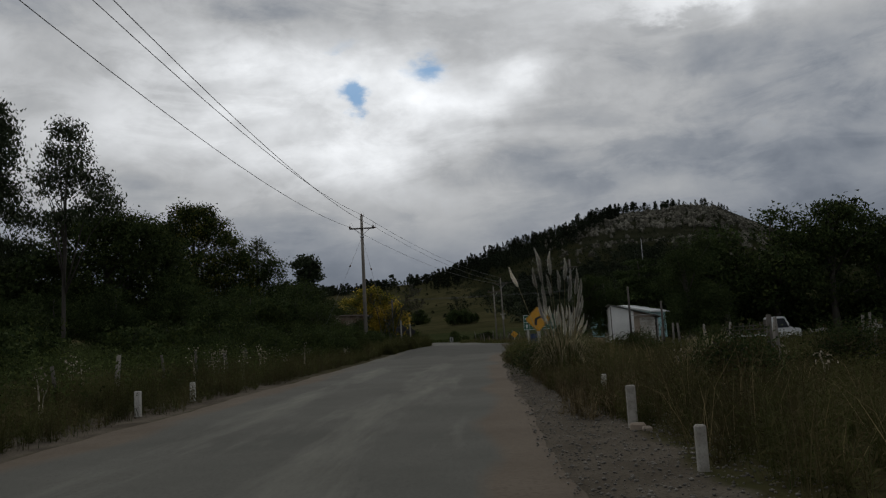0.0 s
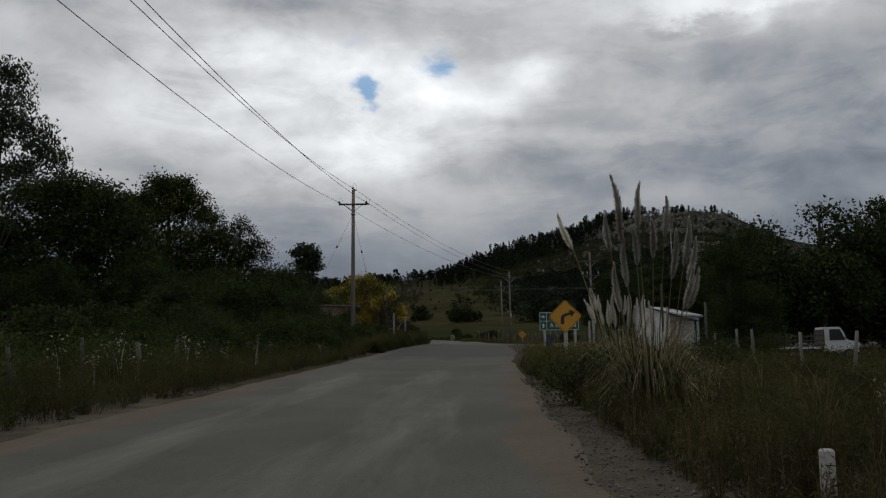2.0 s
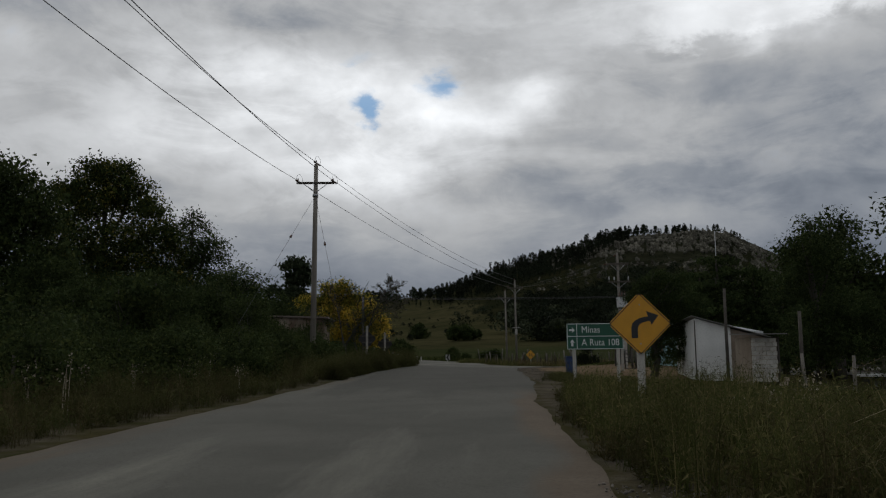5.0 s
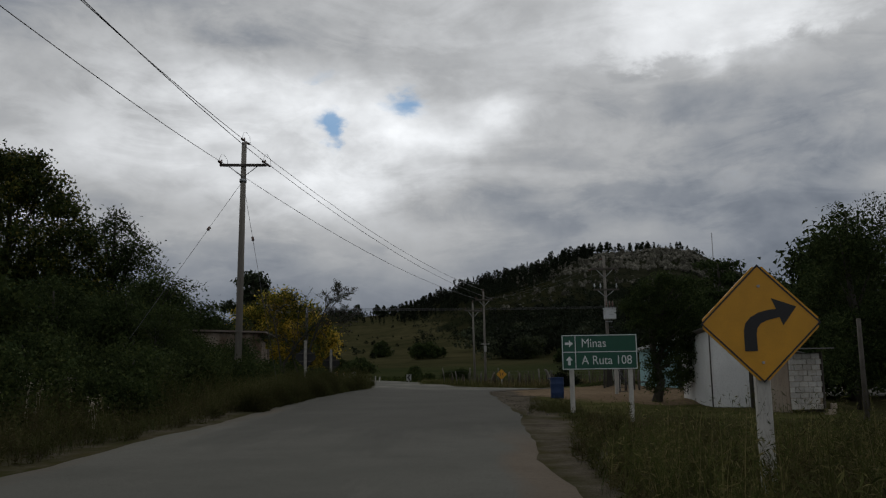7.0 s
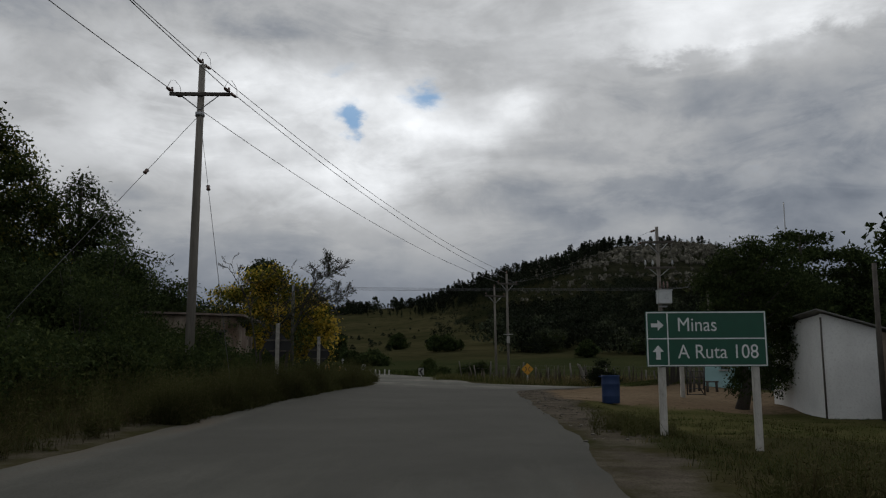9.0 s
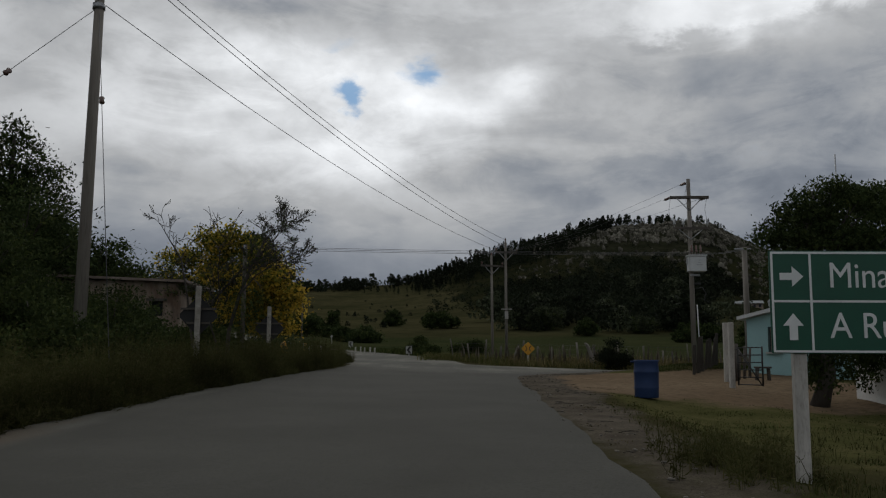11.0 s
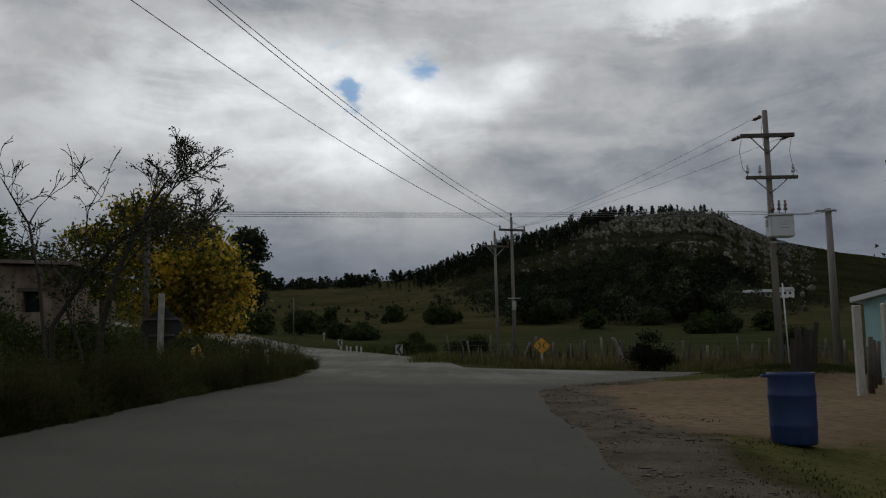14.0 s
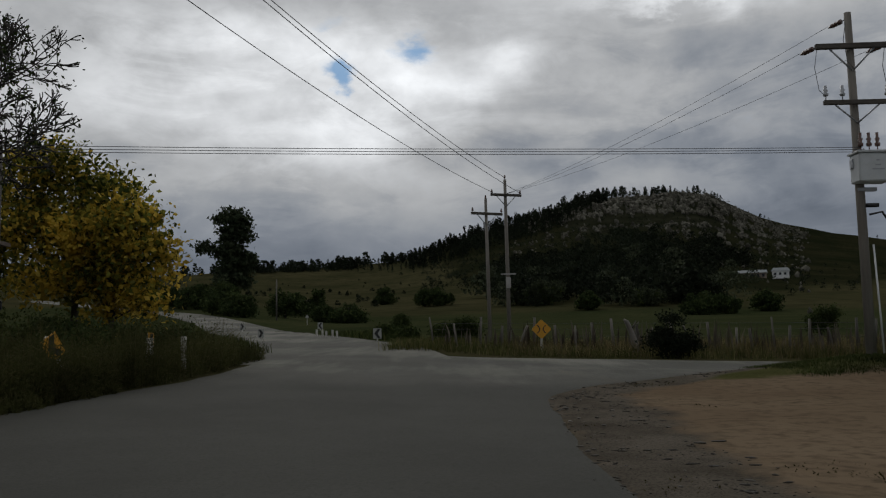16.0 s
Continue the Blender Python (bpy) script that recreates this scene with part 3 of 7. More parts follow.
def leaves(rng, pts, size, slim=0.5, droop=0.0, plain=False):
    """A small folded leaf at each point."""
    n = len(pts)
    a, b, c = turned(rng, n)
    if droop:
        a[:, 2] -= droop
        a /= np.linalg.norm(a, axis=1, keepdims=True)
        b = np.cross(a, rng.normal(size=(n, 3)))
        b /= np.linalg.norm(b, axis=1, keepdims=True)
        c = np.cross(a, b)
    s = (size * rng.uniform(0.6, 1.3, n))[:, None]
    if plain:
        v = np.stack([pts - a * s * 0.55, pts + b * s * slim * 0.55 + a * s * 0.15, pts + a * s * 0.2 - b * s * slim * 0.55], 1)
        return v.reshape(-1, 3), np.arange(n * 3).reshape(n, 3)
    v = np.empty((n, 4, 3))
    v[:, 0] = pts - a * s * 0.5
    v[:, 1] = pts + b * s * slim * 0.5 + c * s * 0.1
    v[:, 2] = pts + a * s * 0.5
    v[:, 3] = pts - b * s * slim * 0.5 + c * s * 0.1
    return v.reshape(-1, 3), np.arange(n * 4).reshape(n, 4)


def shell(rng, lobes, clumps, per, spread):
    """Points in clumps on and inside a crown made of lobes (x, y, z, rx, ry, rz)."""
    lobes = np.array(lobes, float)
    w = lobes[:, 3] * lobes[:, 5]
    pick = rng.choice(len(lobes), clumps, p=w / w.sum())
    d = rng.normal(size=(clumps, 3))
    d /= np.linalg.norm(d, axis=1, keepdims=True)
    d[:, 2] = np.where(d[:, 2] < -0.5, -d[:, 2], d[:, 2])
    c = lobes[pick, :3] + d * lobes[pick, 3:] * rng.uniform(0.45, 1.04, clumps)[:, None]
    p = np.repeat(c, per, axis=0)
    return p + rng.normal(size=p.shape) * spread * np.array([1, 1, 0.7]), c


def limbs(bm, rng, base, top, r, targets, seg=7):
    """A trunk from base to top with limbs out to the targets."""
    base, top = Vector(base), Vector(top)
    n = 6
    pts = [base.lerp(top, i / n) + Vector((rng.normal() * 0.08, rng.normal() * 0.08, 0)) * (0 if i == 0 else 1) for i in range(n + 1)]
    tube(bm, pts, [r * (1.25 if i == 0 else 1 - 0.75 * i / n) for i in range(n + 1)], seg)
    for tgt in targets:
        tgt = Vector(tgt)
        k = min(max((tgt.z - base.z) * rng.uniform(0.35, 0.7) / max(top.z - base.z, 0.1), 0.25), 0.95)
        s = base.lerp(top, k)
        mid = s.lerp(tgt, 0.5) + Vector((0, 0, 0.12 * (tgt - s).length))
        rr = r * (1 - 0.7 * k) * 0.5
        tube(bm, [s, mid, tgt], [rr, rr * 0.6, rr * 0.2], 5)
    return bm


def tree(name, label, x, y, lobes, clumps, per, leaf, mats, seed, trunk=0.25, spread=0.4, slim=0.5, droop=0.0, bark=None, limb_count=14, category="tree", lean=(0, 0), group=""):
    """A tree with tapered trunk, limbs and a clumped crown. mats: one or two leaf materials with their shares."""
    rng = np.random.default_rng(seed)
    ob = thing(name, x, y, gz(x, y) - 0.05, label, category, group)
    pts, centres = shell(rng, lobes, clumps, per, spread)
    top = max(l[2] + 0.5 * l[5] for l in lobes)
    pick = centres[rng.choice(len(centres), min(limb_count, len(centres)), replace=False)]
    if trunk:
        part("trunk", limbs(bmesh.new(), rng, (0, 0, 0), (lean[0], lean[1], top), trunk, pick), bark or BARK, ob)
    share = rng.permutation(clumps)
    used = 0
    for m, s in mats:
        take = share[used:used + int(round(s * clumps))]
        used += len(take)
        sel = np.isin(np.repeat(np.arange(clumps), per), take)
        plain = leaf > 0.23 or leaf < 0.14
        v, f = leaves(rng, pts[sel], leaf * (1.15 if plain else 1), slim, droop, plain)
        part_np("crown", v, f, m, ob)
    return ob


def blades(rng, xs, ys, zs, height, width, bend, flat=1.0):
    """Bent grass blades from the ground: three triangles each."""
    n = len(xs)
    h = height * rng.uniform(0.5, 1.25, n)
    a = rng.uniform(0, 2 * np.pi, n)
    d = np.stack([np.cos(a), np.sin(a), np.zeros(n)], 1)
    s = np.stack([-np.sin(a), np.cos(a), np.zeros(n)], 1) * (width * rng.uniform(0.6, 1.4, n))[:, None] * 0.5
    b = bend * rng.uniform(0.2, 1.5, n) * h
    base = np.stack([xs, ys, zs], 1)
    mid = base + d * (b * 0.3)[:, None]
    mid[:, 2] += h * 0.6
    tip = base + d * b[:, None]
    tip[:, 2] += h * flat
    v = np.stack([base - s, base + s, mid + s * 0.8, mid - s * 0.8, tip], 1).reshape(-1, 3)
    k = (np.arange(n) * 5)[:, None, None]
    f = (k + np.array([[0, 1, 2], [0, 2, 3], [3, 2, 4]])[None]).reshape(-1, 3)
    return v, f


def join(*meshes):
    vs, fs, k = [], [], 0
    for v, f in meshes:
        vs.append(v)
        fs.append(np.asarray(f) + k)
        k += len(v)
    return np.concatenate(vs), np.concatenate(fs)


def stuff(name, v, f, material, label, category, smooth=False):
    return tagged(new(name, quick(name, v, f, material, smooth)), label, category, "", "stuff")


# ---- ground ----
def graded(fine_lo, fine_hi, step, lo, hi, grow, most):
    mid = list(np.arange(fine_lo, fine_hi + 1e-6, step))
    out, s = [mid[-1]], step
    while out[-1] < hi:
        s = min(s * grow, most)
        out.append(out[-1] + s)
    low, s = [mid[0]], step
    while low[-1] > lo:
        s = min(s * grow, most)
        low.append(low[-1] - s)
    return np.array(low[::-1] + mid[1:-1] + out)


gx = graded(-14, 16, 0.6, -3600, 3600, 1.15, 42)
gy = graded(-10, 112, 0.9, -2500, 3600, 1.13, 36)
GX, GY = np.meshgrid(gx, gy)
GZ = ground_z(GX, GY)
nx, ny = len(gx), len(gy)
idx = np.arange(nx * ny).reshape(ny, nx)
quads = np.stack([idx[:-1, :-1], idx[:-1, 1:], idx[1:, 1:], idx[1:, :-1]], -1).reshape(-1, 4)
ground_me = quick("ground", np.stack([GX, GY, GZ], -1).reshape(-1, 3), quads, GROUND, True)


def mask(me, name, values):
    me.attributes.new(name, "FLOAT", "POINT").data.foreach_set("value", np.clip(np.asarray(values, np.float32), 0, 1).ravel())


R = np.hypot(GX, GY - 60)
AZ = np.degrees(np.arctan2(GX, GY - 60))
EL = np.degrees(np.arctan2(GZ - 3.1, R))
mask(ground_me, "meadow", np.maximum(ease(103, 112, GY) * ease(300, 230, R), ease(200, 300, R) * 0.12))
mask(ground_me, "pasture", ease(170, 260, R) * (GY > 60) * (0.86 + 0.14 * np.sin(EL * 5.5 + 0.5 * wave(GX, GY, 0.013))))
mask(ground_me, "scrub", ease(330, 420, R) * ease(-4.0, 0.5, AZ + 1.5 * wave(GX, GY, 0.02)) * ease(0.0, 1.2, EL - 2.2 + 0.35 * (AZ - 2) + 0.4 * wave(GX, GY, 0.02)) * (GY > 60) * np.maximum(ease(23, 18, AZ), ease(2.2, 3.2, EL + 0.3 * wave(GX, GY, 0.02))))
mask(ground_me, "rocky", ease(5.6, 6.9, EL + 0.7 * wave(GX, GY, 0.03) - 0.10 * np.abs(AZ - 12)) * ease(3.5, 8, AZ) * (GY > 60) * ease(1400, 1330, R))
soil = ease(-0.7, 0.3, GX - right_edge(GY)) * ease(70.5, 74.5, GY + 0.8 * wave(GX, GY, 0.7)) * ease(86.5, 83.5, GY - 0.5 * (GX < 5)) * ease(12.5, 10, GX)
mask(ground_me, "soil", soil)
mask(ground_me, "lawn", ease(2, 4, GX) * ease(58, 68, GY) * ease(90, 86, GY) * ease(16, 11, GX))
bands = np.maximum((0.8 - 0.35 * ease(22, 40, GY)) * ease(-8.9, -7.9, GX) * ease(-6.0, -7.0, GX) * ease(108, 100, GY), (0.55 + 0.25 * ease(60, 67, GY)) * ease(-0.8, 0.0, GX - right_edge(GY)) * ease(1.9, 0.7, GX - right_edge(GY) + 0.3 * wave(GX, GY, 0.8)) * ease(22, 36, GY) * ease(93, 88, GY))
mask(ground_me, "gravel", bands + ease(0.2, 0.7, GX) * ease(2.3, 1.8, GX + 0.15 * wave(GX, GY, 0.8)) * ease(34, 20, GY))
tagged(new("ground", ground_me), "uneven grassy ground rising to pasture and a rocky hill", "ground", "", "structure")


def strip(name, rows, lift, material, label, masks, sink=0.012):
    """A carriageway from rows of points across it."""
    rows = np.array(rows, float)
    rows[..., 2] = ground_z(rows[..., 0], rows[..., 1]) + lift
    rows[:, 0, 2] -= sink
    rows[:, -1, 2] -= sink
    rows[0, :, 2] -= sink
    m, n = rows.shape[:2]
    ids = np.arange(m * n).reshape(m, n)
    q = np.stack([ids[:-1, :-1], ids[:-1, 1:], ids[1:, 1:], ids[1:, :-1]], -1).reshape(-1, 4)
    me = quick(name, rows.reshape(-1, 3), q, material, True)
    for k, fn in masks.items():
        mask(me, k, fn(rows[..., 0], rows[..., 1]))
    return tagged(new(name, me), label, "road", "", "structure")


road_rows = []
for y in np.arange(-14, 96.01, 0.5):
    l, r = float(left_edge(y)), float(right_edge(y))
    u = np.linspace(0, 1, 40)
    road_rows.append(np.stack([l + (r - l) * u, np.full(40, y), np.zeros(40)], 1))


def dust_mask(x, y):
    track = np.exp(-((x + 2.0 + 0.3 * wave(x * 0, y, 0.2)) / 0.9) ** 2) + 0.9 * np.exp(-((x + 4.4 + 0.2 * wave(x * 0 + 4, y, 0.15)) / 0.8) ** 2) + 0.4 * np.exp(-((x + 0.4) / 0.5) ** 2)
    return (0.23 + 0.2 * track + 0.05 * wave(x * 3, y * 0.4, 0.5)) * ease(66, 30, y) + 0.06 * ease(0.7, 0.0, np.abs(x - 0.9 - 0.014 * (y - 70))) * ease(66, 74, y) + 0.42 * ease(82, 89.5, y + 1.2 * wave(x, y, 0.7) + 0.4 * x)


def soil_edge(x, y):
    return 0.95 * np.maximum(ease(-4.9, -6.5, x + 0.3 * wave(x, y, 0.4)) * (0.45 + 0.55 * ease(44, 22, y)), ease(-0.7, 0.6, x + 0.3 * wave(x, y, 0.5)) * ease(66, 46, y) * (0.72 + 0.28 * ease(40, 26, y))) + 0.35 * ease(1.1, 2.0, x) * ease(58, 68, y)


strip("road", road_rows, 0.014, ASPHALT, "worn grey asphalt side road with dusty edges", {
    "dust": dust_mask, "soil": soil_edge, "fresh": lambda x, y: 0.75 * ease(38, 62, y) * ease(2.2, 0.9, x - 5.0 * ease(78, 88, y)) * ease(-6.6, -5.6, x) * ease(90, 82, y + 1.2 * wave(x, y, 0.7) + 0.4 * x)}, 0.04)
cross_rows = []
for x in np.arange(-7.4, 240, 1.0):
    u = np.linspace(0, 1, 16)
    near = 91.4 + 0.12 * math.sin(x * 0.9) + 0.3 * math.sin(x * 0.13)
    cross_rows.append(np.stack([np.full(16, x), near + (98.7 + 0.1 * math.sin(x * 1.3) - near) * u, np.zeros(16)], 1)[::-1])
strip("cross_road", cross_rows, 0.02, ASPHALT, "grey asphalt main road crossing beyond the junction", {
    "dust": lambda x, y: 0.42 + 0.2 * wave(x, y, 0.3), "soil": lambda x, y: 0 * x, "fresh": lambda x, y: 0 * x})
bend = [(-3.7, 95.5), (-5.2, 104), (-8.8, 117), (-14, 133), (-20, 150), (-35, 190), (-60, 245), (-96, 300), (-140, 350)]
bend_rows = []
for i in range(len(bend) - 1):
    p0, p1, p2, p3 = [np.array(bend[min(max(i + k, 0), len(bend) - 1)], float) for k in (-1, 0, 1, 2)]
    for s in np.linspace(0, 1, 14)[: 14 if i == len(bend) - 2 else 13]:
        c = 0.5 * (2 * p1 + (p2 - p0) * s + (2 * p0 - 5 * p1 + 4 * p2 - p3) * s ** 2 + (3 * p1 - p0 - 3 * p2 + p3) * s ** 3)
        d = 0.5 * ((p2 - p0) + 2 * (2 * p0 - 5 * p1 + 4 * p2 - p3) * s + 3 * (3 * p1 - p0 - 3 * p2 + p3) * s ** 2)
        d /= np.hypot(*d)
        u = np.linspace(-3.6, 3.6, 14)
        bend_rows.append(np.stack([c[0] + d[1] * u, c[1] - d[0] * u, 0 * u], 1))
strip("bend_road", bend_rows, 0.03, ASPHALT, "grey asphalt road bending away uphill", {
    "dust": lambda x, y: 0.45 + 0.2 * wave(x, y, 0.2), "soil": lambda x, y: 0 * x, "fresh": lambda x, y: 0 * x})


# ---- far country ----
def blob(rng, rough=0.35):
    """A lumpy low-poly crown of one unit."""
    bm = bmesh.new()
    bmesh.ops.create_icosphere(bm, subdivisions=1, radius=1.0)
    v = np.array([p.co[:] for p in bm.verts]) * rng.uniform(1 - rough, 1 + rough, (len(bm.verts), 1))
    f = np.array([[p.index for p in q.verts] for q in bm.faces])
    bm.free()
    return v, f


def far_trees(name, label, places, height, seed, material, slender=0.3, tall=1.0, per=44, leaf=1.0):
    """Many far trees in one mesh: each a stem with a ragged crown of leaf tufts."""
    rng = np.random.default_rng(seed)
    tris = []
    for (x, y), h in zip(places, height):
        z = gz(x, y)
        h *= rng.uniform(0.6, 1.3)
        w = h * slender * rng.uniform(0.7, 1.3)
        stem_v = np.array([[-0.02, 0, -0.05], [0.02, 0.02, -0.05], [0.02, -0.02, -0.05], [rng.normal() * 0.04, 0, 0.9]]) * h
        tris.append((stem_v + (x, y, z), np.array([[0, 1, 3], [1, 2, 3], [2, 0, 3]])))
        k = rng.random(per)
        top, foot = h * rng.uniform(0.92, 1.05), h * rng.uniform(0.1, 0.4) * tall
        hh = foot + (top - foot) * k
        # a few tiers stand out from the stem, narrowing towards the tip
        girth = w * 0.5 * (1.05 - 0.75 * k ** 1.6) * (0.65 + 0.5 * np.abs(np.sin(k * rng.uniform(5, 9) + rng.uniform(0, 6))))
        a = rng.uniform(0, 2 * np.pi, per)
        q = np.sqrt(rng.random(per))
        off = rng.normal(size=2) * w * 0.12
        p = np.stack([x + off[0] * k + np.cos(a) * girth * q, y + off[1] * k + np.sin(a) * girth * q, z + hh], 1)
        tris.append(leaves(rng, p, leaf * (0.1 * h + 0.13 * w), 0.8, 0.0, True))
    v, f = join(*tris)
    return stuff(name, v, f, material, label, "forest")


def polar(az, r):
    a = np.radians(az)
    return np.stack([np.sin(a) * r, 60 + np.cos(a) * r], -1)


FAR_GREEN = foliage("far_forest_leaves", (0.013, 0.018, 0.011), (0.018, 0.023, 0.013), (0.024, 0.029, 0.016), 0.1, 0.75, 0.012)
FAR_PALE = foliage("far_pale_leaves", (0.036, 0.045, 0.026), (0.05, 0.06, 0.034), (0.075, 0.084, 0.048), 0.15)
frng = np.random.default_rng(11)
# the plantation down the left flank, along the skyline
faz = np.concatenate([frng.uniform(-3.5, 9.5, 1250), frng.uniform(-12, -3, 130)])
fr = 1290 - frng.uniform(0, 1, len(faz)) ** 1.3 * 260 * ease(-14, -1, faz) * ease(11.5, 5.0, faz)
far_trees("pine_plantation", "dark pine plantation along the hill's flank", polar(faz, fr), np.interp(faz, [-12, -4, 1, 9], [8, 9, 11.5, 10]) * frng.uniform(0.6, 1.3, len(faz)), 12, FAR_GREEN, 0.42, 0.8, 64, 1.0)
# the sparse crest trees
faz = np.concatenate([frng.uniform(6.5, 10.5, 46), frng.uniform(9.5, 13.5, 36), frng.uniform(12, 16.5, 20), frng.uniform(16.5, 30, 6)])
far_trees("crest_trees", "scattered trees on the hill's crest", polar(faz, frng.uniform(1278, 1302, len(faz))), np.interp(faz, [6, 9, 14, 20], [15, 13, 10, 7]), 13, FAR_GREEN, 0.55, 0.9, 90, 0.95)
# bands of wood at the top of the pasture, left
faz = np.concatenate([np.repeat(frng.uniform(-30, -3, 34), 9) + frng.normal(size=306) * 0.4, frng.normal(-7, 1.2, 40)])
far_trees("ridge_wood", "dark line of trees at the pasture's top", polar(faz, frng.uniform(1180, 1290, len(faz))), np.full(len(faz), 10.0) * frng.uniform(0.5, 1.5, len(faz)), 14, FAR_GREEN, 0.8, 0.4, 60, 1.2)
# native wood on the lower slopes: clumps that thin out uphill
caz, cr = frng.uniform(1.5, 18.5, 170), 300 + 650 * frng.uniform(0, 1, 170) ** 1.35
stay = cr < 850 - 16 * np.abs(caz - 10)
caz, cr = caz[stay], cr[stay]
pick = frng.integers(0, len(caz), 1500)
faz, fr = caz[pick] + frng.normal(size=1500) * 0.75, cr[pick] + frng.normal(size=1500) * 26
ok = (faz > 1.6 + 1.8 * ease(420, 300, fr) - 0.002 * (fr - 330)) & (fr > 285) & (faz < 15.6 + 2.2 * ease(560, 620, fr))
woods = np.interp(fr[ok], [300, 950], [7, 9]) * frng.uniform(0.6, 1.35, ok.sum())
far_trees("native_wood", "dense dark native wood on the lower slope", polar(faz[ok], fr[ok]), woods, 15, FAR_GREEN, 1.25, 0.4, 130, 0.62)
pale = frng.choice(len(caz), 26, replace=False)
far_trees("grey_trees", "paler rounded trees standing in the wood", polar(caz[pale], cr[pale] - 20), np.full(26, 9.5), 19, FAR_PALE, 1.5, 0.3, 220, 0.5)
faz = frng.uniform(16, 30, 110)
far_trees("slope_scrub", "scattered scrub on the grassy slope", polar(faz, frng.uniform(330, 900, 110)), np.full(110, 2.6), 16, FAR_GREEN, 1.6, 0.2, 90, 0.7)
faz = frng.uniform(-20, -1, 90)
far_trees("pasture_scrub", "small dark shrubs dotted over the pasture", polar(faz, frng.uniform(350, 1000, 90)), np.full(90, 2.6), 17, FAR_GREEN, 1.3, 0.2, 60, 1.3)

faz = frng.uniform(-2.5, 21, 1500)
fr = frng.uniform(560, 1270, 1500)
far_trees("hill_scrub", "low dark scrub dotted over the hillside", polar(faz, fr), np.full(1500, 3.0), 29, FAR_GREEN, 1.6, 0.1, 24, 1.1)

# the rocks below the crest
rocks = []
rrng = np.random.default_rng(21)
for _ in range(42000):
    az = rrng.normal(12.8, 4.0)
    r = 1276 - abs(rrng.normal()) * (110 + 20 * abs(az - 11))
    if az < 2.5 or az > 21.5 or wave(az * 38, r * 0.3, 0.09) + 0.6 * wave(az * 90, r * 0.5, 0.12) < -0.6 + 1.0 * ease(1225, 1060, r):
        continue
    (x, y), s = polar(az, r), rrng.lognormal(-0.15, 0.42)
    v, f = blob(rrng, 0.45)
    rocks.append((v * (s, s * 0.8, s * rrng.uniform(0.8, 1.9)) + (x, y, gz(x, y) + s * 0.2), f))
stuff("hill_rocks", *join(*rocks), ROCK, "pale grey rock outcrops below the hill's crest", "rocks")

faz = frng.normal(11.5, 3.6, 380)
far_trees("crag_scrub", "dark scrub growing between the rocks", polar(faz, 1300 - np.abs(frng.normal(0, 110, 380))), np.full(380, 4.0), 18, FAR_GREEN, 1.4, 0.2, 22)

# ---- trees and bushes ----
def ring(rng, cx, cy, cz, rx, ry, rz, n, size):
    """Lobes packed over an egg-shaped crown."""
    out = []
    for _ in range(n):
        d = rng.normal(size=3)
        d /= np.linalg.norm(d)
        k = rng.uniform(0.35, 0.8)
        s = size * rng.uniform(0.7, 1.25)
        out.append((cx + d[0] * rx * k, cy + d[1] * ry * k, cz + d[2] * rz * k, s, s, s * 0.8))
    return out


trng = np.random.default_rng(5)
tree("eucalyptus", "tall slender eucalyptus with bare pale trunk", -30.4, 61.7,
     [(0.6, 0, 16.2, 1.3, 1.3, 1.7), (0.5, 0, 14.4, 1.9, 1.7, 1.8), (1.9, 0, 12.6, 1.9, 1.6, 1.6), (-1.3, 0.4, 12.9, 1.5, 1.5, 1.5), (3.3, 0, 11.3, 1.3, 1.2, 1.1), (-0.4, 0, 10.4, 1.5, 1.3, 1.2), (-2.2, 0, 10.4, 1.3, 1.2, 1.0), (1.4, 0, 10.6, 1.5, 1.3, 0.9), (-2.6, 0, 8.6, 0.9, 0.9, 0.8)],
     420, 20, 0.3, [(EUC, 1.0)], 31, 0.17, 0.36, 0.35, 1.2, BARK, 13, lean=(0.8, 0))
tree("eucalyptus", "tall eucalyptus with heavy dark crown", -34.2, 60.0,
     [(-0.3, 0, 15.3, 2.0, 1.8, 2.8), (0.2, 0, 11.5, 1.8, 1.8, 2.2), (-1.4, 0, 13, 2.0, 2.0, 2.6), (0.3, 0, 8.2, 1.4, 1.4, 1.3), (-0.2, 0, 18.0, 1.2, 1.2, 1.3)],
     460, 24, 0.34, [(EUC, 1.0)], 32, 0.22, 0.42, 0.35, 1.2, BARK, 14)
tree("broadleaf_tree", "broad dense dark-leaved tree beside the road", -34.6, 79.0,
     [(0, 0, 11.4, 3.4, 3, 2.3), (-3, 0, 10.8, 3, 3, 2.4), (2.8, 0, 10.4, 3, 3, 2.5), (4.8, 0, 7.8, 3, 3, 3), (-5, 0, 7.5, 3, 3, 3), (0, 0, 7, 5, 4, 3.5), (6.0, 0, 4.4, 3, 3, 3), (-5, 0, 4, 3.5, 3, 3.5), (0, -1, 3.5, 5, 3.5, 3)],
     1750, 32, 0.3, [(GREEN_DARK, 0.6), (GREEN_MID, 0.4)], 33, 0.5, 0.5)
tree("broadleaf_tree", "low spreading dark-leaved tree", -43.5, 80.0, ring(trng, 0, 0, 6.6, 5.8, 4.5, 6.8, 24, 2.4), 800, 20, 0.5, [(GREEN_DARK, 1.0)], 34, 0.45, 0.5)
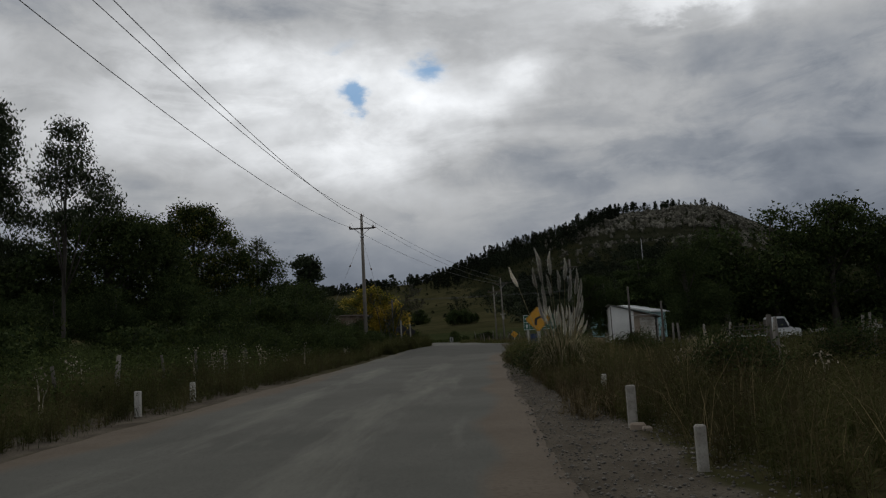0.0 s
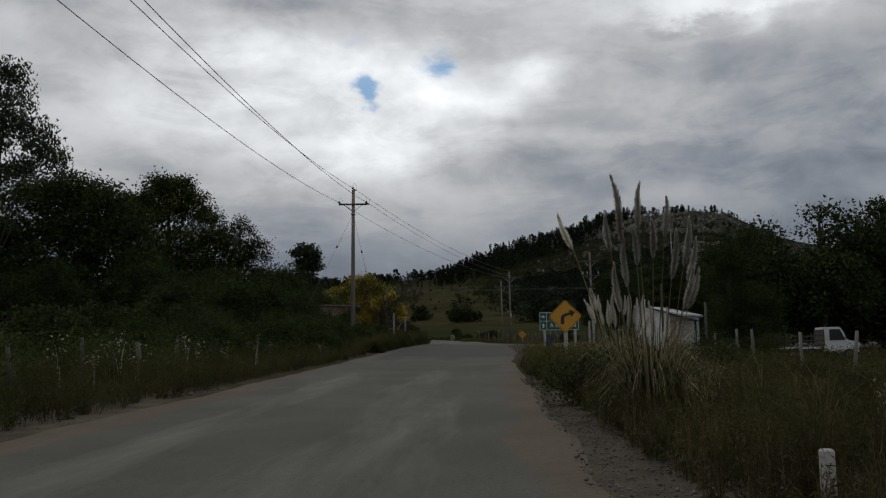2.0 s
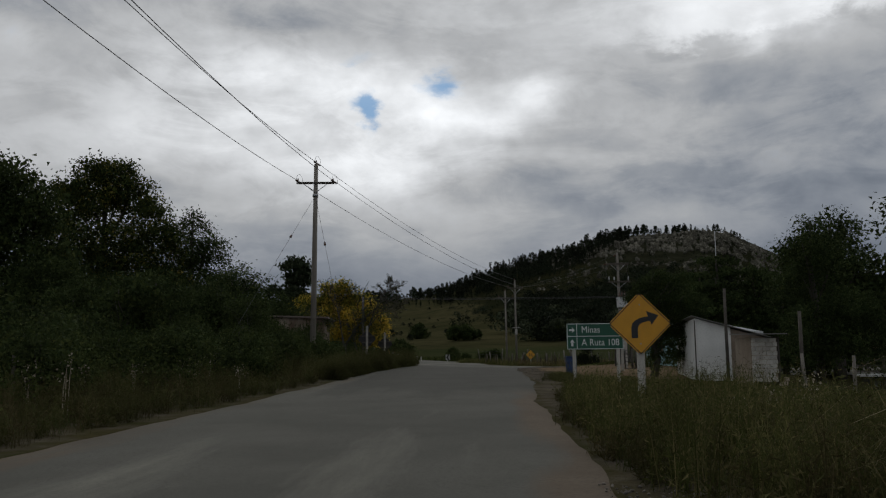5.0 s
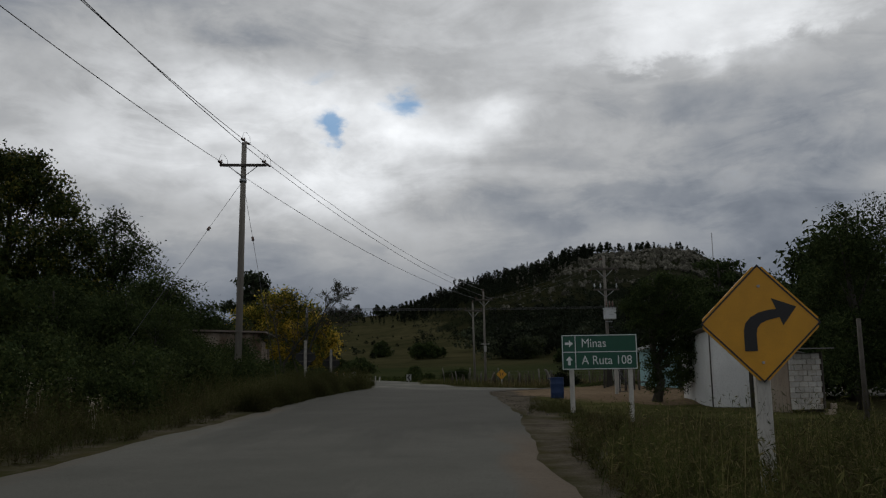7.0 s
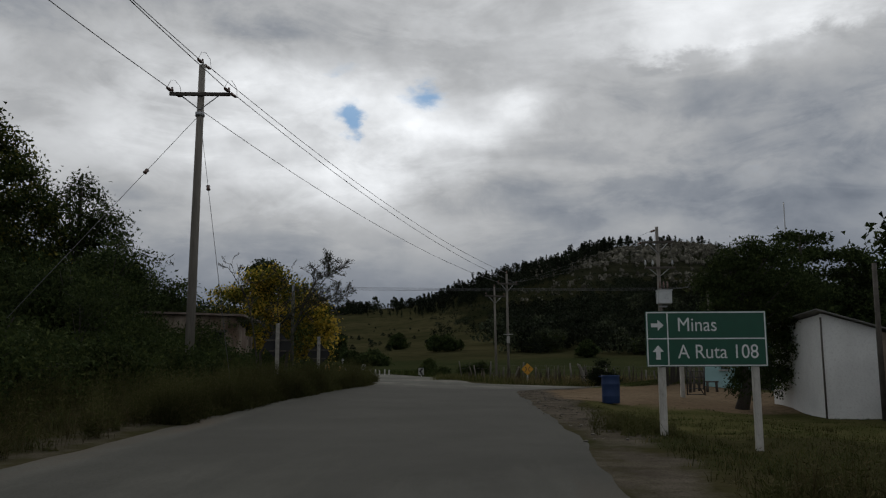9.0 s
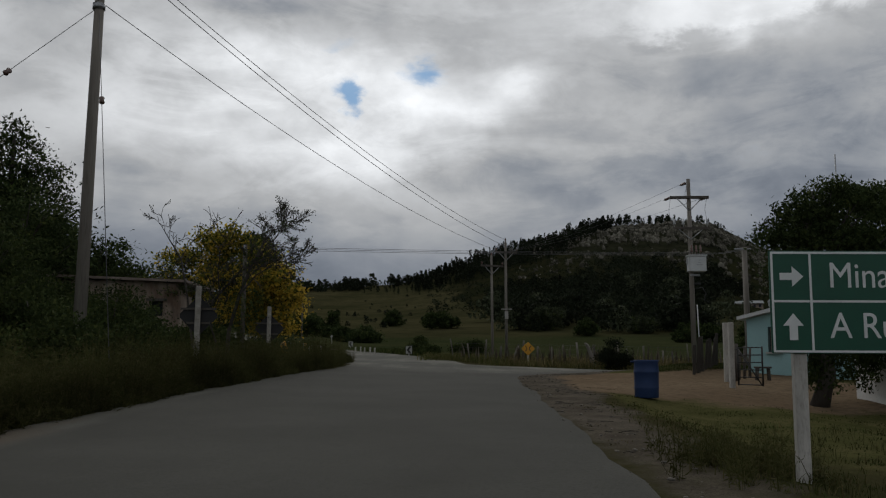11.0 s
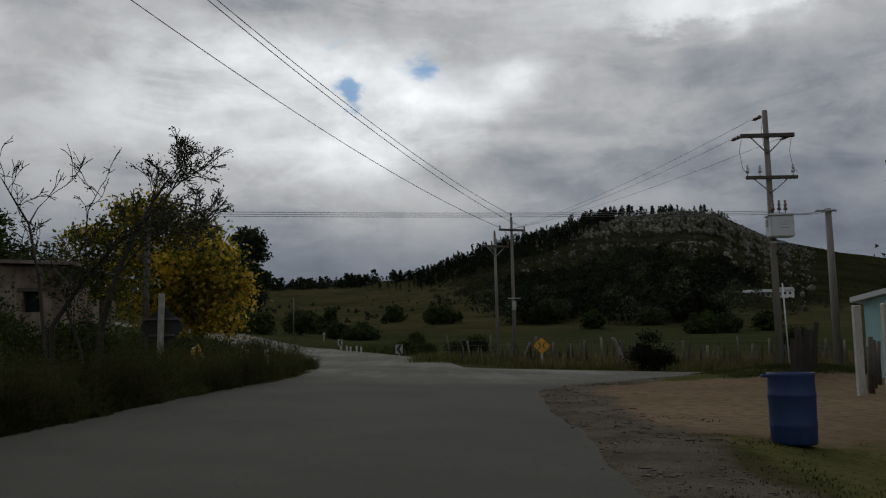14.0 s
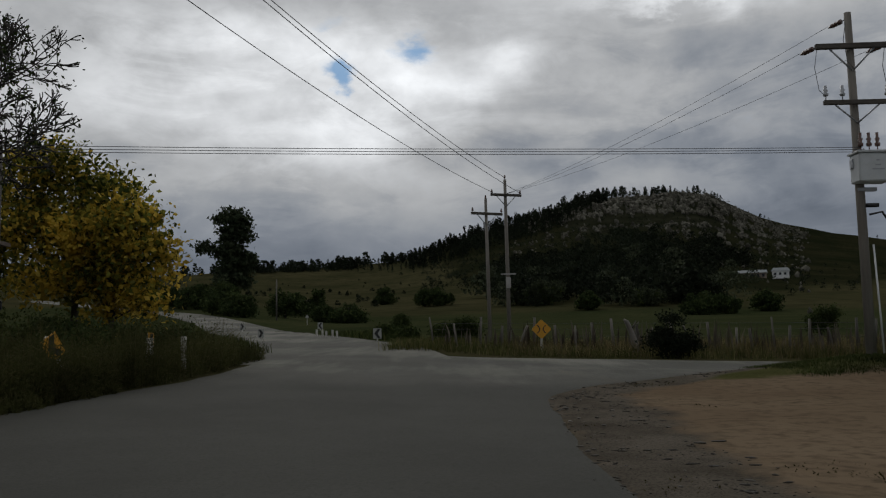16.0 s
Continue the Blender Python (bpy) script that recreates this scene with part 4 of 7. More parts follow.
tree("poplar", "tall domed tree with yellowing leaves", -31.6, 94.5,
     [(-1.2, 0, 14.6, 1.9, 1.8, 1.7), (0.7, 0, 14.7, 1.8, 1.8, 1.6), (2.2, 0, 13.2, 2.0, 2, 1.7), (-2.9, 0, 12.8, 2.1, 2, 1.8), (3.7, 0, 11.2, 2.0, 2, 1.8), (0, 0, 12.2, 2.8, 2.4, 1.8), (-3.7, 0, 10.2, 2.4, 2.2, 2.0), (4.6, 0, 8.8, 2.4, 2.2, 2.0), (0.6, 0, 9.4, 3.2, 2.6, 2.0), (-2.2, 0, 7.4, 3.2, 2.6, 2.2), (2, 0, 6.6, 3.4, 2.8, 2.4), (5.0, 0, 5.0, 2.8, 2.4, 2.6), (0, 0, 4, 4.4, 3, 3.2)],
     1700, 34, 0.27, [(GREEN_YELLOW, 0.4), (GREEN_MID, 0.3), (GREEN_DARK, 0.3)], 35, 0.4, 0.42)
tree("dark_tree", "dark upright evergreen with ragged crown", -25.4, 98.0,
     [(0.2, 0, 11.2, 1.2, 1.2, 1.3), (-1.2, 0, 9.6, 1.8, 1.6, 2.0), (1.5, 0, 8.8, 1.8, 1.6, 1.8), (0, 0, 6.6, 2.9, 2.4, 2.7), (2.2, 0, 4.8, 2.3, 2.2, 2.7), (-1.8, 0, 4.2, 2.5, 2.2, 2.8), (1, 0, 2, 3.2, 2.4, 2.4)],
     800, 32, 0.25, [(GREEN_DARK, 1.0)], 36, 0.35, 0.36, 0.4)
for k, (x, y, h, w) in enumerate([(-18.4, 86, 7.2, 3.8), (-16.2, 88.5, 5.6, 2.8), (-21.5, 80, 6.6, 3.8), (-24.0, 86, 7.0, 3.8), (-26.5, 76, 6.2, 3.8), (-30, 70, 5.8, 3.8), (-36, 72, 6.6, 4.2), (-44, 72, 7.0, 4.5), (-20.5, 92, 6.6, 3.6), (-17.2, 79.5, 5.0, 2.8), (-38, 88, 8.5, 4.5), (-48, 84, 9, 5), (-28, 88, 6.5, 3.5), (-22.5, 71, 4.2, 3.0), (-34, 62, 4.6, 3.4), (-42, 62, 6, 4)]):
    tree("thicket", "dense dark evergreen thicket", x, y, ring(trng, 0, 0, h * 0.44, w * 0.78, w * 0.75, h * 0.5, 16, w * 0.48), 460, 32, 0.21, [(GREEN_DARK, 0.9), (GREEN_MID, 0.1)], 40 + k, 0.16, 0.32, 0.4, category="thicket", group="roadside thicket")
for k, (x, y, h, w) in enumerate([(-14.6, 64, 3.6, 2.4), (-17.5, 57, 3.0, 2.6), (-13.4, 72.0, 3.2, 2.2), (-22.0, 60, 3.2, 2.8), (-27.0, 52, 3.0, 2.8), (-24.0, 43, 2.4, 2.8), (-20, 35, 2.0, 2.4), (-28, 35, 3.0, 3.2), (-14.8, 77, 4.4, 2.4), (-12.2, 67.5, 2.2, 1.6), (-18.6, 67, 4.0, 2.8), (-13.5, 56, 2.0, 1.8), (-15.5, 49, 1.9, 2.0), (-19, 47, 2.2, 2.4), (-34, 44, 3.2, 3.4),
                                   (-11.6, 80.4, 2.3, 1.8), (-9.2, 81.6, 1.3, 1.2), (-8.9, 88.3, 0.9, 1.2), (-13.5, 97.2, 0.9, 1.4), (-12.6, 75.2, 2.2, 1.6), (-9.6, 76.6, 1.3, 1.2), (-8.0, 92.6, 0.7, 1.0), (-10.5, 52, 2.0, 1.6), (-11.5, 56.5, 2.5, 1.8), (-10.2, 60.5, 1.8, 1.4), (-11.4, 64, 2.4, 1.7), (-12.6, 48.5, 2.0, 1.8), (-9.8, 66.6, 1.5, 1.2), (-11, 45.5, 1.5, 1.4), (-9.3, 57, 1.1, 1.0), (-14.5, 52.5, 3.0, 2.2), (-16.5, 63, 4.4, 2.8), (-9.4, 70.6, 1.3, 1.2), (-12.8, 83, 2.0, 1.5), (-12.4, 79.0, 1.8, 1.8), (-12.6, 76.8, 2.0, 1.8), (-15.6, 79.4, 3.4, 2.3), (-13.4, 84.4, 1.7, 1.4), (-11.0, 84.0, 1.3, 1.2), (-15.8, 83.8, 2.2, 1.7), (-12.0, 81.6, 1.5, 1.3), (-11.3, 78.2, 2.3, 1.8), (-13.2, 80.6, 2.7, 1.9), (-15.4, 82.6, 3.3, 1.9)]):
    tree("shrub", "overgrown dark green roadside shrub", x, y, ring(trng, 0, 0, h * 0.42, w * 0.75, w * 0.75, h * 0.46, 9, w * 0.48), 230 if x > -16 else 150, 24 if x > -16 else 18, 0.12 if x > -16 else 0.26, [(GREEN_MID, 0.4), (GREEN_DARK, 0.6)], 60 + k, 0.06, 0.22, 0.45, category="shrub", group="roadside shrubs")
tree("tall_far_tree", "tall solitary eucalyptus standing over a hedge", -60.1, 296,
     [(0, 0, 23.0, 4.4, 4, 2.8), (1, 0, 19, 4.4, 4, 3.0), (-1, 0, 14.5, 4.0, 4, 2.8), (0.5, 0, 10.5, 4.2, 4, 2.8), (-6.5, 0, 15.5, 2.6, 2, 1.8), (0, 0, 7, 5, 4, 3), (4.0, 0, 12, 2, 2, 2.5)],
     420, 18, 1.1, [(EUC, 1.0)], 80, 0.8, 0.9, 0.6)
# golden tree with a half-bare one in front of it
tree("golden_tree", "autumn tree with golden-yellow leaves", -10.0, 92.6,
     [(0.4, 0, 3.5, 1.1, 1.0, 0.9), (-0.9, 0, 3.2, 1.1, 1.0, 0.8), (1.0, 0, 2.5, 0.9, 0.9, 1.0), (-0.2, 0, 2.2, 1.3, 1.2, 0.9), (0.5, 0, 1.4, 1.1, 1.0, 0.7), (-1.6, 0, 2.0, 1.0, 1.0, 0.8), (-2.6, 0, 3.4, 0.9, 0.9, 0.8)],
     380, 26, 0.19, [(GOLD, 0.5), (GOLD_GREEN, 0.35), (GREEN_YELLOW, 0.15)], 81, 0.12, 0.3, 0.65)
tree("golden_tree", "autumn tree turning from green to gold", -11.3, 93.4,
     [(-0.6, 0, 4.9, 1.0, 1.0, 0.8), (0.9, 0, 4.6, 0.9, 0.9, 0.8), (-1.8, 0, 4.4, 1.1, 1.0, 0.9), (0.2, 0, 3.7, 1.3, 1.2, 1.0), (-2.6, 0, 3.0, 1.0, 1.0, 0.9), (0.4, 0, 2.2, 1.0, 0.9, 0.9), (-0.3, -0.4, 5.6, 0.75, 0.8, 0.6), (-1.5, 0, 5.5, 0.8, 0.7, 0.6), (-3.2, 0, 4.4, 0.9, 0.9, 0.8), (-3.7, 0, 3.0, 0.9, 0.9, 0.9), (-3.0, 0, 2.0, 0.9, 0.8, 0.7)],
     520, 26, 0.18, [(GOLD_GREEN, 0.5), (GOLD, 0.16), (GREEN_YELLOW, 0.34)], 82, 0.12, 0.3, 0.6)


def fork(bm, rng, tips, p, d, length, r, depth, spread):
    """A twig that bends and forks on; tips gathers where leaves may sit."""
    pts, rad = [p], [r]
    for i in range(3):
        d = (d + Vector(rng.normal(size=3)) * 0.16 + Vector((0, 0, 0.05))).normalized()
        pts.append(pts[-1] + d * length / 3)
        rad.append(max(r * (1 - 0.13 * (i + 1)), 0.009))
    tube(bm, pts, rad, 5 if depth < 3 else 4, False)
    if depth >= 2:
        tips.extend(pts[1:])
    if depth < 5:
        for _ in range(rng.integers(2, 4)):
            fork(bm, rng, tips, pts[-1], (d + Vector(rng.normal(size=3)) * spread).normalized(), length * rng.uniform(0.55, 0.8), max(rad[-1] * 0.64, 0.009), depth + 1, spread)
        if depth > 0:
            fork(bm, rng, tips, pts[2], (d + Vector(rng.normal(size=3)) * spread * 1.3).normalized(), length * 0.5, max(rad[-1] * 0.5, 0.009), depth + 2, spread)


def twig_leaves(ob, rng, tips, share, material, size=0.1, per=6):
    tips = np.array([t[:] for t in tips])
    pts = np.repeat(tips[rng.random(len(tips)) < share], per, axis=0)
    part_np("foliage", *leaves(rng, pts + rng.normal(size=pts.shape) * 0.06, size, 0.5), material, ob)


def bare_tree(name, label, x, y, h, seed, leafy, spread=0.55, lean=0.15):
    """A crooked tree of forking twigs with few leaves left."""
    rng = np.random.default_rng(seed)
    ob = thing(name, x, y, gz(x, y) - 0.05, label, "tree")
    bm, tips = bmesh.new(), []
    for _ in range(3):
        fork(bm, rng, tips, Vector((rng.normal() * 0.15, rng.normal() * 0.15, 0)), Vector((rng.normal() * 0.3 + lean, rng.normal() * 0.3, 1)).normalized(), h * 0.3, 0.06, 0, spread)
    part("trunk", bm, BARK, ob)
    twig_leaves(ob, rng, tips, leafy, GREEN_MID)
    return ob


def crooked_tree(x, y):
    """Stems that lean apart from one root: a bare one, and a leafy one whose boughs arch over."""
    rng = np.random.default_rng(95)
    ob = thing("half_bare_tree", x, y, gz(x, y) - 0.05, "crooked half-bare tree with arching twigs and sparse leaves", "tree")
    bm, few, many = bmesh.new(), [], []
    runs = [
        ([(-0.75, 0, 0), (-0.95, 0, 1.4), (-1.15, 0.1, 2.6), (-1.4, 0, 3.9), (-1.85, 0, 4.6), (-2.1, 0, 5.0)], 0.05, 9, 1, few),
        ([(-1.4, 0, 3.9), (-1.25, 0.1, 4.3), (-0.95, 0.1, 4.6)], 0.02, 2, 1, few),
        ([(-0.7, 0, 0.1), (-0.8, 0.1, 1.5), (0.0, 0.1, 2.7), (0.8, 0, 3.5), (1.5, 0.1, 3.9)], 0.075, 9, 2, many),
        ([(0.3, 0.1, 0), (0.4, 0, 1.4), (0.75, -0.1, 2.6), (1.1, 0, 3.6), (1.4, 0.3, 4.4), (1.75, 0.4, 5.0)], 0.085, 13, 2, many),
        ([(0.75, -0.1, 2.6), (1.3, -0.1, 3.3), (1.9, -0.2, 3.65), (2.5, -0.2, 3.6)], 0.035, 9, 2, many),
        ([(1.1, 0, 3.6), (1.5, 0.1, 4.2), (1.85, 0.2, 4.6), (2.1, 0.2, 4.9)], 0.028, 7, 2, many),
        ([(0.0, 0.1, 2.7), (-0.1, 0.1, 3.5), (0.0, 0, 4.2), (0.3, 0, 4.8)], 0.026, 4, 1, few),
        ([(0.2, -0.1, 0), (0.0, -0.2, 1.0), (-0.3, -0.3, 1.9), (-0.2, -0.3, 2.8)], 0.05, 7, 2, many)]
    for line_, r, count, step, tips in runs:
        line_ = [Vector(p) * 0.94 for p in line_]
        rad = [r * (1 - 0.75 * i / (len(line_) - 1)) for i in range(len(line_))]
        tube(bm, line_, rad, 6, False)
        for k in range(count):
            q = (0.4 + 0.6 * (k + 1) / count) * (len(line_) - 1)
            i = min(int(q), len(line_) - 2)
            p, along = line_[i].lerp(line_[i + 1], q - i), (line_[i + 1] - line_[i]).normalized()
            side = (along * 0.8 + Vector(rng.normal(size=3)) * 0.45 + Vector((0.22, 0, 0.08))).normalized()
            fork(bm, rng, tips, p, side, rng.uniform(0.34, 0.62), max(rad[i + 1] * 0.5, 0.011), 4 - step, 0.42)
    part("trunk", bm, BARK, ob)
    twig_leaves(ob, rng, few, 0.1, GREEN_MID, 0.06, 3)
    twig_leaves(ob, rng, many, 0.15, GREEN_DARK, 0.07, 3)
    # the thick leafy middle
    lobes = [(0.55, 0, 2.9, 0.65, 0.6, 0.7), (0.1, 0, 2.0, 0.75, 0.6, 0.8), (0.95, 0, 3.5, 0.5, 0.5, 0.4), (0.4, 0, 1.1, 0.9, 0.7, 0.9), (-0.5, 0, 2.3, 0.4, 0.4, 0.5), (0.9, 0, 2.0, 0.5, 0.5, 0.8)]
    pts, _ = shell(rng, lobes, 75, 18, 0.28)
    part_np("crown", *leaves(rng, pts, 0.1, 0.5), GREEN_MID, ob)
    return ob


crooked_tree(-8.6, 80.0)
bare_tree("half_bare_tree", "leaning half-bare tree with thin twigs", -12.6, 88.2, 4.8, 92, 0.2, 0.6, -0.05)

# right-hand trees
tree("house_tree", "dark feathery tree shading the small house", 8.42, 73.8,
     [(0.4, 0, 5.3, 0.9, 0.9, 0.5), (-0.2, 0, 4.7, 1.0, 1.1, 0.5), (1.2, 0, 5.0, 1.2, 1.2, 0.6), (-0.8, 0, 4.15, 0.75, 0.8, 0.4), (0.4, 0, 4.1, 1.3, 1.3, 0.55), (1.7, 0, 4.0, 1.2, 1.2, 0.7), (-0.5, 0, 3.5, 0.85, 0.9, 0.45), (0.8, 0, 3.2, 1.4, 1.3, 0.7), (1.9, 0, 2.9, 1.2, 1.1, 0.9), (0.2, 0, 2.6, 0.9, 0.9, 0.6), (1.3, 0, 2.0, 1.0, 1.0, 0.8), (0.05, 0, 1.7, 0.55, 0.5, 0.7), (0.05, 0, 0.8, 0.42, 0.42, 0.7), (1.1, 0, 0.9, 0.7, 0.7, 0.8), (2.2, 0, 1.6, 0.9, 0.9, 1.2)],
     1300, 32, 0.13, [(GREEN_DARK, 0.93), (GREEN_MID, 0.07)], 101, 0.2, 0.15, 0.35, 0.6)


def tiers(rng, h, w):
    """Flat leafy layers that stand apart, wider lower down."""
    out = []
    for q in (0.2, 0.36, 0.5, 0.62, 0.74, 0.85, 0.95):
        for _ in range(3):
            s = w * (1.0 - 0.55 * q)
            a = rng.uniform(0, 2 * np.pi)
            out.append((math.cos(a) * s * 0.6, math.sin(a) * s * 0.6, h * q + rng.normal() * 0.12, s * 0.6, s * 0.6, 0.26))
    return out


for k, (x, y, h, w) in enumerate([(15.0, 85.5, 7.35, 2.5), (17.6, 86.0, 6.9, 2.6), (14.3, 87.4, 6.3, 2.5), (20.2, 88, 6.4, 3.0)]):
    tree("layered_tree", "dark spreading tree with layered branches", x, y, tiers(trng, h, w) + [(0, 0, h * 0.4, w * 0.7, w * 0.7, h * 0.32)],
         620, 24, 0.24, [(GREEN_DARK, 1.0)], 110 + k, 0.22, 0.2, 0.4, group="trees behind the shed")
feathers = ring(trng, 0, 0, 4.0, 2.6, 2.4, 4.1, 24, 1.2) + [(-1.4, -1.6, 1.4, 1.4, 1.2, 1.4), (0.7, -1.6, 1.4, 1.5, 1.2, 1.4), (2.2, -1, 1.8, 1.3, 1.2, 1.6), (-2.1, 0, 4.9, 0.6, 0.6, 0.6), (-1.4, 0, 6.6, 0.55, 0.55, 0.8), (-0.2, 0, 7.7, 0.6, 0.6, 0.9), (1.2, 0, 8.0, 0.7, 0.6, 0.9), (2.3, 0, 7.8, 0.7, 0.6, 0.9)]
tree("feathery_tree", "dark dense tree with feathery top beside the lean-to", 16.3, 71.2, feathers,
     1250, 28, 0.17, [(GREEN_DARK, 0.9), (GREEN_MID, 0.1)], 120, 0.22, 0.3, 0.35)
for k, (x, y, h, w) in enumerate([(23.6, 87.5, 11.8, 4.6), (29.0, 88.5, 14.6, 5.4), (34.6, 88.5, 14.8, 5.6), (40, 90, 13.8, 5.6), (45, 86, 12.6, 5), (50, 82, 9, 5), (23, 92, 8.6, 4), (56, 78, 9, 5), (62, 70, 9, 5.5), (40, 80, 5, 4), (19.5, 90.5, 4.2, 3.6), (25, 91, 4.4, 3.8), (31, 92, 4.4, 3.8), (37, 92, 4.6, 4.0), (43, 90, 4.8, 4.0)]):
    tree("broadleaf_tree", "dark massed tree behind the farm yard", x, y, ring(trng, 0, 0, h * 0.46, w * 0.78, w * 0.7, h * 0.5, 20, w * 0.42), 420, 22, 0.4, [(GREEN_DARK, 0.75), (GREEN_MID, 0.25)], 130 + k, 0.4, 0.55, group="trees behind the yard")
for k, (x, y, h, w) in enumerate([(1.35, 26.2, 1.0, 0.85), (13.5, 55, 1.2, 1.4), (5.8, 36, 1.2, 1.4), (8.5, 20.5, 1.2, 1.5), (4.4, 16.5, 1.0, 1.2)]):
    tree("shrub", "low dark shrub among the verge weeds", x, y, ring(trng, 0, 0, h * 0.42, w * 0.75, w * 0.75, h * 0.46, 9, w * 0.46), 260, 26, 0.075, [(GREEN_DARK, 0.7), (WEED_BROWN, 0.3)], 240 + k, 0.05, 0.16, 0.4, category="shrub", group="shrubs on the verge")

# field bushes
for k, (x, y, h, w) in enumerate([(-37, 214, 5.4, 3.6), (-42, 222, 5.4, 4.0), (-35, 241, 6.0, 4.8), (-38, 298, 9.6, 3.4), (-44, 300, 8.0, 4.0), (-21.5, 233, 4.4, 4.8), (-26.5, 236, 3.6, 3.0), (-33.7, 451, 9.4, 6.5), (-13.5, 393, 8.0, 5.0), (-8, 392, 9.0, 6.0), (36.7, 325, 7.2, 4.4), (59, 288, 7.4, 5.5), (66, 290, 7.0, 5.0), (-52, 262, 8, 6), (-66, 284, 8, 6), (-74, 292, 7, 5), (80, 300, 6, 5)]):
    tree("field_bush", "dark rounded bush standing in the meadow", x, y, ring(trng, 0, 0, h * 0.32, w * 0.75, w * 0.75, h * 0.42, 14, min(w, h) * 0.38) + [(0, 0, h * 0.2, w * 0.8, w * 0.6, h * 0.25)], 380, 16, 0.5 if y < 270 else 0.75, [(GREEN_DARK, 0.85), (GREEN_MID, 0.15)], 150 + k, 0.15, 0.45, category="bush", group="bushes in the meadow")
for k, (x, y, h, w) in enumerate([(27.7, 361, 10.4, 8.3), (56, 334, 7.0, 6.0), (19.5, 372, 8.0, 5.0)]):
    tree("meadow_tree", "grey-green spreading tree at the meadow's edge", x, y, ring(trng, 0, 0, h * 0.36, w * 0.75, w * 0.75, h * 0.42, 16, h * 0.32) + [(0, 0, h * 0.22, w * 0.8, w * 0.6, h * 0.25)], 460, 18, 0.75, [(FAR_PALE, 0.8), (GREEN_MID, 0.2)], 170 + k, 0.2, 0.5, group="trees at the meadow's edge")
for k, (x, y, h, w) in enumerate([(0.2, 110.5, 1.5, 0.9), (-0.9, 110.8, 1.0, 0.7), (-5.1, 141.0, 1.5, 1.2), (-2.6, 112, 0.8, 0.5), (-4.2, 118.5, 0.9, 1.0), (8.1, 101.6, 2.1, 1.25), (20.7, 119, 2.0, 1.3)]):
    tree("small_bush", "small round bush on the verge", x, y, ring(trng, 0, 0, h * 0.42, w * 0.65, w * 0.65, h * 0.42, 7, w * 0.45) + [(0, 0, h * 0.2, w * 0.6, w * 0.5, h * 0.25)], 260, 20, 0.13, [(GREEN_MID, 0.5), (GREEN_DARK, 0.5)] if k != 5 else [(FAR_GREEN, 1.0)], 180 + k, 0.05, 0.16, category="bush", group="bushes on the verge")

# ---- poles and lines ----
def insulator(parent, x, y, z, material=None, h=0.22, name="insulator"):
    bm = tubes(([(x, y, z), (x, y, z + h * 0.35)], 0.012), seg=6)
    tube(bm, [(x, y, z + h * 0.3), (x, y, z + h * 0.45), (x, y, z + h * 0.5), (x, y, z + h * 0.7), (x, y, z + h * 0.75), (x, y, z + h)], [0.05, 0.06, 0.03, 0.055, 0.03, 0.035], 10)
    return part(name, bm, material or PORCELAIN, parent)


def strain(parent, x, y, z, dx, dy, dz=-0.05):
    """A string insulator pulled out towards a line."""
    p, d = Vector((x, y, z)), Vector((dx, dy, dz)).normalized()
    q = [p + d * s for s in (0, 0.12, 0.13, 0.2, 0.21, 0.28, 0.29, 0.36, 0.5)]
    return part("insulator", tubes((q, [0.012, 0.012, 0.06, 0.06, 0.03, 0.06, 0.03, 0.06, 0.012]), seg=8), PORCELAIN, parent)


def power_pole(name, label, x, y, h, r, arm_z, arm_half, arm_turn, lean=(0, 0)):
    ob = thing(name, x, y, gz(x, y), label, "utility pole")
    part("pole", tubes(([(0, 0, -0.3), (lean[0] * 0.5, lean[1] * 0.5, h * 0.5), (lean[0], lean[1], h)], [r, r * 0.85, r * 0.68]), seg=14), POLE_WOOD, ob)
    c, s = math.cos(radians(arm_turn)), math.sin(radians(arm_turn))
    k = arm_z / h
    turn = Matrix.Translation((lean[0] * k, lean[1] * k, arm_z)) @ Matrix.Rotation(radians(arm_turn), 4, "Z")
    part("crossarm", boxes((0, -r * 0.9, 0, arm_half * 2, 0.1, 0.12), m=turn, bevel=0.012), DARK_WOOD, ob)
    for side in (-1, 1):
        a, b = turn @ Vector((side * arm_half * 0.62, -r * 0.9, -0.05)), turn @ Vector((0, -r * 0.7, -0.55))
        part("brace", tubes(([a, b], 0.02), seg=6), STEEL, ob)
    return ob, turn


def line(name, a, b, sag, r=0.012, label="thin overhead electricity wire", category="power line"):
    a, b = Vector(a), Vector(b)
    n = 24
    pts = [a.lerp(b, i / n) - Vector((0, 0, 4 * sag * (i / n) * (1 - i / n))) for i in range(n + 1)]
    bm = tubes((pts, r), seg=5)
    me = bpy.data.meshes.new(name)
    bm.to_mesh(me)
    bm.free()
    me.materials.append(WIRE)
    return tagged(new(name, me), label, category, "overhead lines")


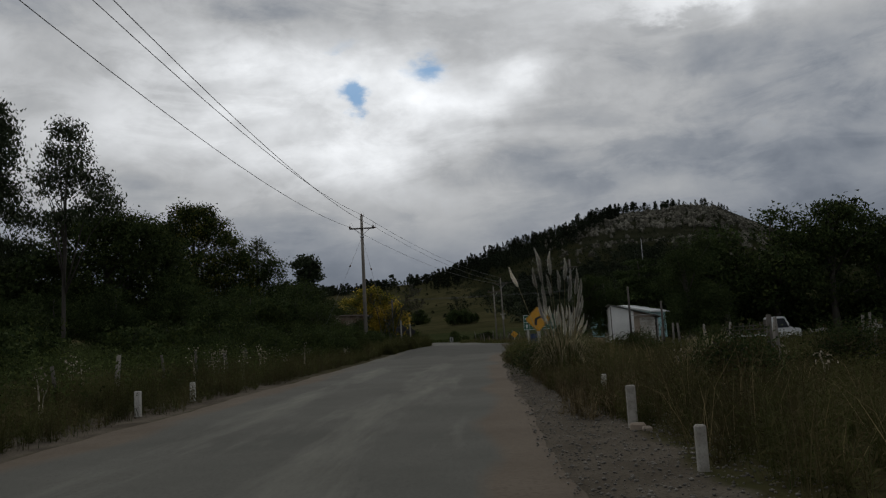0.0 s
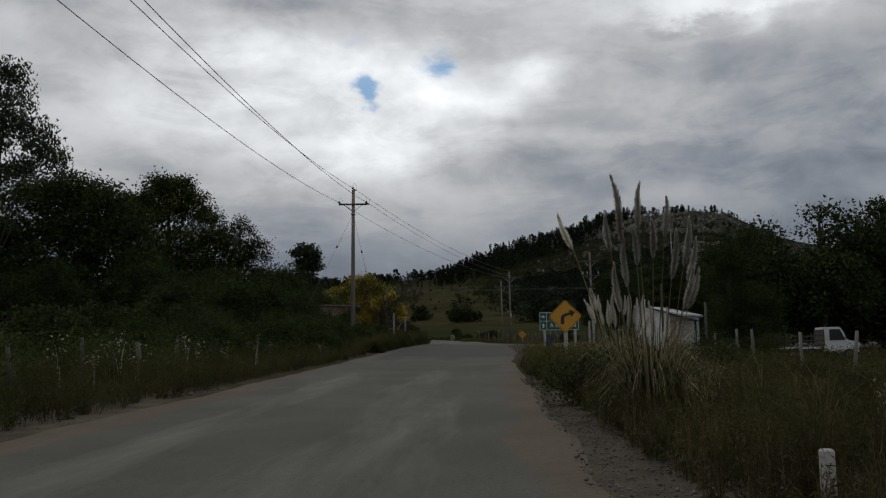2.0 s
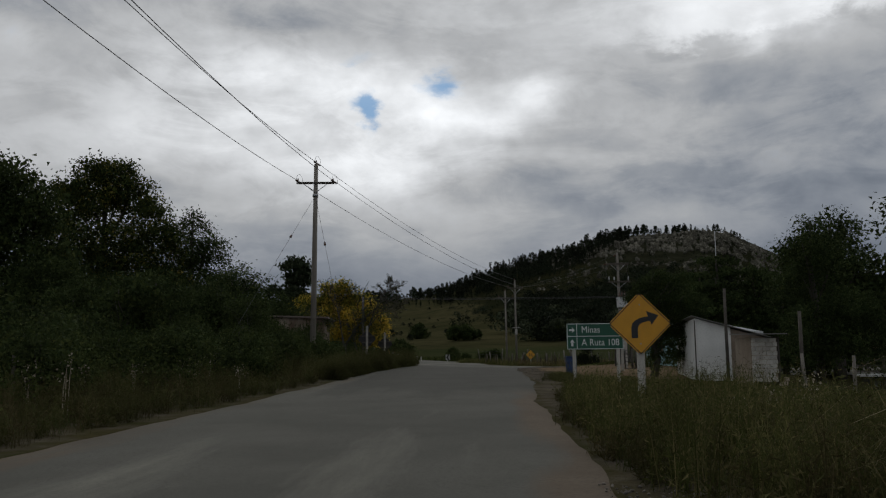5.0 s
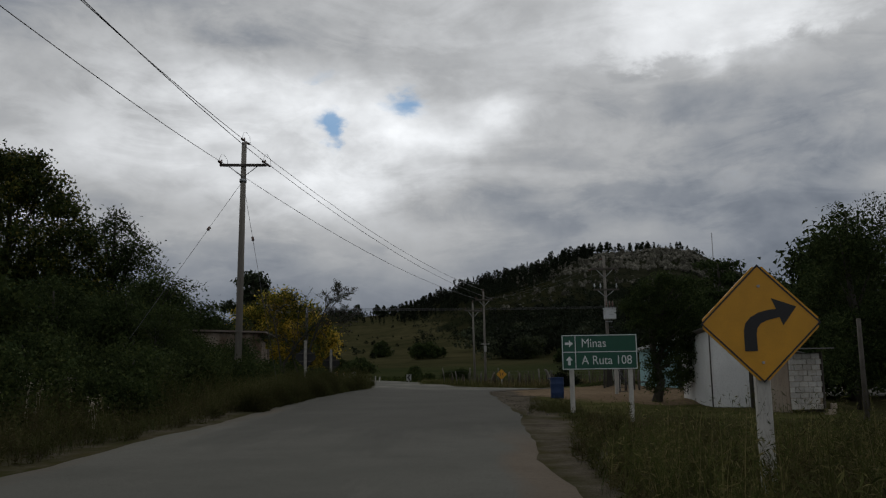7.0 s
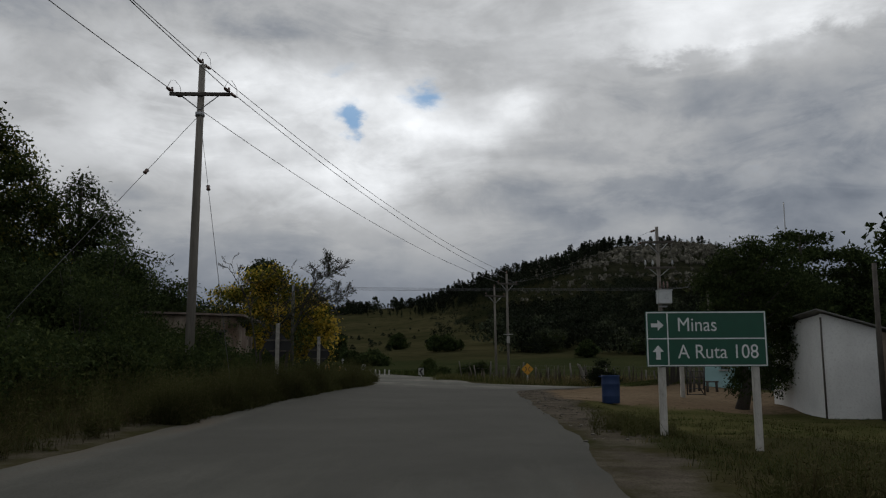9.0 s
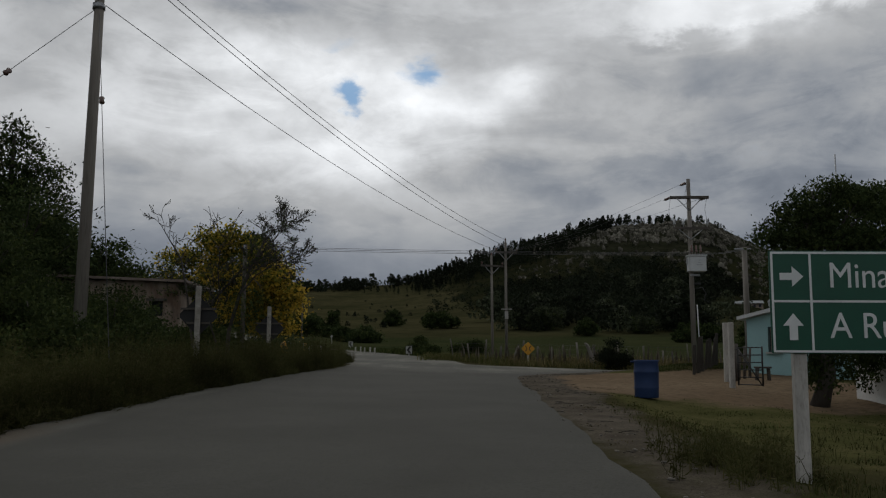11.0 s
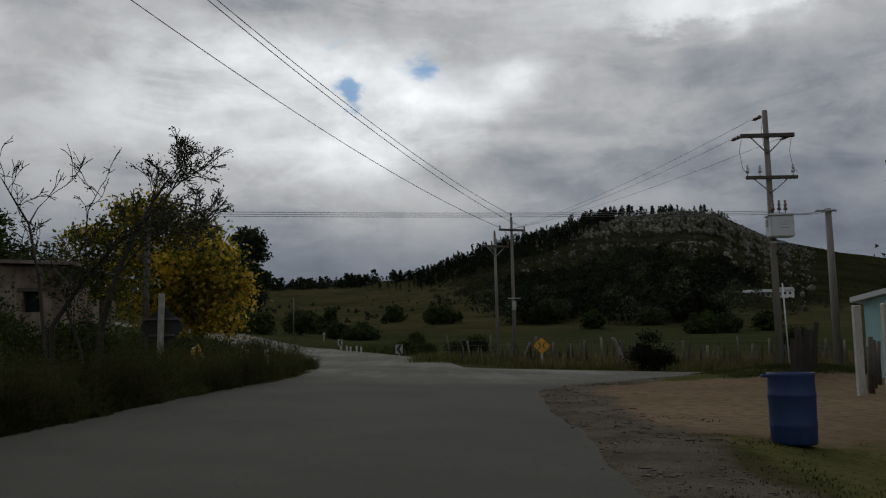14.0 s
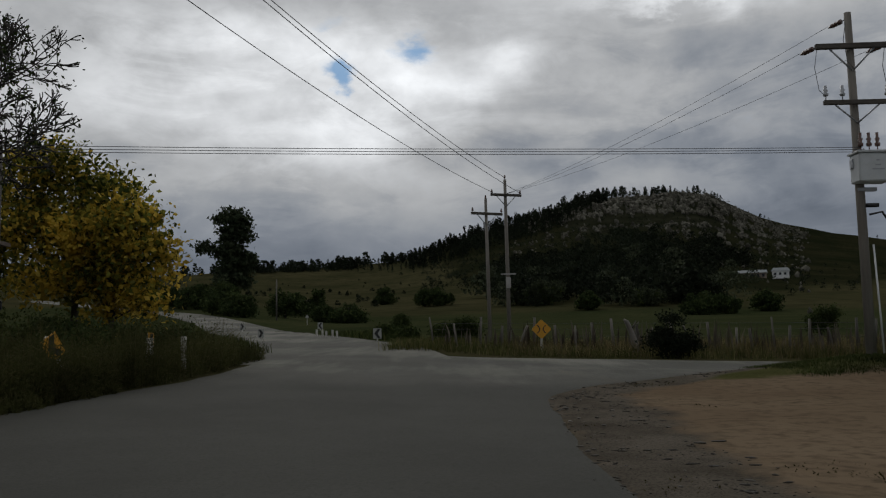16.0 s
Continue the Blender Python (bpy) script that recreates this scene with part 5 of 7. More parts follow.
px, py = -9.97, 72.7
pole_a, arm_a = power_pole("utility_pole", "tall weathered wooden utility pole with crossarm", px, py, 11.15, 0.165, 10.06, 1.04, 4, (0.08, 0))
ends_a = [arm_a @ Vector((-0.97, -0.1, 0.1)), Vector((0.08, 0, 11.22)), arm_a @ Vector((0.97, -0.1, 0.1))]
for e in ends_a:
    insulator(pole_a, e.x, e.y, e.z - 0.06)
    strain(pole_a, e.x, e.y - 0.05, e.z, -0.02, -1)
    strain(pole_a, e.x, e.y + 0.05, e.z, 0.3, 1)
    part("jumper", tubes(([(e.x, e.y - 0.5, e.z - 0.02), (e.x + 0.05, e.y - 0.3, e.z + 0.3), (e.x + 0.1, e.y, e.z + 0.4), (e.x + 0.18, e.y + 0.3, e.z + 0.25), (e.x + 0.16, e.y + 0.5, e.z - 0.04)], 0.008), seg=5), WIRE, pole_a)
part("clamp", tubes(([(0.06, 0, 9.3), (0.06, 0, 9.45)], 0.16), seg=12), STEEL, pole_a)
origin_a = Vector((px, py, gz(px, py)))
for gxx, gyy, bead in ((-12.3, 62.2, 0.28), (-7.2, 68.0, 0.3)):
    a, b = origin_a + Vector((0.06, 0, 9.38)), Vector((gxx, gyy, gz(gxx, gyy)))
    ob = thing("guy_wire", b.x, b.y, b.z, "steel guy wire with strain insulator", "guy wire", "guy wires")
    part("wire", tubes(([a - b, Vector((0, 0, 0))], 0.009), seg=5), WIRE, ob)
    mid = (a - b).lerp(Vector((0, 0, 0)), bead)
    dd = (a - b).normalized()
    part("strain_insulator", tubes(([mid - dd * 0.11, mid - dd * 0.07, mid, mid + dd * 0.07, mid + dd * 0.11], [0.03, 0.07, 0.05, 0.07, 0.03]), seg=8), PORCELAIN, ob)

pole_back, arm_back = power_pole("utility_pole", "wooden utility pole standing beside the road", -9.95, -14.3, 13.9, 0.19, 13.1, 1.4, 0)
ends_back = [arm_back @ Vector((-1.36, -0.1, 0.2)), Vector((0.0, 0, 13.5)), arm_back @ Vector((1.2, -0.1, 0.05))]
origin_back = Vector((-9.95, -14.3, gz(-9.95, -14.3)))
for e in ends_back:
    insulator(pole_back, e.x, e.y, e.z - 0.2)

pole_b, arm_b = power_pole("utility_pole", "slim wooden utility pole at the field's edge", 2.2, 109, 7.9, 0.105, 7.15, 0.78, 20, (-0.05, 0))
pole_c, arm_c = power_pole("utility_pole", "slim wooden utility pole with low crossarm", 1.27, 108, 6.8, 0.095, 6.1, 0.8, 25, (-0.08, 0))
part("fuse_box", boxes((0.0, -0.18, 3.0, 0.22, 0.14, 0.5), (0, -0.16, 3.4, 0.7, 0.06, 0.06), bevel=0.01), BLOCK_GREY, pole_b)
origin_b = Vector((2.2, 109, gz(2.2, 109)))
ends_b = [arm_b @ Vector((-0.72, -0.1, 0.1)), Vector((-0.05, 0, 7.98)), arm_b @ Vector((0.72, -0.1, 0.1))]
for e in ends_b:
    insulator(pole_b, e.x, e.y, e.z - 0.08)
for s in (-0.74, 0.74):
    e = arm_c @ Vector((s, -0.1, 0.1))
    insulator(pole_c, e.x, e.y, e.z - 0.06)
insulator(pole_c, -0.08, 0, 6.75)
for i in range(3):
    line("power_line", origin_back + ends_back[i], origin_a + ends_a[i] + Vector((0, -0.5, 0)), 2.1, 0.014)
    line("power_line", origin_a + ends_a[i] + Vector((0.15, 0.5, 0)), origin_b + ends_b[i] + Vector((0, -0.1, 0)), 0.75)

tx, ty = 8.68, 86.8
pole_t, arm_t = power_pole("transformer_pole", "wooden pole carrying a grey transformer box", tx, ty, 7.5, 0.11, 6.72, 0.78, -2, (-0.05, 0))
part("crossarm", boxes((0, -0.16, 5.45, 1.5, 0.09, 0.1), bevel=0.01), DARK_WOOD, pole_t)
for s in (-0.66, -0.3, 0.66):
    insulator(pole_t, s - 0.04, -0.16, 5.5, PORCELAIN_GREY, 0.32, "arrester")
for s in (-1, 1):
    part("brace", tubes(([(s * 0.5 - 0.03, -0.16, 5.42), (-0.03, -0.12, 5.0)], 0.018), seg=6), STEEL, pole_t)
trafo = part("transformer", boxes((0.14, -0.2, 3.98, 0.68, 0.46, 0.62), bevel=0.03), TRAFO, pole_t, "pale grey steel transformer tank")
part("lid", boxes((0.14, -0.2, 4.315, 0.74, 0.52, 0.05), bevel=0.01), TRAFO, trafo)
for s in (-0.04, 0.14, 0.32):
    insulator(trafo, s, -0.2, 4.34, PORCELAIN, 0.42, "bushing")
for w, zz in ((0.07, 4.12), (0.12, 4.02), (0.26, 3.93)):
    part("marking", boxes((0.2, -0.432, zz, w, 0.003, 0.03)), STEEL, trafo)
part("bracket", boxes((-0.14, -0.1, 4.1, 0.18, 0.14, 0.2), bevel=0.01), STEEL, pole_t)
part("bracket", boxes((0.1, -0.05, 3.55, 0.4, 0.1, 0.08), bevel=0.01), STEEL, pole_t)
part("cable_loop", tubes(([(0.1, -0.1, 3.0), (0.35, -0.15, 3.05), (0.5, -0.15, 2.8), (0.42, -0.15, 2.55), (0.6, -0.15, 2.45)], 0.025), ([(0.05, -0.1, 3.2), (0.3, -0.1, 3.2)], 0.05), seg=6), BLACK, pole_t)
part("conduit", tubes(([(0.2, -0.16, -0.25), (0.13, -0.13, 2.35)], 0.02), seg=8), PVC, pole_t, "thin white plastic conduit")
origin_t = Vector((tx, ty, gz(tx, ty)))
for e in (arm_t @ Vector((-0.74, -0.1, 0.0)), Vector((-0.1, 0, 7.35)), arm_t @ Vector((0.7, -0.1, 0.0))):
    strain(pole_t, e.x, e.y, e.z, -0.4, 1.0)
    line("power_line", origin_t + e + Vector((-0.2, 0.45, 0)), origin_b + Vector((-0.05, 0, 7.2)), 0.25, 0.005)
    part("jumper", tubes(([e, e + Vector((-0.12, -0.1, -0.5)), e + Vector((-0.05, -0.1, -1.0)), e + Vector((0.1, -0.1, -1.15))], 0.007), seg=5), WIRE, pole_t)

pole_s = thing("short_pole", 12.55, 92.2, gz(12.55, 92.2), "short weathered wooden pole with wire bracket", "utility pole")
part("pole", tubes(([(0, 0, -0.3), (-0.04, 0, 5.95)], [0.15, 0.11]), seg=12), POLE_WOOD, pole_s)
part("bracket", boxes((-0.15, -0.1, 5.87, 0.75, 0.07, 0.07), bevel=0.008), STEEL, pole_s)
pole_l = thing("short_pole", -8.9, 84.4, gz(-8.9, 84.4), "dark wooden service pole hidden in the tree", "utility pole")
part("pole", tubes(([(0, 0, -0.3), (0, 0, 6.85 - gz(-8.9, 84.4))], [0.09, 0.075]), seg=12), DARK_WOOD, pole_l)
part("rack", boxes((0, -0.1, 6.66 - gz(-8.9, 84.4), 0.06, 0.06, 0.3), bevel=0.008), STEEL, pole_l)
for i in range(3):
    line("service_wire", (-8.9, 84.3, 6.78 - 0.06 * i), origin_t + Vector((0, -0.18, 4.45 - 0.05 * i)), 0.06, 0.007, "thin low-voltage service wire")
for i in range(2):
    line("service_wire", origin_t + Vector((0.1, 0, 4.45 - 0.05 * i)), (12.4 + 0.3 * i, 92.1, gz(12.55, 92.2) + 5.91), 0.1, 0.01, "thin low-voltage service wire")

# ---- signs ----
def diamond(half, corner=0.04):
    c = corner
    return [(-half + c, -c), (-c, -half + c), (c, -half + c), (half - c, -c), (half - c, c), (c, half - c), (-c, half - c), (-half + c, c)]


def diamond_ring(half, w):
    """Four bars round a diamond."""
    out, inner = [], half - w
    for sx, sz in ((1, 1), (1, -1), (-1, -1), (-1, 1)):
        out.append([(sx * half, 0), (0, sz * half), (0, sz * inner), (sx * inner, 0)])
    return out


sx0, sy0 = 2.57, 43.45
sz0 = gz(sx0, sy0)
warn = thing("curve_sign", sx0, sy0, sz0, "yellow diamond warning sign with black curve arrow", "road sign", "", -3)
warn.matrix_basis = pose(sx0, sy0, sz0 - 0.14, 0, 0, -3) @ Matrix.Scale(1.07, 4)
part("post", boxes((0, 0.05, 0.75, 0.14, 0.09, 2.0), bevel=0.01), WHITE_POST, warn, "weathered white wooden post")
part("panel", prisms(-0.03, -0.01, [(x, z + 1.79) for x, z in diamond(0.6, 0.05)]), YELLOW, warn)
rim = bmesh.new()
for o in diamond_ring(0.575, 0.022):
    prism(rim, [(x, z + 1.79) for x, z in o], -0.034, -0.0305)
part("border", rim, BLACK, warn)
outer = [(-0.165, 1.52), (-0.165, 1.72)] + [(-0.165 + 0.3 * (1 - math.cos(radians(q))), 1.72 + 0.2 * math.sin(radians(q))) for q in (20, 40, 60, 80)] + [(0.155, 1.925), (0.115, 2.03), (0.35, 1.945), (0.215, 1.765), (0.185, 1.845)]
inner = [(0.06, 1.815), (0.0, 1.785), (-0.035, 1.74), (-0.045, 1.68), (-0.045, 1.52)]
part("arrow", prisms(-0.0345, -0.0305, outer + inner), BLACK, warn)
for dz in (0.36, -0.38):
    part("bolt", tubes(([(0.0, -0.03, 1.79 + dz), (0.0, -0.045, 1.79 + dz)], 0.014), seg=8), STEEL, warn)

gy0 = 60.0
gzz = gz(3.66, gy0)
guide = thing("direction_sign", 3.66, gy0, gzz, "green road direction sign on two white posts", "road sign")
base = SLOPE * 60 - gzz - 0.12
zb, zt = base + 1.345, base + 2.355
for s in (-0.82, 0.88):
    part("post", boxes((s, 0.06, (zt - 0.5) * 0.5, 0.13, 0.09, zt - 0.1), bevel=0.01), WHITE_POST, guide, "pale square wooden post")
part("panel", boxes((0, 0, (zb + zt) / 2, 2.2, 0.02, zt - zb), bevel=0.004), SIGN_GREEN, guide)
w = 0.022
zm = (zb + zt) / 2
for spec in ((0, -0.012, zt - 0.02, 2.17, 0.005, w), (0, -0.012, zb + 0.02, 2.17, 0.005, w), (-1.075, -0.012, zm, w, 0.005, zt - zb - 0.06), (1.075, -0.012, zm, w, 0.005, zt - zb - 0.06), (0, -0.012, zm + 0.005, 2.13, 0.005, w), (-0.7, -0.0125, zm, w, 0.005, zt - zb - 0.06)):
    part("border_line", boxes(spec), SIGN_WHITE, guide)
zu, zl = zm + 0.25, zm - 0.245
part("arrow", prisms(-0.016, -0.0115, [(-1.0, zu - 0.035), (-0.88, zu - 0.035), (-0.88, zu - 0.1), (-0.77, zu), (-0.88, zu + 0.1), (-0.88, zu + 0.035), (-1.0, zu + 0.035)]), SIGN_WHITE, guide, "white right-pointing arrow")
part("arrow", prisms(-0.016, -0.0115, [(-0.925, zl - 0.13), (-0.925, zl + 0.01), (-0.985, zl + 0.01), (-0.885, zl + 0.13), (-0.785, zl + 0.01), (-0.845, zl + 0.01), (-0.845, zl - 0.13)]), SIGN_WHITE, guide, "white upward arrow")
lettering("lettering", "Minas", 0.36, -0.53, -0.0125, zu, SIGN_WHITE, guide, 0.7)
lettering("lettering", "A Ruta 108", 0.36, -0.53, -0.0125, zl, SIGN_WHITE, guide, 1.46)

ys = thing("narrow_sign", 3.3, 104.7, 2.14, "small yellow diamond road-narrows sign on white post", "road sign")
part("post", boxes((0, 0.05, 0.35, 0.1, 0.08, 1.0), bevel=0.008), WHITE_POST, ys)
part("panel", prisms(-0.02, 0.0, [(x, z + 1.02) for x, z in diamond(0.42, 0.035)]), YELLOW, ys)
sym = bmesh.new()
for s in (-1, 1):
    prism(sym, [(s * 0.145, 0.85), (s * 0.05, 0.97), (s * 0.05, 1.07), (s * 0.145, 1.19), (s * 0.205, 1.19), (s * 0.1, 1.07), (s * 0.1, 0.97), (s * 0.205, 0.85)], -0.026, -0.0205)
part("symbol", sym, BLACK, ys)


def chevron_sign(x, y, rz, h, size, colour, mirror=1, label="white chevron bend marker", tilt=0.0):
    ob = thing("chevron_sign", x, y, gz(x, y), label, "road sign", "chevron markers", rz)
    ob.matrix_basis = pose(x, y, gz(x, y), 0, tilt, rz)
    part("post", boxes((0, 0.04, h * 0.5, 0.07, 0.06, h), bevel=0.006), WHITE_POST, ob)
    s = size
    part("panel", prisms(-0.015, 0.0, [(-s * 0.4, h - s), (s * 0.4, h - s), (s * 0.4, h), (-s * 0.4, h)]), colour, ob)
    m = mirror
    part("chevron", prisms(-0.02, -0.0155, [(m * s * 0.32, h - s * 0.95), (m * s * 0.02, h - s * 0.95), (-m * s * 0.3, h - s * 0.5), (m * s * 0.02, h - s * 0.05), (m * s * 0.32, h - s * 0.05), (m * s * 0.02, h - s * 0.5)]), BLACK, ob)
    return ob


chevron_sign(-4.6, 115.4, 10, 0.7, 0.56, WORN_WHITE, 1)
chevron_sign(-13.8, 153.0, 15, 0.8, 0.62, WORN_WHITE, 1)
chevron_sign(-11.7, 118.8, -15, 0.7, 0.5, WORN_WHITE, -1)
chevron_sign(-20.6, 149.8, -15, 0.8, 0.6, WORN_WHITE, -1)
chevron_sign(-6.75, 83.2, 66, 1.12, 0.42, YELLOW, 1, "tilted yellow chevron panel in the weeds", -34)
chevron_sign(-7.2, 88.0, 84, 0.85, 0.36, YELLOW, 1, "worn yellow chevron panel in the weeds", 6)
for x, y in ((-6.75, 86.8), (-6.65, 88.8)):
    ob = thing("marker_post", x, y, gz(x, y), "short white roadside marker post", "marker post", "marker posts")
    part("post", boxes((0, 0, 0.35, 0.12, 0.12, 0.9), bevel=0.01), WHITE_POST, ob)
for k in range(5):
    x, y = -10.4 + 0.62 * k, 130.5 - 1.8 * k + 0.5 * (k % 2)
    ob = thing("marker_post", x, y, gz(x, y), "short white roadside marker post", "marker post", "marker posts")
    part("post", boxes((0, 0, 0.2 - 0.03 * (k % 3), 0.12, 0.12, 0.6), bevel=0.01), WHITE_POST, ob)


def back_sign(x, y, h, rz):
    """A guide sign seen from behind: dark panel with rails on a white post."""
    ob = thing("sign_back", x, y, gz(x, y), "dark back of a road sign on a white post", "road sign", "signs seen from behind", rz)
    part("post", boxes((0, -0.06, h * 0.5, 0.125, 0.1, h + 0.2), bevel=0.012), MARKER, ob)
    part("panel", prisms(0.04, 0.06, [(x_, z + h - 0.62) for x_, z in diamond(0.5, 0.05)]), SIGN_BACK, ob)
    for dz in (-0.45, -0.8):
        part("rail", boxes((0, 0.015, h + dz, 0.86 - 0.3 * (dz < -0.6), 0.04, 0.05)), DARK_WOOD, ob)
    return ob


back_sign(-7.02, 72.7, 2.27, 6)
back_sign(-6.9, 80.0, 2.04, 6)
vp = thing("marker_pole", -30.6, 212, gz(-30.6, 212), "thin pale pole beside the bend", "pole")
part("pole", tubes(([(0, 0, -0.2), (0, 0, 6.7)], [0.14, 0.1]), seg=8), POST_WOOD, vp)
tri = thing("yield_sign", -22.0, 192, gz(-22, 192), "small white triangular road sign", "road sign")
part("post", boxes((0, 0.05, 0.6, 0.08, 0.08, 1.3)), WHITE_POST, tri)
part("panel", prisms(-0.02, 0.0, [(-0.28, 1.0), (0.28, 1.0), (0, 1.48)]), WORN_WHITE, tri)

# ---- roadside posts and fences ----
def post(name, x, y, h, w, material, label, group, lean=0.0, rz=0.0):
    ob = thing(name, x, y, gz(x, y), label, "post", group, rz)
    rng = np.random.default_rng(int(abs(x * 31 + y * 17)))
    part("stake", tubes(([(0, 0, -0.2), (lean * 0.5 + rng.normal() * 0.01, 0, h * 0.5), (lean, rng.normal() * 0.02, h)], [w * 0.55, w * 0.5, w * 0.44]), seg=7), material, ob)
    return ob


for x, y, h, w in ((-7.5, 18.6, 0.54, 0.13), (-7.7, 22.7, 0.5, 0.13), (1.86, 11.9, 0.56, 0.12), (2.2, 17.2, 0.42, 0.1), (1.9, 8.3, 0.42, 0.1)):
    ob = thing("marker_post", x, y, gz(x, y), "weathered whitewashed kerbside marker post", "marker post", "marker posts")
    part("post", boxes((0, 0, h * 0.5 - 0.1, w, w * 0.9, h + 0.2), bevel=0.015), MARKER if y < 12 else WHITE_POST, ob)
stub = thing("broken_kerbstone", 1.88, 11.66, gz(1.88, 11.66) - 0.03, "broken pale concrete stub at the post's foot", "rubble")
part("stub", boxes((0.0, 0, 0.05, 0.2, 0.14, 0.14), (0.1, -0.1, 0.03, 0.13, 0.12, 0.1), bevel=0.025), STUCCO, stub)
prng = np.random.default_rng(77)
for k in range(9):
    y = 14 + 3.9 * k
    x = -10.4 - 0.02 * y + prng.normal() * 0.1
    post("fence_post", x, y, prng.uniform(0.85, 1.15), 0.1 if k % 3 else 0.15, POST_WOOD if k % 3 == 0 else DARK_WOOD, "weathered grey wooden fence post", "roadside fence posts", prng.normal() * 0.06)
for k, (x, y, h, w) in enumerate([(8.9, 27.5, 1.3, 0.12), (8.2, 26.0, 1.35, 0.17), (9.5, 30, 1.1, 0.1), (9.0, 33.5, 1.15, 0.1), (9.3, 38, 1.1, 0.1), (9.2, 42.5, 1.2, 0.11), (10.5, 24.5, 1.0, 0.1), (9.8, 47, 1.2, 0.11), (10.2, 52, 1.2, 0.11), (10.4, 56.5, 1.3, 0.12), (12.5, 30, 1.2, 0.1), (14.0, 33, 1.2, 0.1)]):
    post("fence_post", x, y, h, w, POST_WOOD if k != 1 else DARK_WOOD, "thin weathered fence post in the weeds" if k != 1 else "thick dark wooden corner post", "yard fence posts", prng.normal() * 0.1)
far_fence = []
for k in range(46):
    x = -1.0 + 0.82 * k + prng.normal() * 0.12
    y = 105.4 - 0.05 * x + prng.normal() * 0.15
    far_fence.append((x, y))
    post("fence_post", x, y, prng.uniform(0.95, 1.45), prng.uniform(0.07, 0.13), STAKE_WOOD, "rough grey stake of the field fence", "field fence posts", prng.normal() * 0.12)
snag = thing("dead_tree_stump", 6.85, 104.6, gz(6.85, 104.6) - 0.05, "leaning broken dead trunk beside the field fence", "tree stump")
part("trunk", tubes(([(0.35, 0, 0), (0.28, 0, 0.5), (0.12, 0.02, 1.0), (-0.02, 0, 1.3), (-0.14, 0, 1.42)], [0.16, 0.14, 0.11, 0.1, 0.04]), seg=9), POST_WOOD, snag)
part("limb", tubes(([(0.3, 0, 0.3), (0.45, 0.05, 0.8), (0.4, 0.08, 1.1), (0.5, 0.1, 1.3)], [0.09, 0.07, 0.05, 0.02]), ([(0.12, 0.02, 1.0), (0.3, 0, 1.15), (0.36, 0, 1.35)], [0.06, 0.045, 0.02]), seg=7), DARK_WOOD, snag)
for zz in (0.45, 0.75, 1.0):
    a, b = far_fence[0], far_fence[-1]
    line("fence_wire", (a[0], a[1], gz(*a) + zz), (b[0], b[1], gz(*b) + zz), 0.03, 0.005, "thin wire of the field fence", "fence wire")
for k in range(9):
    q = k / 8
    x, y, h, lean_ = 7.75 + 1.35 * q + prng.normal() * 0.03, 83.3 + 2.2 * q + prng.normal() * 0.05, prng.uniform(1.0, 1.4), prng.normal() * 4
    ob = thing("paling_board", x, y, gz(x, y) - 0.1, "rough dark upright board of the yard's paling", "fence board", "yard paling")
    ob.matrix_basis = pose(x, y, gz(x, y) - 0.1, 0, lean_, -28)
    part("board", boxes((0, 0, h * 0.5, prng.uniform(0.1, 0.17), 0.05, h), bevel=0.012), OLD_BOARD, ob)

STICK = foliage("weathered_sticks", (0.06, 0.05, 0.038), (0.1, 0.085, 0.065), (0.17, 0.148, 0.115), 0.05)
srng = np.random.default_rng(515)
sx_ = srng.uniform(-1, 37, 420)
sy_ = 105.5 - 0.05 * sx_ + srng.normal(size=420) * 0.25
stuff("fence_brushwood", *blades(srng, sx_, sy_, ground_z(sx_, sy_) - 0.05, 1.15, 0.1, 0.2), STICK, "rough brushwood sticks filling the field fence", "fence")

# ---- drum ----
bx, by = 3.89, 72.66
drum = thing("plastic_drum", bx, by, gz(bx, by) + 0.02, "blue plastic drum used as a bin", "barrel")
bm = bmesh.new()
prof = [(0.27, 0.0), (0.285, 0.03), (0.285, 0.2), (0.292, 0.22), (0.292, 0.25), (0.287, 0.27), (0.292, 0.58), (0.3, 0.6), (0.3, 0.63), (0.292, 0.65), (0.285, 0.84), (0.295, 0.86), (0.295, 0.9), (0.265, 0.9), (0.262, 0.86), (0.258, 0.1)]
rings = [[bm.verts.new((r * math.cos(2 * math.pi * k / 28), r * math.sin(2 * math.pi * k / 28), z)) for k in range(28)] for r, z in prof]
for a, b in zip(rings, rings[1:]):
    for k in range(28):
        bm.faces.new((a[k], a[(k + 1) % 28], b[(k + 1) % 28], b[k])).smooth = True
bm.faces.new(rings[-1][::-1])
bm.faces.new(rings[0][::-1])
part("body", bm, BLUE, drum)
part("handle_lug", boxes((-0.33, 0, 0.86, 0.1, 0.06, 0.04), bevel=0.01), BLUE, drum)

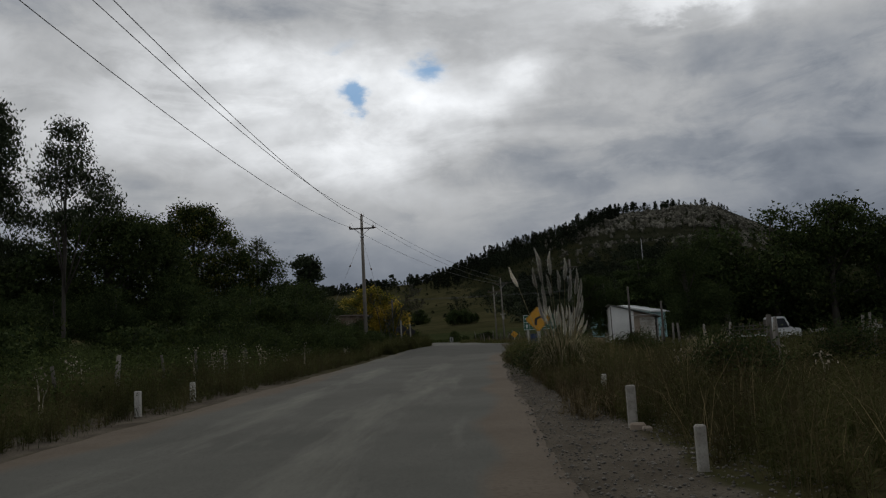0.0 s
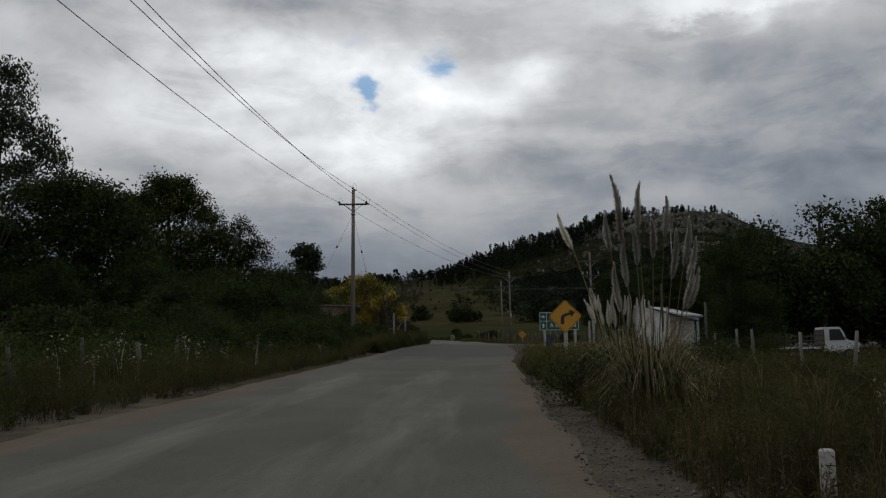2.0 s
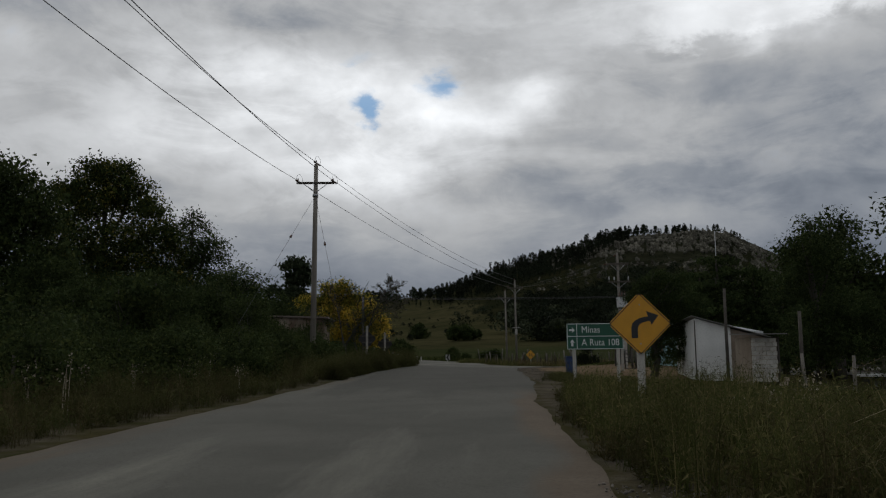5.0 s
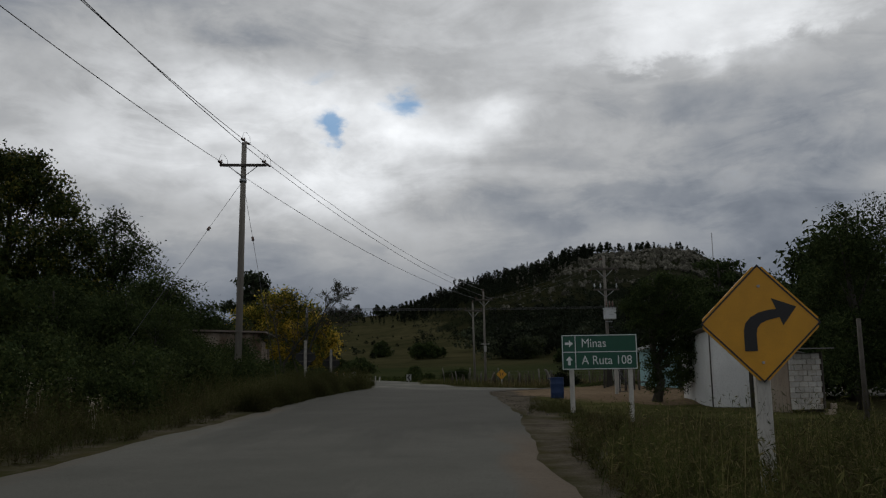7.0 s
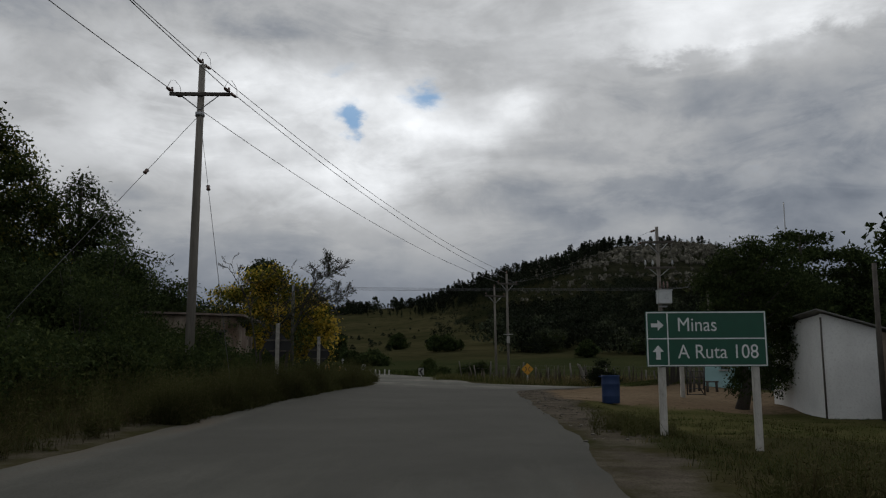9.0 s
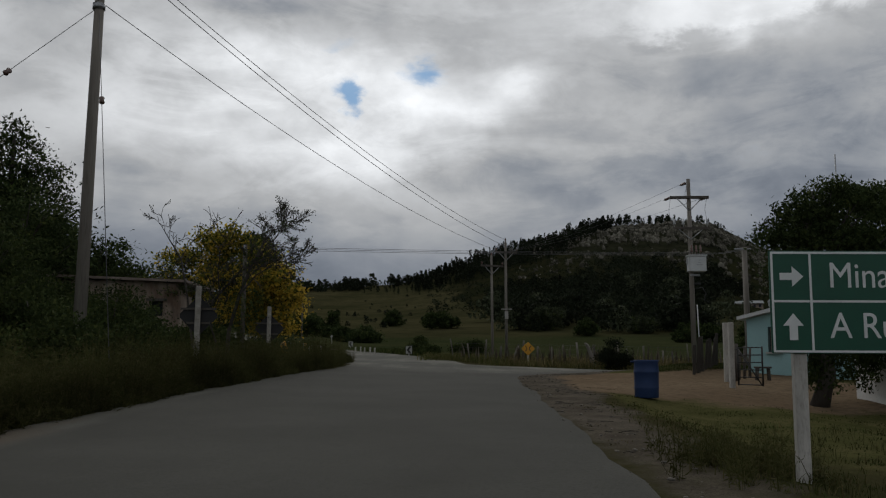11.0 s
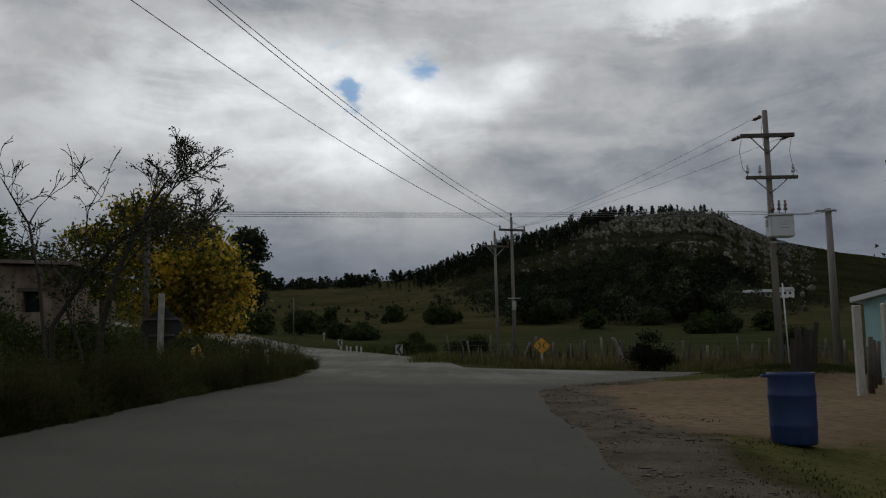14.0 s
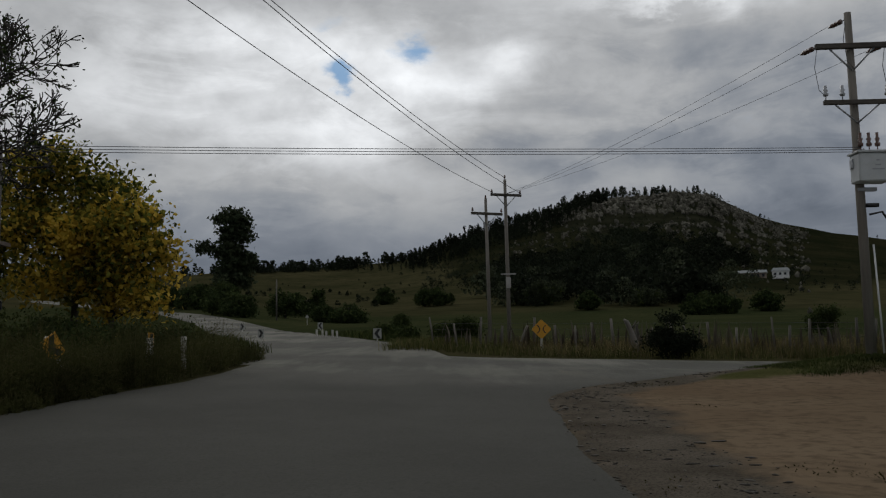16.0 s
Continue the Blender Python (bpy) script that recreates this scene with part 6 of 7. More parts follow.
# ---- small house ----
def wall_panel(bm, y0, y1, z0, top0, top1, x0, x1, holes):
    """A wall along y with a sloping top, built round its rectangular openings (y0, y1, z0, z1)."""
    cuts = sorted({y0, y1, *[h[0] for h in holes], *[h[1] for h in holes]})
    for a, b in zip(cuts, cuts[1:]):
        ta, tb = [top0 + (top1 - top0) * (q - y0) / (y1 - y0) for q in (a, b)]
        spans, low = [], z0
        for h in sorted(holes, key=lambda q: q[2]):
            if h[0] <= a + 1e-6 and h[1] >= b - 1e-6:
                if h[2] > low:
                    spans.append((low, h[2], h[2]))
                low = h[3]
        spans.append((low, ta, tb))
        for lo, ha, hb in spans:
            vs = [bm.verts.new(p) for p in ((x0, a, lo), (x1, a, lo), (x1, b, lo), (x0, b, lo), (x0, a, ha), (x1, a, ha), (x1, b, hb), (x0, b, hb))]
            for q in ((0, 1, 2, 3), (4, 7, 6, 5), (0, 4, 5, 1), (1, 5, 6, 2), (2, 6, 7, 3), (3, 7, 4, 0)):
                bm.faces.new([vs[i] for i in q])
    bmesh.ops.remove_doubles(bm, verts=bm.verts[:], dist=0.0005)
    bmesh.ops.recalc_face_normals(bm, faces=bm.faces[:])
    return bm


hx, hy, hz = 9.9, 84.0, 1.85
house = thing("small_house", hx, hy, hz, "small aqua-painted house with low pitched roof", "house", "", -38)
EAVE, RIDGE, RIDGE_X, WIDE, DEEP = 2.2, 2.9, 3.1, 6.2, 3.2


def gable_wall(bm, y0, y1, holes):
    """The gable wall, built round its openings (x0, x1, z0, z1)."""
    cuts = sorted({0.0, RIDGE_X, WIDE, *[q for h in holes for q in h[:2]]})
    for a, b in zip(cuts, cuts[1:]):
        ta, tb = [EAVE + (RIDGE - EAVE) * (1 - abs(q - RIDGE_X) / RIDGE_X) for q in (a, b)]
        low = -0.6
        for h in holes:
            if h[0] <= a + 1e-6 and h[1] >= b - 1e-6:
                if h[2] > low:
                    prism(bm, [(a, low), (b, low), (b, h[2]), (a, h[2])], y0, y1)
                low = h[3]
        prism(bm, [(a, low), (b, low), (b, tb), (a, ta)], y0, y1)
    bmesh.ops.remove_doubles(bm, verts=bm.verts[:], dist=0.0005)
    return bm


part("wall", gable_wall(bmesh.new(), 0, 0.2, [(0.76, 1.22, 1.0, 1.91), (2.2, 3.05, -0.05, 1.95)]), AQUA, house)
part("wall", gable_wall(bmesh.new(), DEEP - 0.2, DEEP, []), AQUA, house)
part("wall", boxes((0.1, DEEP / 2, 0.78, 0.2, DEEP - 0.4, 2.76)), AQUA, house)
part("wall", boxes((WIDE - 0.1, DEEP / 2, 0.78, 0.2, DEEP - 0.4, 2.76)), AQUA, house)
part("floor_slab", boxes((WIDE / 2, DEEP / 2, -0.19, WIDE - 0.4, DEEP - 0.4, 0.3), (2.4, -0.6, -0.22, 5.6, 1.2, 0.24)), BLOCK_GREY, house, "bare concrete floor and doorstep")
over = 0.25
for s in (-1, 1):
    x_end = RIDGE_X + s * (RIDGE_X + over)
    z_end = EAVE - (RIDGE - EAVE) * over / RIDGE_X
    part("roof", prisms(-0.3, DEEP + 0.3, [(RIDGE_X, RIDGE + 0.02), (x_end, z_end + 0.02), (x_end, z_end + 0.15), (RIDGE_X, RIDGE + 0.15)]), ROOF_WHITE, house, "pale low-pitched roof slab")
win = part("window", boxes((0.99, 0.11, 1.455, 0.46, 0.02, 0.91)), GLASS_DARK, house, "small dark window with a pale curtain")
part("window_frame", boxes((0.79, 0.05, 1.455, 0.05, 0.06, 0.91), (1.19, 0.05, 1.455, 0.05, 0.06, 0.91), (0.99, 0.05, 1.885, 0.35, 0.06, 0.05), (0.99, 0.05, 1.025, 0.35, 0.06, 0.05)), DOOR_GREEN, win)
part("window_sill", boxes((0.99, -0.03, 0.97, 0.58, 0.16, 0.05)), BLOCK_GREY, win)
part("curtain", boxes((0.89, 0.085, 1.455, 0.1, 0.02, 0.8), (1.07, 0.088, 1.455, 0.1, 0.02, 0.8)), STUCCO, win, "grey drawn curtain")
door = part("door", boxes((2.625, 0.12, 0.95, 0.85, 0.05, 1.98), (2.625, 0.09, 1.4, 0.6, 0.03, 0.7), (2.625, 0.09, 0.5, 0.6, 0.03, 0.6)), DARK_WOOD, house, "dark panelled wooden door")
part("door_frame", boxes((2.23, 0.04, 0.95, 0.07, 0.12, 1.98), (3.02, 0.04, 0.95, 0.07, 0.12, 1.98), (2.625, 0.04, 1.915, 0.72, 0.12, 0.07)), DOOR_GREEN, door)
part("door_handle", tubes(([(2.9, 0.07, 0.95), (2.9, 0.02, 0.95), (2.8, 0.02, 0.95)], 0.012), seg=6), STEEL, door)
part("meter_box", boxes((1.73, -0.06, 1.5, 0.2, 0.12, 0.3), bevel=0.012), DOOR_GREEN, house, "small dark wall-mounted meter box")

gate = thing("metal_gate", 7.42, 77.05, gz(7.42, 77.05) + 0.06, "black tubular metal gate standing open", "gate", "", -58)
gl = 0.86
for gx_ in (0, gl):
    part("stile", tubes(([(gx_, 0, 0.05), (gx_, 0, 1.16)], 0.026), seg=8), BLACK, gate)
for k in range(6):
    part("rail", tubes(([(0, 0, 0.08 + 0.21 * k), (gl, 0, 0.08 + 0.21 * k)], 0.018), seg=6), BLACK, gate)
part("brace", tubes(([(0.02, -0.03, 1.12), (gl - 0.02, -0.03, 0.09)], 0.018), seg=6), BLACK, gate)
part("hinge", tubes(([(-0.1, 0.02, 1.08), (0.0, 0.0, 1.08)], 0.02), seg=6), BLACK, gate)
for x, y, h in ((7.92, 79.9, 1.9), (7.3, 77.25, 1.9)):
    ob = thing("gate_post", x, y, gz(x, y), "whitewashed wooden gate post", "post", "gate posts")
    part("post", boxes((0, 0, h * 0.5 - 0.1, 0.15, 0.15, h + 0.2), bevel=0.02), WHITE_POST, ob)
post("fence_stake", 8.35, 80.4, 1.2, 0.13, DARK_WOOD, "dark stake beside the white gate post", "yard paling", 0.05)
for k in range(3):
    post("fence_stake", 8.75 + 0.35 * k, 81.4 + 0.5 * k, 1.0 + 0.1 * (k % 2), 0.1, DARK_WOOD, "dark stake beside the house corner", "yard paling", 0.04)
bench = thing("log_stool", 9.3, 80.6, gz(9.3, 80.6), "low rough wooden stool under the tree", "stool")
part("seat", boxes((0, 0, 0.42, 0.5, 0.3, 0.06), bevel=0.01), DARK_WOOD, bench)
for a, b in ((-0.2, -0.1), (0.2, -0.1), (-0.2, 0.1), (0.2, 0.1)):
    part("leg", tubes(([(a, b, 0), (a * 0.9, b * 0.9, 0.4)], 0.03), seg=6), DARK_WOOD, bench)

# ---- white shed and its annex ----
shz = SLOPE * 70.8 - 0.5
sh = thing("white_shed", 10.05, 70.8, shz, "whitewashed shed with low sloping roof", "shed")
part("wall", wall_panel(bmesh.new(), 0.18, 4.6, -0.2, 3.2, 3.02, 0, 0.18, []), WHITEWASH, sh)
part("wall", prisms(0.0, 0.18, [(0, -0.2), (1.75, -0.2), (1.75, 2.72), (0, 3.22)]), WHITEWASH, sh)
part("wall", boxes((1.9, 4.51, 1.0, 3.4, 0.18, 2.4)), WHITEWASH, sh)
part("wall", boxes((3.6, 2.3, 0.9, 0.18, 4.2, 2.2)), WHITEWASH, sh)
part("wall", prisms(0.06, 0.17, [(1.757, -0.2), (3.5, -0.2), (3.5, 2.2), (1.757, 2.68)]), STUCCO, sh, "stained bare stucco wall")
bm = bmesh.new()
corners = [(-0.22, -0.2), (3.9, -0.2), (3.9, 4.85), (-0.22, 4.85)]
rv = [bm.verts.new((a, b, 3.25 - 0.285 * a - 0.04 * b + d)) for d in (0, 0.035) for a, b in corners]
for q in ((3, 2, 1, 0), (4, 5, 6, 7), (0, 1, 5, 4), (1, 2, 6, 5), (2, 3, 7, 6), (3, 0, 4, 7)):
    bm.faces.new([rv[i] for i in q])
part("roof", bm, ROOF_SHEET, sh, "thin zinc sheet roof")
part("downpipe", tubes(([(-0.04, -0.03, 0.0), (-0.045, -0.03, 1.6), (-0.04, -0.03, 3.1)], 0.03), seg=7), DARK_WOOD, sh, "dark rusted pipe on the corner")
anz = SLOPE * 66.3 - 0.55
an = thing("lean_to", 11.43, 66.1, anz, "lean-to with cracked whitewashed block wall", "shed")
blk = np.random.default_rng(88)
for k in range(10):
    for q in range(4):
        a, b = max(0.31 * q - 0.155 * (k % 2), 0.0), min(0.31 * (q + 1) - 0.155 * (k % 2), 1.13 - 0.14 * (k < 3) * blk.random())
        if b - a > 0.06:
            part("block", boxes(((a + b) / 2, blk.normal() * 0.008, 0.31 + 0.198 * k, b - a - 0.014, 0.14, 0.184), bevel=0.008), BLOCK_WASH, an)
part("mortar", boxes((0.56, 0.02, 1.2, 1.1, 0.09, 1.96)), STUCCO, an)
part("rubble", boxes((1.3, -0.2, 0.1, 0.3, 0.2, 0.22), (1.1, -0.45, 0.05, 0.24, 0.2, 0.16), (1.45, -0.1, 0.32, 0.2, 0.16, 0.2), bevel=0.02), STUCCO, an, "broken blocks fallen beside the wall")
part("wall", boxes((0.04, 1.4, 1.1, 0.06, 2.5, 2.3)), STUCCO, an)
part("wall", boxes((1.26, 1.4, 1.1, 0.06, 2.5, 2.3)), DARK_WOOD, an)
part("roof", boxes((0.62, 1.2, 2.37, 1.7, 3.2, 0.04), m=Matrix.Rotation(radians(2), 4, "X")), ROOF_SHEET, an, "flat zinc sheet roof")
for x, y, h in ((11.38, 70.0, 4.6), (12.4, 62.5, 3.2)):
    post("yard_pole", x, y, h, 0.16, DARK_WOOD, "dark rough pole beside the shed", "yard poles")
ant = thing("antenna_mast", 16.7, 91.7, gz(16.7, 91.7), "thin radio antenna mast above the trees", "antenna")
part("mast", tubes(([(0, 0, -0.3), (0, 0, 6.0)], 0.045), ([(0, 0, 6.0), (0, 0, 10.4)], 0.03), seg=6), STEEL, ant)
part("collar", tubes(([(0, 0, 7.3), (0, 0, 7.7)], 0.08), seg=8), STEEL, ant)

# ---- truck ----
tz = gz(23.6, 76.6) + 0.1
truck = thing("flatbed_truck", 23.6, 76.6, tz, "white flatbed truck with slatted stake sides", "truck")
cab = bmesh.new()
prism(cab, [(1.15, 0.55), (2.9, 0.55), (2.95, 1.1), (2.85, 1.3), (2.12, 1.42), (1.66, 2.32), (1.58, 2.37), (0.45, 2.37), (0.4, 2.27), (0.4, 0.55)], -0.9, 0.9)
bmesh.ops.bevel(cab, geom=cab.edges[:], offset=0.05, segments=2, affect="EDGES")
cab_ob = part("cab", cab, TRUCK_WHITE, truck)
part("side_window", prisms(-0.94, -0.905, [(0.8, 1.42), (1.92, 1.42), (1.56, 2.2), (0.8, 2.2)]), GLASS_DARK, cab_ob)
part("windscreen", prisms(-0.75, 0.75, [(2.1, 1.5), (2.125, 1.5), (1.735, 2.26), (1.71, 2.26)]), GLASS_DARK, cab_ob)
part("mirror", boxes((1.95, -1.02, 1.62, 0.06, 0.16, 0.26), bevel=0.01), BLACK, cab_ob)
part("grille", boxes((2.955, 0, 0.98, 0.03, 0.9, 0.22)), BLACK, cab_ob)
part("bumper", boxes((2.95, 0, 0.6, 0.12, 1.8, 0.22), bevel=0.02), BLACK, cab_ob)
for s in (-0.65, 0.65):
    part("headlight", boxes((2.96, s, 0.98, 0.05, 0.3, 0.18), bevel=0.02), SIGN_WHITE, cab_ob)
part("chassis", boxes((-0.6, 0, 0.62, 4.6, 0.8, 0.16)), BLACK, truck)
part("bed", boxes((-1.35, 0, 0.88, 3.6, 2.0, 0.14), bevel=0.01), TRUCK_WHITE, truck)
for s in (-1, 1):
    for k in range(3):
        part("side_rail", boxes((-1.35, s * 0.98, 1.1 + 0.32 * k, 3.6, 0.04, 0.08)), DARK_WOOD, truck)
    for k in range(5):
        part("stake", boxes((-3.1 + 0.87 * k, s * 0.95, 1.45, 0.06, 0.05, 1.1)), DARK_WOOD, truck)
part("headboard", boxes((0.4, 0, 1.55, 0.05, 1.9, 1.3)), DARK_WOOD, truck)
for wx in (2.15, -1.9):
    for s in (-0.85, 0.85):
        wh = part("wheel", tubes(([(wx, s - 0.13, 0.4), (wx, s - 0.11, 0.4), (wx, s + 0.11, 0.4), (wx, s + 0.13, 0.4)], [0.36, 0.4, 0.4, 0.36]), seg=20), TYRE, truck)
        part("rim", tubes(([(wx, s - 0.14, 0.4), (wx, s + 0.14, 0.4)], 0.2), seg=14), STEEL, wh)

# ---- ruined house ----
ru = thing("ruined_house", -14.0, 85.9, gz(-14.0, 85.9), "abandoned flat-roofed house with crumbling plaster", "ruin", "", 4)
bm = bmesh.new()
for x0_, x1_, z1_, z2_ in ((-4.0, 1.0, -0.3, 3.0), (1.0, 1.5, -0.3, 1.6), (1.0, 1.5, 2.2, 2.95), (1.5, 2.0, -0.3, 2.92), (2.0, 2.2, -0.3, 2.7)):
    box(bm, (x0_ + x1_) / 2, 0, (z1_ + z2_) / 2, x1_ - x0_, 0.35, z2_ - z1_)
part("wall", bm, RUIN_WALL, ru)
bm = bmesh.new()
for k in range(5):
    box(bm, 1.95, 0.6 + 0.9 * k, (2.6 - 0.12 * k * k) / 2, 0.35, 0.9, 2.6 - 0.12 * k * k)
part("wall", bm, RUIN_WALL, ru)
part("wall", boxes((-1.0, 4.6, 1.1, 6.0, 0.35, 2.2), (-4.0, 2.3, 1.35, 0.35, 4.3, 2.7)), RUIN_WALL, ru)
part("lintel", boxes((1.25, -0.02, 2.24, 0.8, 0.4, 0.1)), DARK_WOOD, ru)
# the gloom behind the empty window hole is a near-black sheet filling it
part("window", boxes((1.25, 0.12, 1.9, 0.5, 0.03, 0.6)), GLASS_DARK, ru, "dark sheet standing for the shade inside the empty window opening")
part("roof", boxes((-0.9, 2.1, 3.06, 6.5, 5.0, 0.1), m=Matrix.Rotation(radians(2.0), 4, "Y")), OLD_SHEET, ru, "sagging rusty roof sheets")
farm = thing("far_farmhouse", 172, 569, gz(172, 569), "low white farmhouse far across the meadow", "house", "", -18)
part("wall", boxes((-6.5, 0, 1.3, 15, 6, 3.6)), STUCCO, farm)
part("wall", boxes((8.5, 1.5, 1.6, 9, 6, 4.2)), WHITEWASH, farm)
part("roof", prisms(-4.4, 3.6, [(-15.0, 3.0), (1.6, 3.0), (1.0, 4.5), (-14.2, 4.5)]), SIGN_WHITE, farm, "pale sheet roof over a verandah")
part("roof", prisms(-2.2, 5.0, [(3.4, 3.7), (13.6, 3.7), (12.4, 5.4), (4.6, 5.4)]), ROOF_WHITE, farm)
for k in range(5):
    part("window", boxes((-12.4 + 2.9 * k, -3.02, 1.5, 1.3, 0.08, 1.7)), GLASS_DARK, farm)
for k in range(3):
    part("window", boxes((5.6 + 2.6 * k, -1.53, 2.1, 1.2, 0.08, 1.3)), GLASS_DARK, farm)

# ---- pampas grass ----
def pampas(x, y, seed, plumes, leaf_n, leaf_h, plume_len, label):
    rng = np.random.default_rng(seed)
    ob = thing("pampas_grass", x, y, gz(x, y), label, "grass clump", "pampas grass")
    n, seg = leaf_n, 7
    a = rng.uniform(0, 2 * np.pi, n)
    out = rng.uniform(0.1, 1.0, n) ** 1.3 * leaf_h * 0.95
    top = rng.uniform(0.55, 1.25, n) * leaf_h
    droop = rng.uniform(0.0, 0.8, n)
    br = 0.42 * np.sqrt(rng.random(n))
    s = np.linspace(0, 1, seg)[None]
    reach = br[:, None] + out[:, None] * s ** 1.8
    hz_ = top[:, None] * (1.75 * s - (0.75 + droop[:, None]) * s ** 2.6)
    hz_ = np.maximum(hz_, 0.03)
    P = np.stack([np.cos(a)[:, None] * reach, np.sin(a)[:, None] * reach, hz_], -1)
    side = np.stack([-np.sin(a), np.cos(a), 0 * a], -1)[:, None] * (0.009 * (1 - 0.85 * s))[..., None]
    V = np.stack([P - side, P + side], 2).reshape(-1, 3)
    k = (np.arange(n) * seg * 2)[:, None, None] + (np.arange(seg - 1) * 2)[None, :, None]
    F = (k + np.array([0, 1, 3, 2])).reshape(-1, 4)
    half = int(n * 0.55) * (seg - 1)
    cut = int(n * 0.55) * seg * 2
    part_np("green_leaves", V[:cut], F[:half], WEED_GREEN, ob)
    part_np("dry_leaves", V[cut:], F[half:] - cut, DRY_CANE, ob)
    for dx, dy, h, bend_x in plumes:
        base_ = Vector((dx * 0.25, dy * 0.25, 0))
        tip = Vector((dx, dy, h))
        L = plume_len * rng.uniform(0.85, 1.15)
        d = (tip - base_ + Vector((bend_x, 0, 0))).normalized()
        neck = tip - d * L
        part("stalk", tubes(([base_, base_.lerp(neck, 0.5) + Vector((-bend_x * 0.1, 0, 0)), neck, tip - d * L * 0.3], [0.009, 0.008, 0.006, 0.004]), seg=5), DRY_CANE, ob)
        m = 620
        t_ = rng.random(m)
        ang = rng.uniform(0, 2 * np.pi, m)
        s1 = np.array(d.cross(Vector((0.2, 1, 0.1))).normalized())
        s2 = np.cross(np.array(d), s1)
        # a spindle, fullest low down, whose fine tip nods over
        rad = 0.1 * plume_len * np.sin(np.pi * np.clip(t_, 0.015, 1) ** 0.6) ** 0.9 * rng.uniform(0.35, 1.1, m) + 0.004
        nod = s1 * math.copysign(0.1 * L, bend_x) + np.array((0, 0, -0.03 * L))
        c = np.array(neck) + np.array(d) * (t_ * L * 0.94)[:, None] + nod * (t_ ** 3)[:, None]
        o = np.cos(ang)[:, None] * s1 + np.sin(ang)[:, None] * s2
        tipv = c + o * rad[:, None] + np.array(d) * ((0.05 + 0.09 * rng.random(m)) * L)[:, None]
        w_ = np.cross(o, np.array(d)) * 0.006
        V2 = np.stack([c - w_ * 0.6, c + w_ * 0.6, (c + tipv) / 2 + o * 0.008 + w_, tipv, (c + tipv) / 2 + o * 0.008 - w_], 1).reshape(-1, 3)
        kk = (np.arange(m) * 5)[:, None]
        part_np("plume", V2, kk + np.array([0, 1, 2, 3, 4]), PLUME, ob)
    return ob


plr = np.random.default_rng(9)
tall_plumes = [(-1.3, -0.24, 2.94, -0.5), (-0.57, -1.2, 3.32, 0.1), (-0.57, -1.09, 3.05, -0.05), (-0.74, -0.98, 2.84, -0.12), (-0.32, -1.2, 3.21, -0.04), (0.15, -1.09, 3.03, 0.3), (-0.04, -0.98, 2.76, 0.14), (-0.33, -1.2, 2.64, 0.12), (-0.54, -1.09, 2.47, -0.09), (-0.66, -0.98, 2.17, -0.06), (0.24, -1.2, 2.57, 0.23), (0.44, -1.09, 2.73, 0.22), (0.53, -0.98, 2.47, 0.29), (0.43, -1.2, 2.08, 0.26), (0.52, -1.09, 2.06, 0.31)]
tall_plumes += [(plr.uniform(-0.5, 0.4), plr.uniform(-0.4, 0.5), plr.uniform(1.3, 1.8), plr.normal() * 0.1) for _ in range(2)]
pampas(1.95, 22.9, 201, tall_plumes, 1300, 1.2, 0.62, "tall pampas grass with pale feathery plumes")
low_plumes = [(-0.75 + 1.6 * k / 23 + plr.normal() * 0.05, plr.uniform(-0.5, 0.5), plr.uniform(1.75, 2.27) - 0.25 * (k > 18), plr.normal() * 0.08 + 0.16 * (k / 23 - 0.3)) for k in range(24)]
pampas(2.7, 30.6, 202, low_plumes, 700, 1.25, 0.5, "pampas grass clump crowded with pale plumes")
pampas(5.2, 21.0, 203, [], 420, 1.0, 0.6, "leafy pampas clump without plumes")

# ---- wild growth ----
vr = np.random.default_rng(303)


def scatter(n, x0, x1, y0, y1, keep):
    x, y = vr.uniform(x0, x1, n), vr.uniform(y0, y1, n)
    k = keep(x, y)
    return x[k], y[k]


def tuft(x, y, h, w, bend_, jitter, per):
    """Blades gathered in tufts."""
    x, y = np.repeat(x, per) + vr.normal(size=len(x) * per) * jitter, np.repeat(y, per) + vr.normal(size=len(y) * per) * jitter
    return blades(vr, x, y, ground_z(x, y) - 0.02, h, w, bend_)


def bushlets(x, y, h, per, leaf, spread):
    """Low leafy weeds."""
    n = len(x)
    hh = np.repeat(h * vr.uniform(0.4, 1.2, n), per)
    px_, py_ = np.repeat(x, per), np.repeat(y, per)
    q = vr.random(n * per) ** 0.7
    pts = np.stack([px_ + vr.normal(size=n * per) * spread * (0.4 + 0.6 * q), py_ + vr.normal(size=n * per) * spread * (0.4 + 0.6 * q), ground_z(px_, py_) + hh * q], 1)
    return leaves(vr, pts, leaf * 1.15, 0.5, 0.0, True)


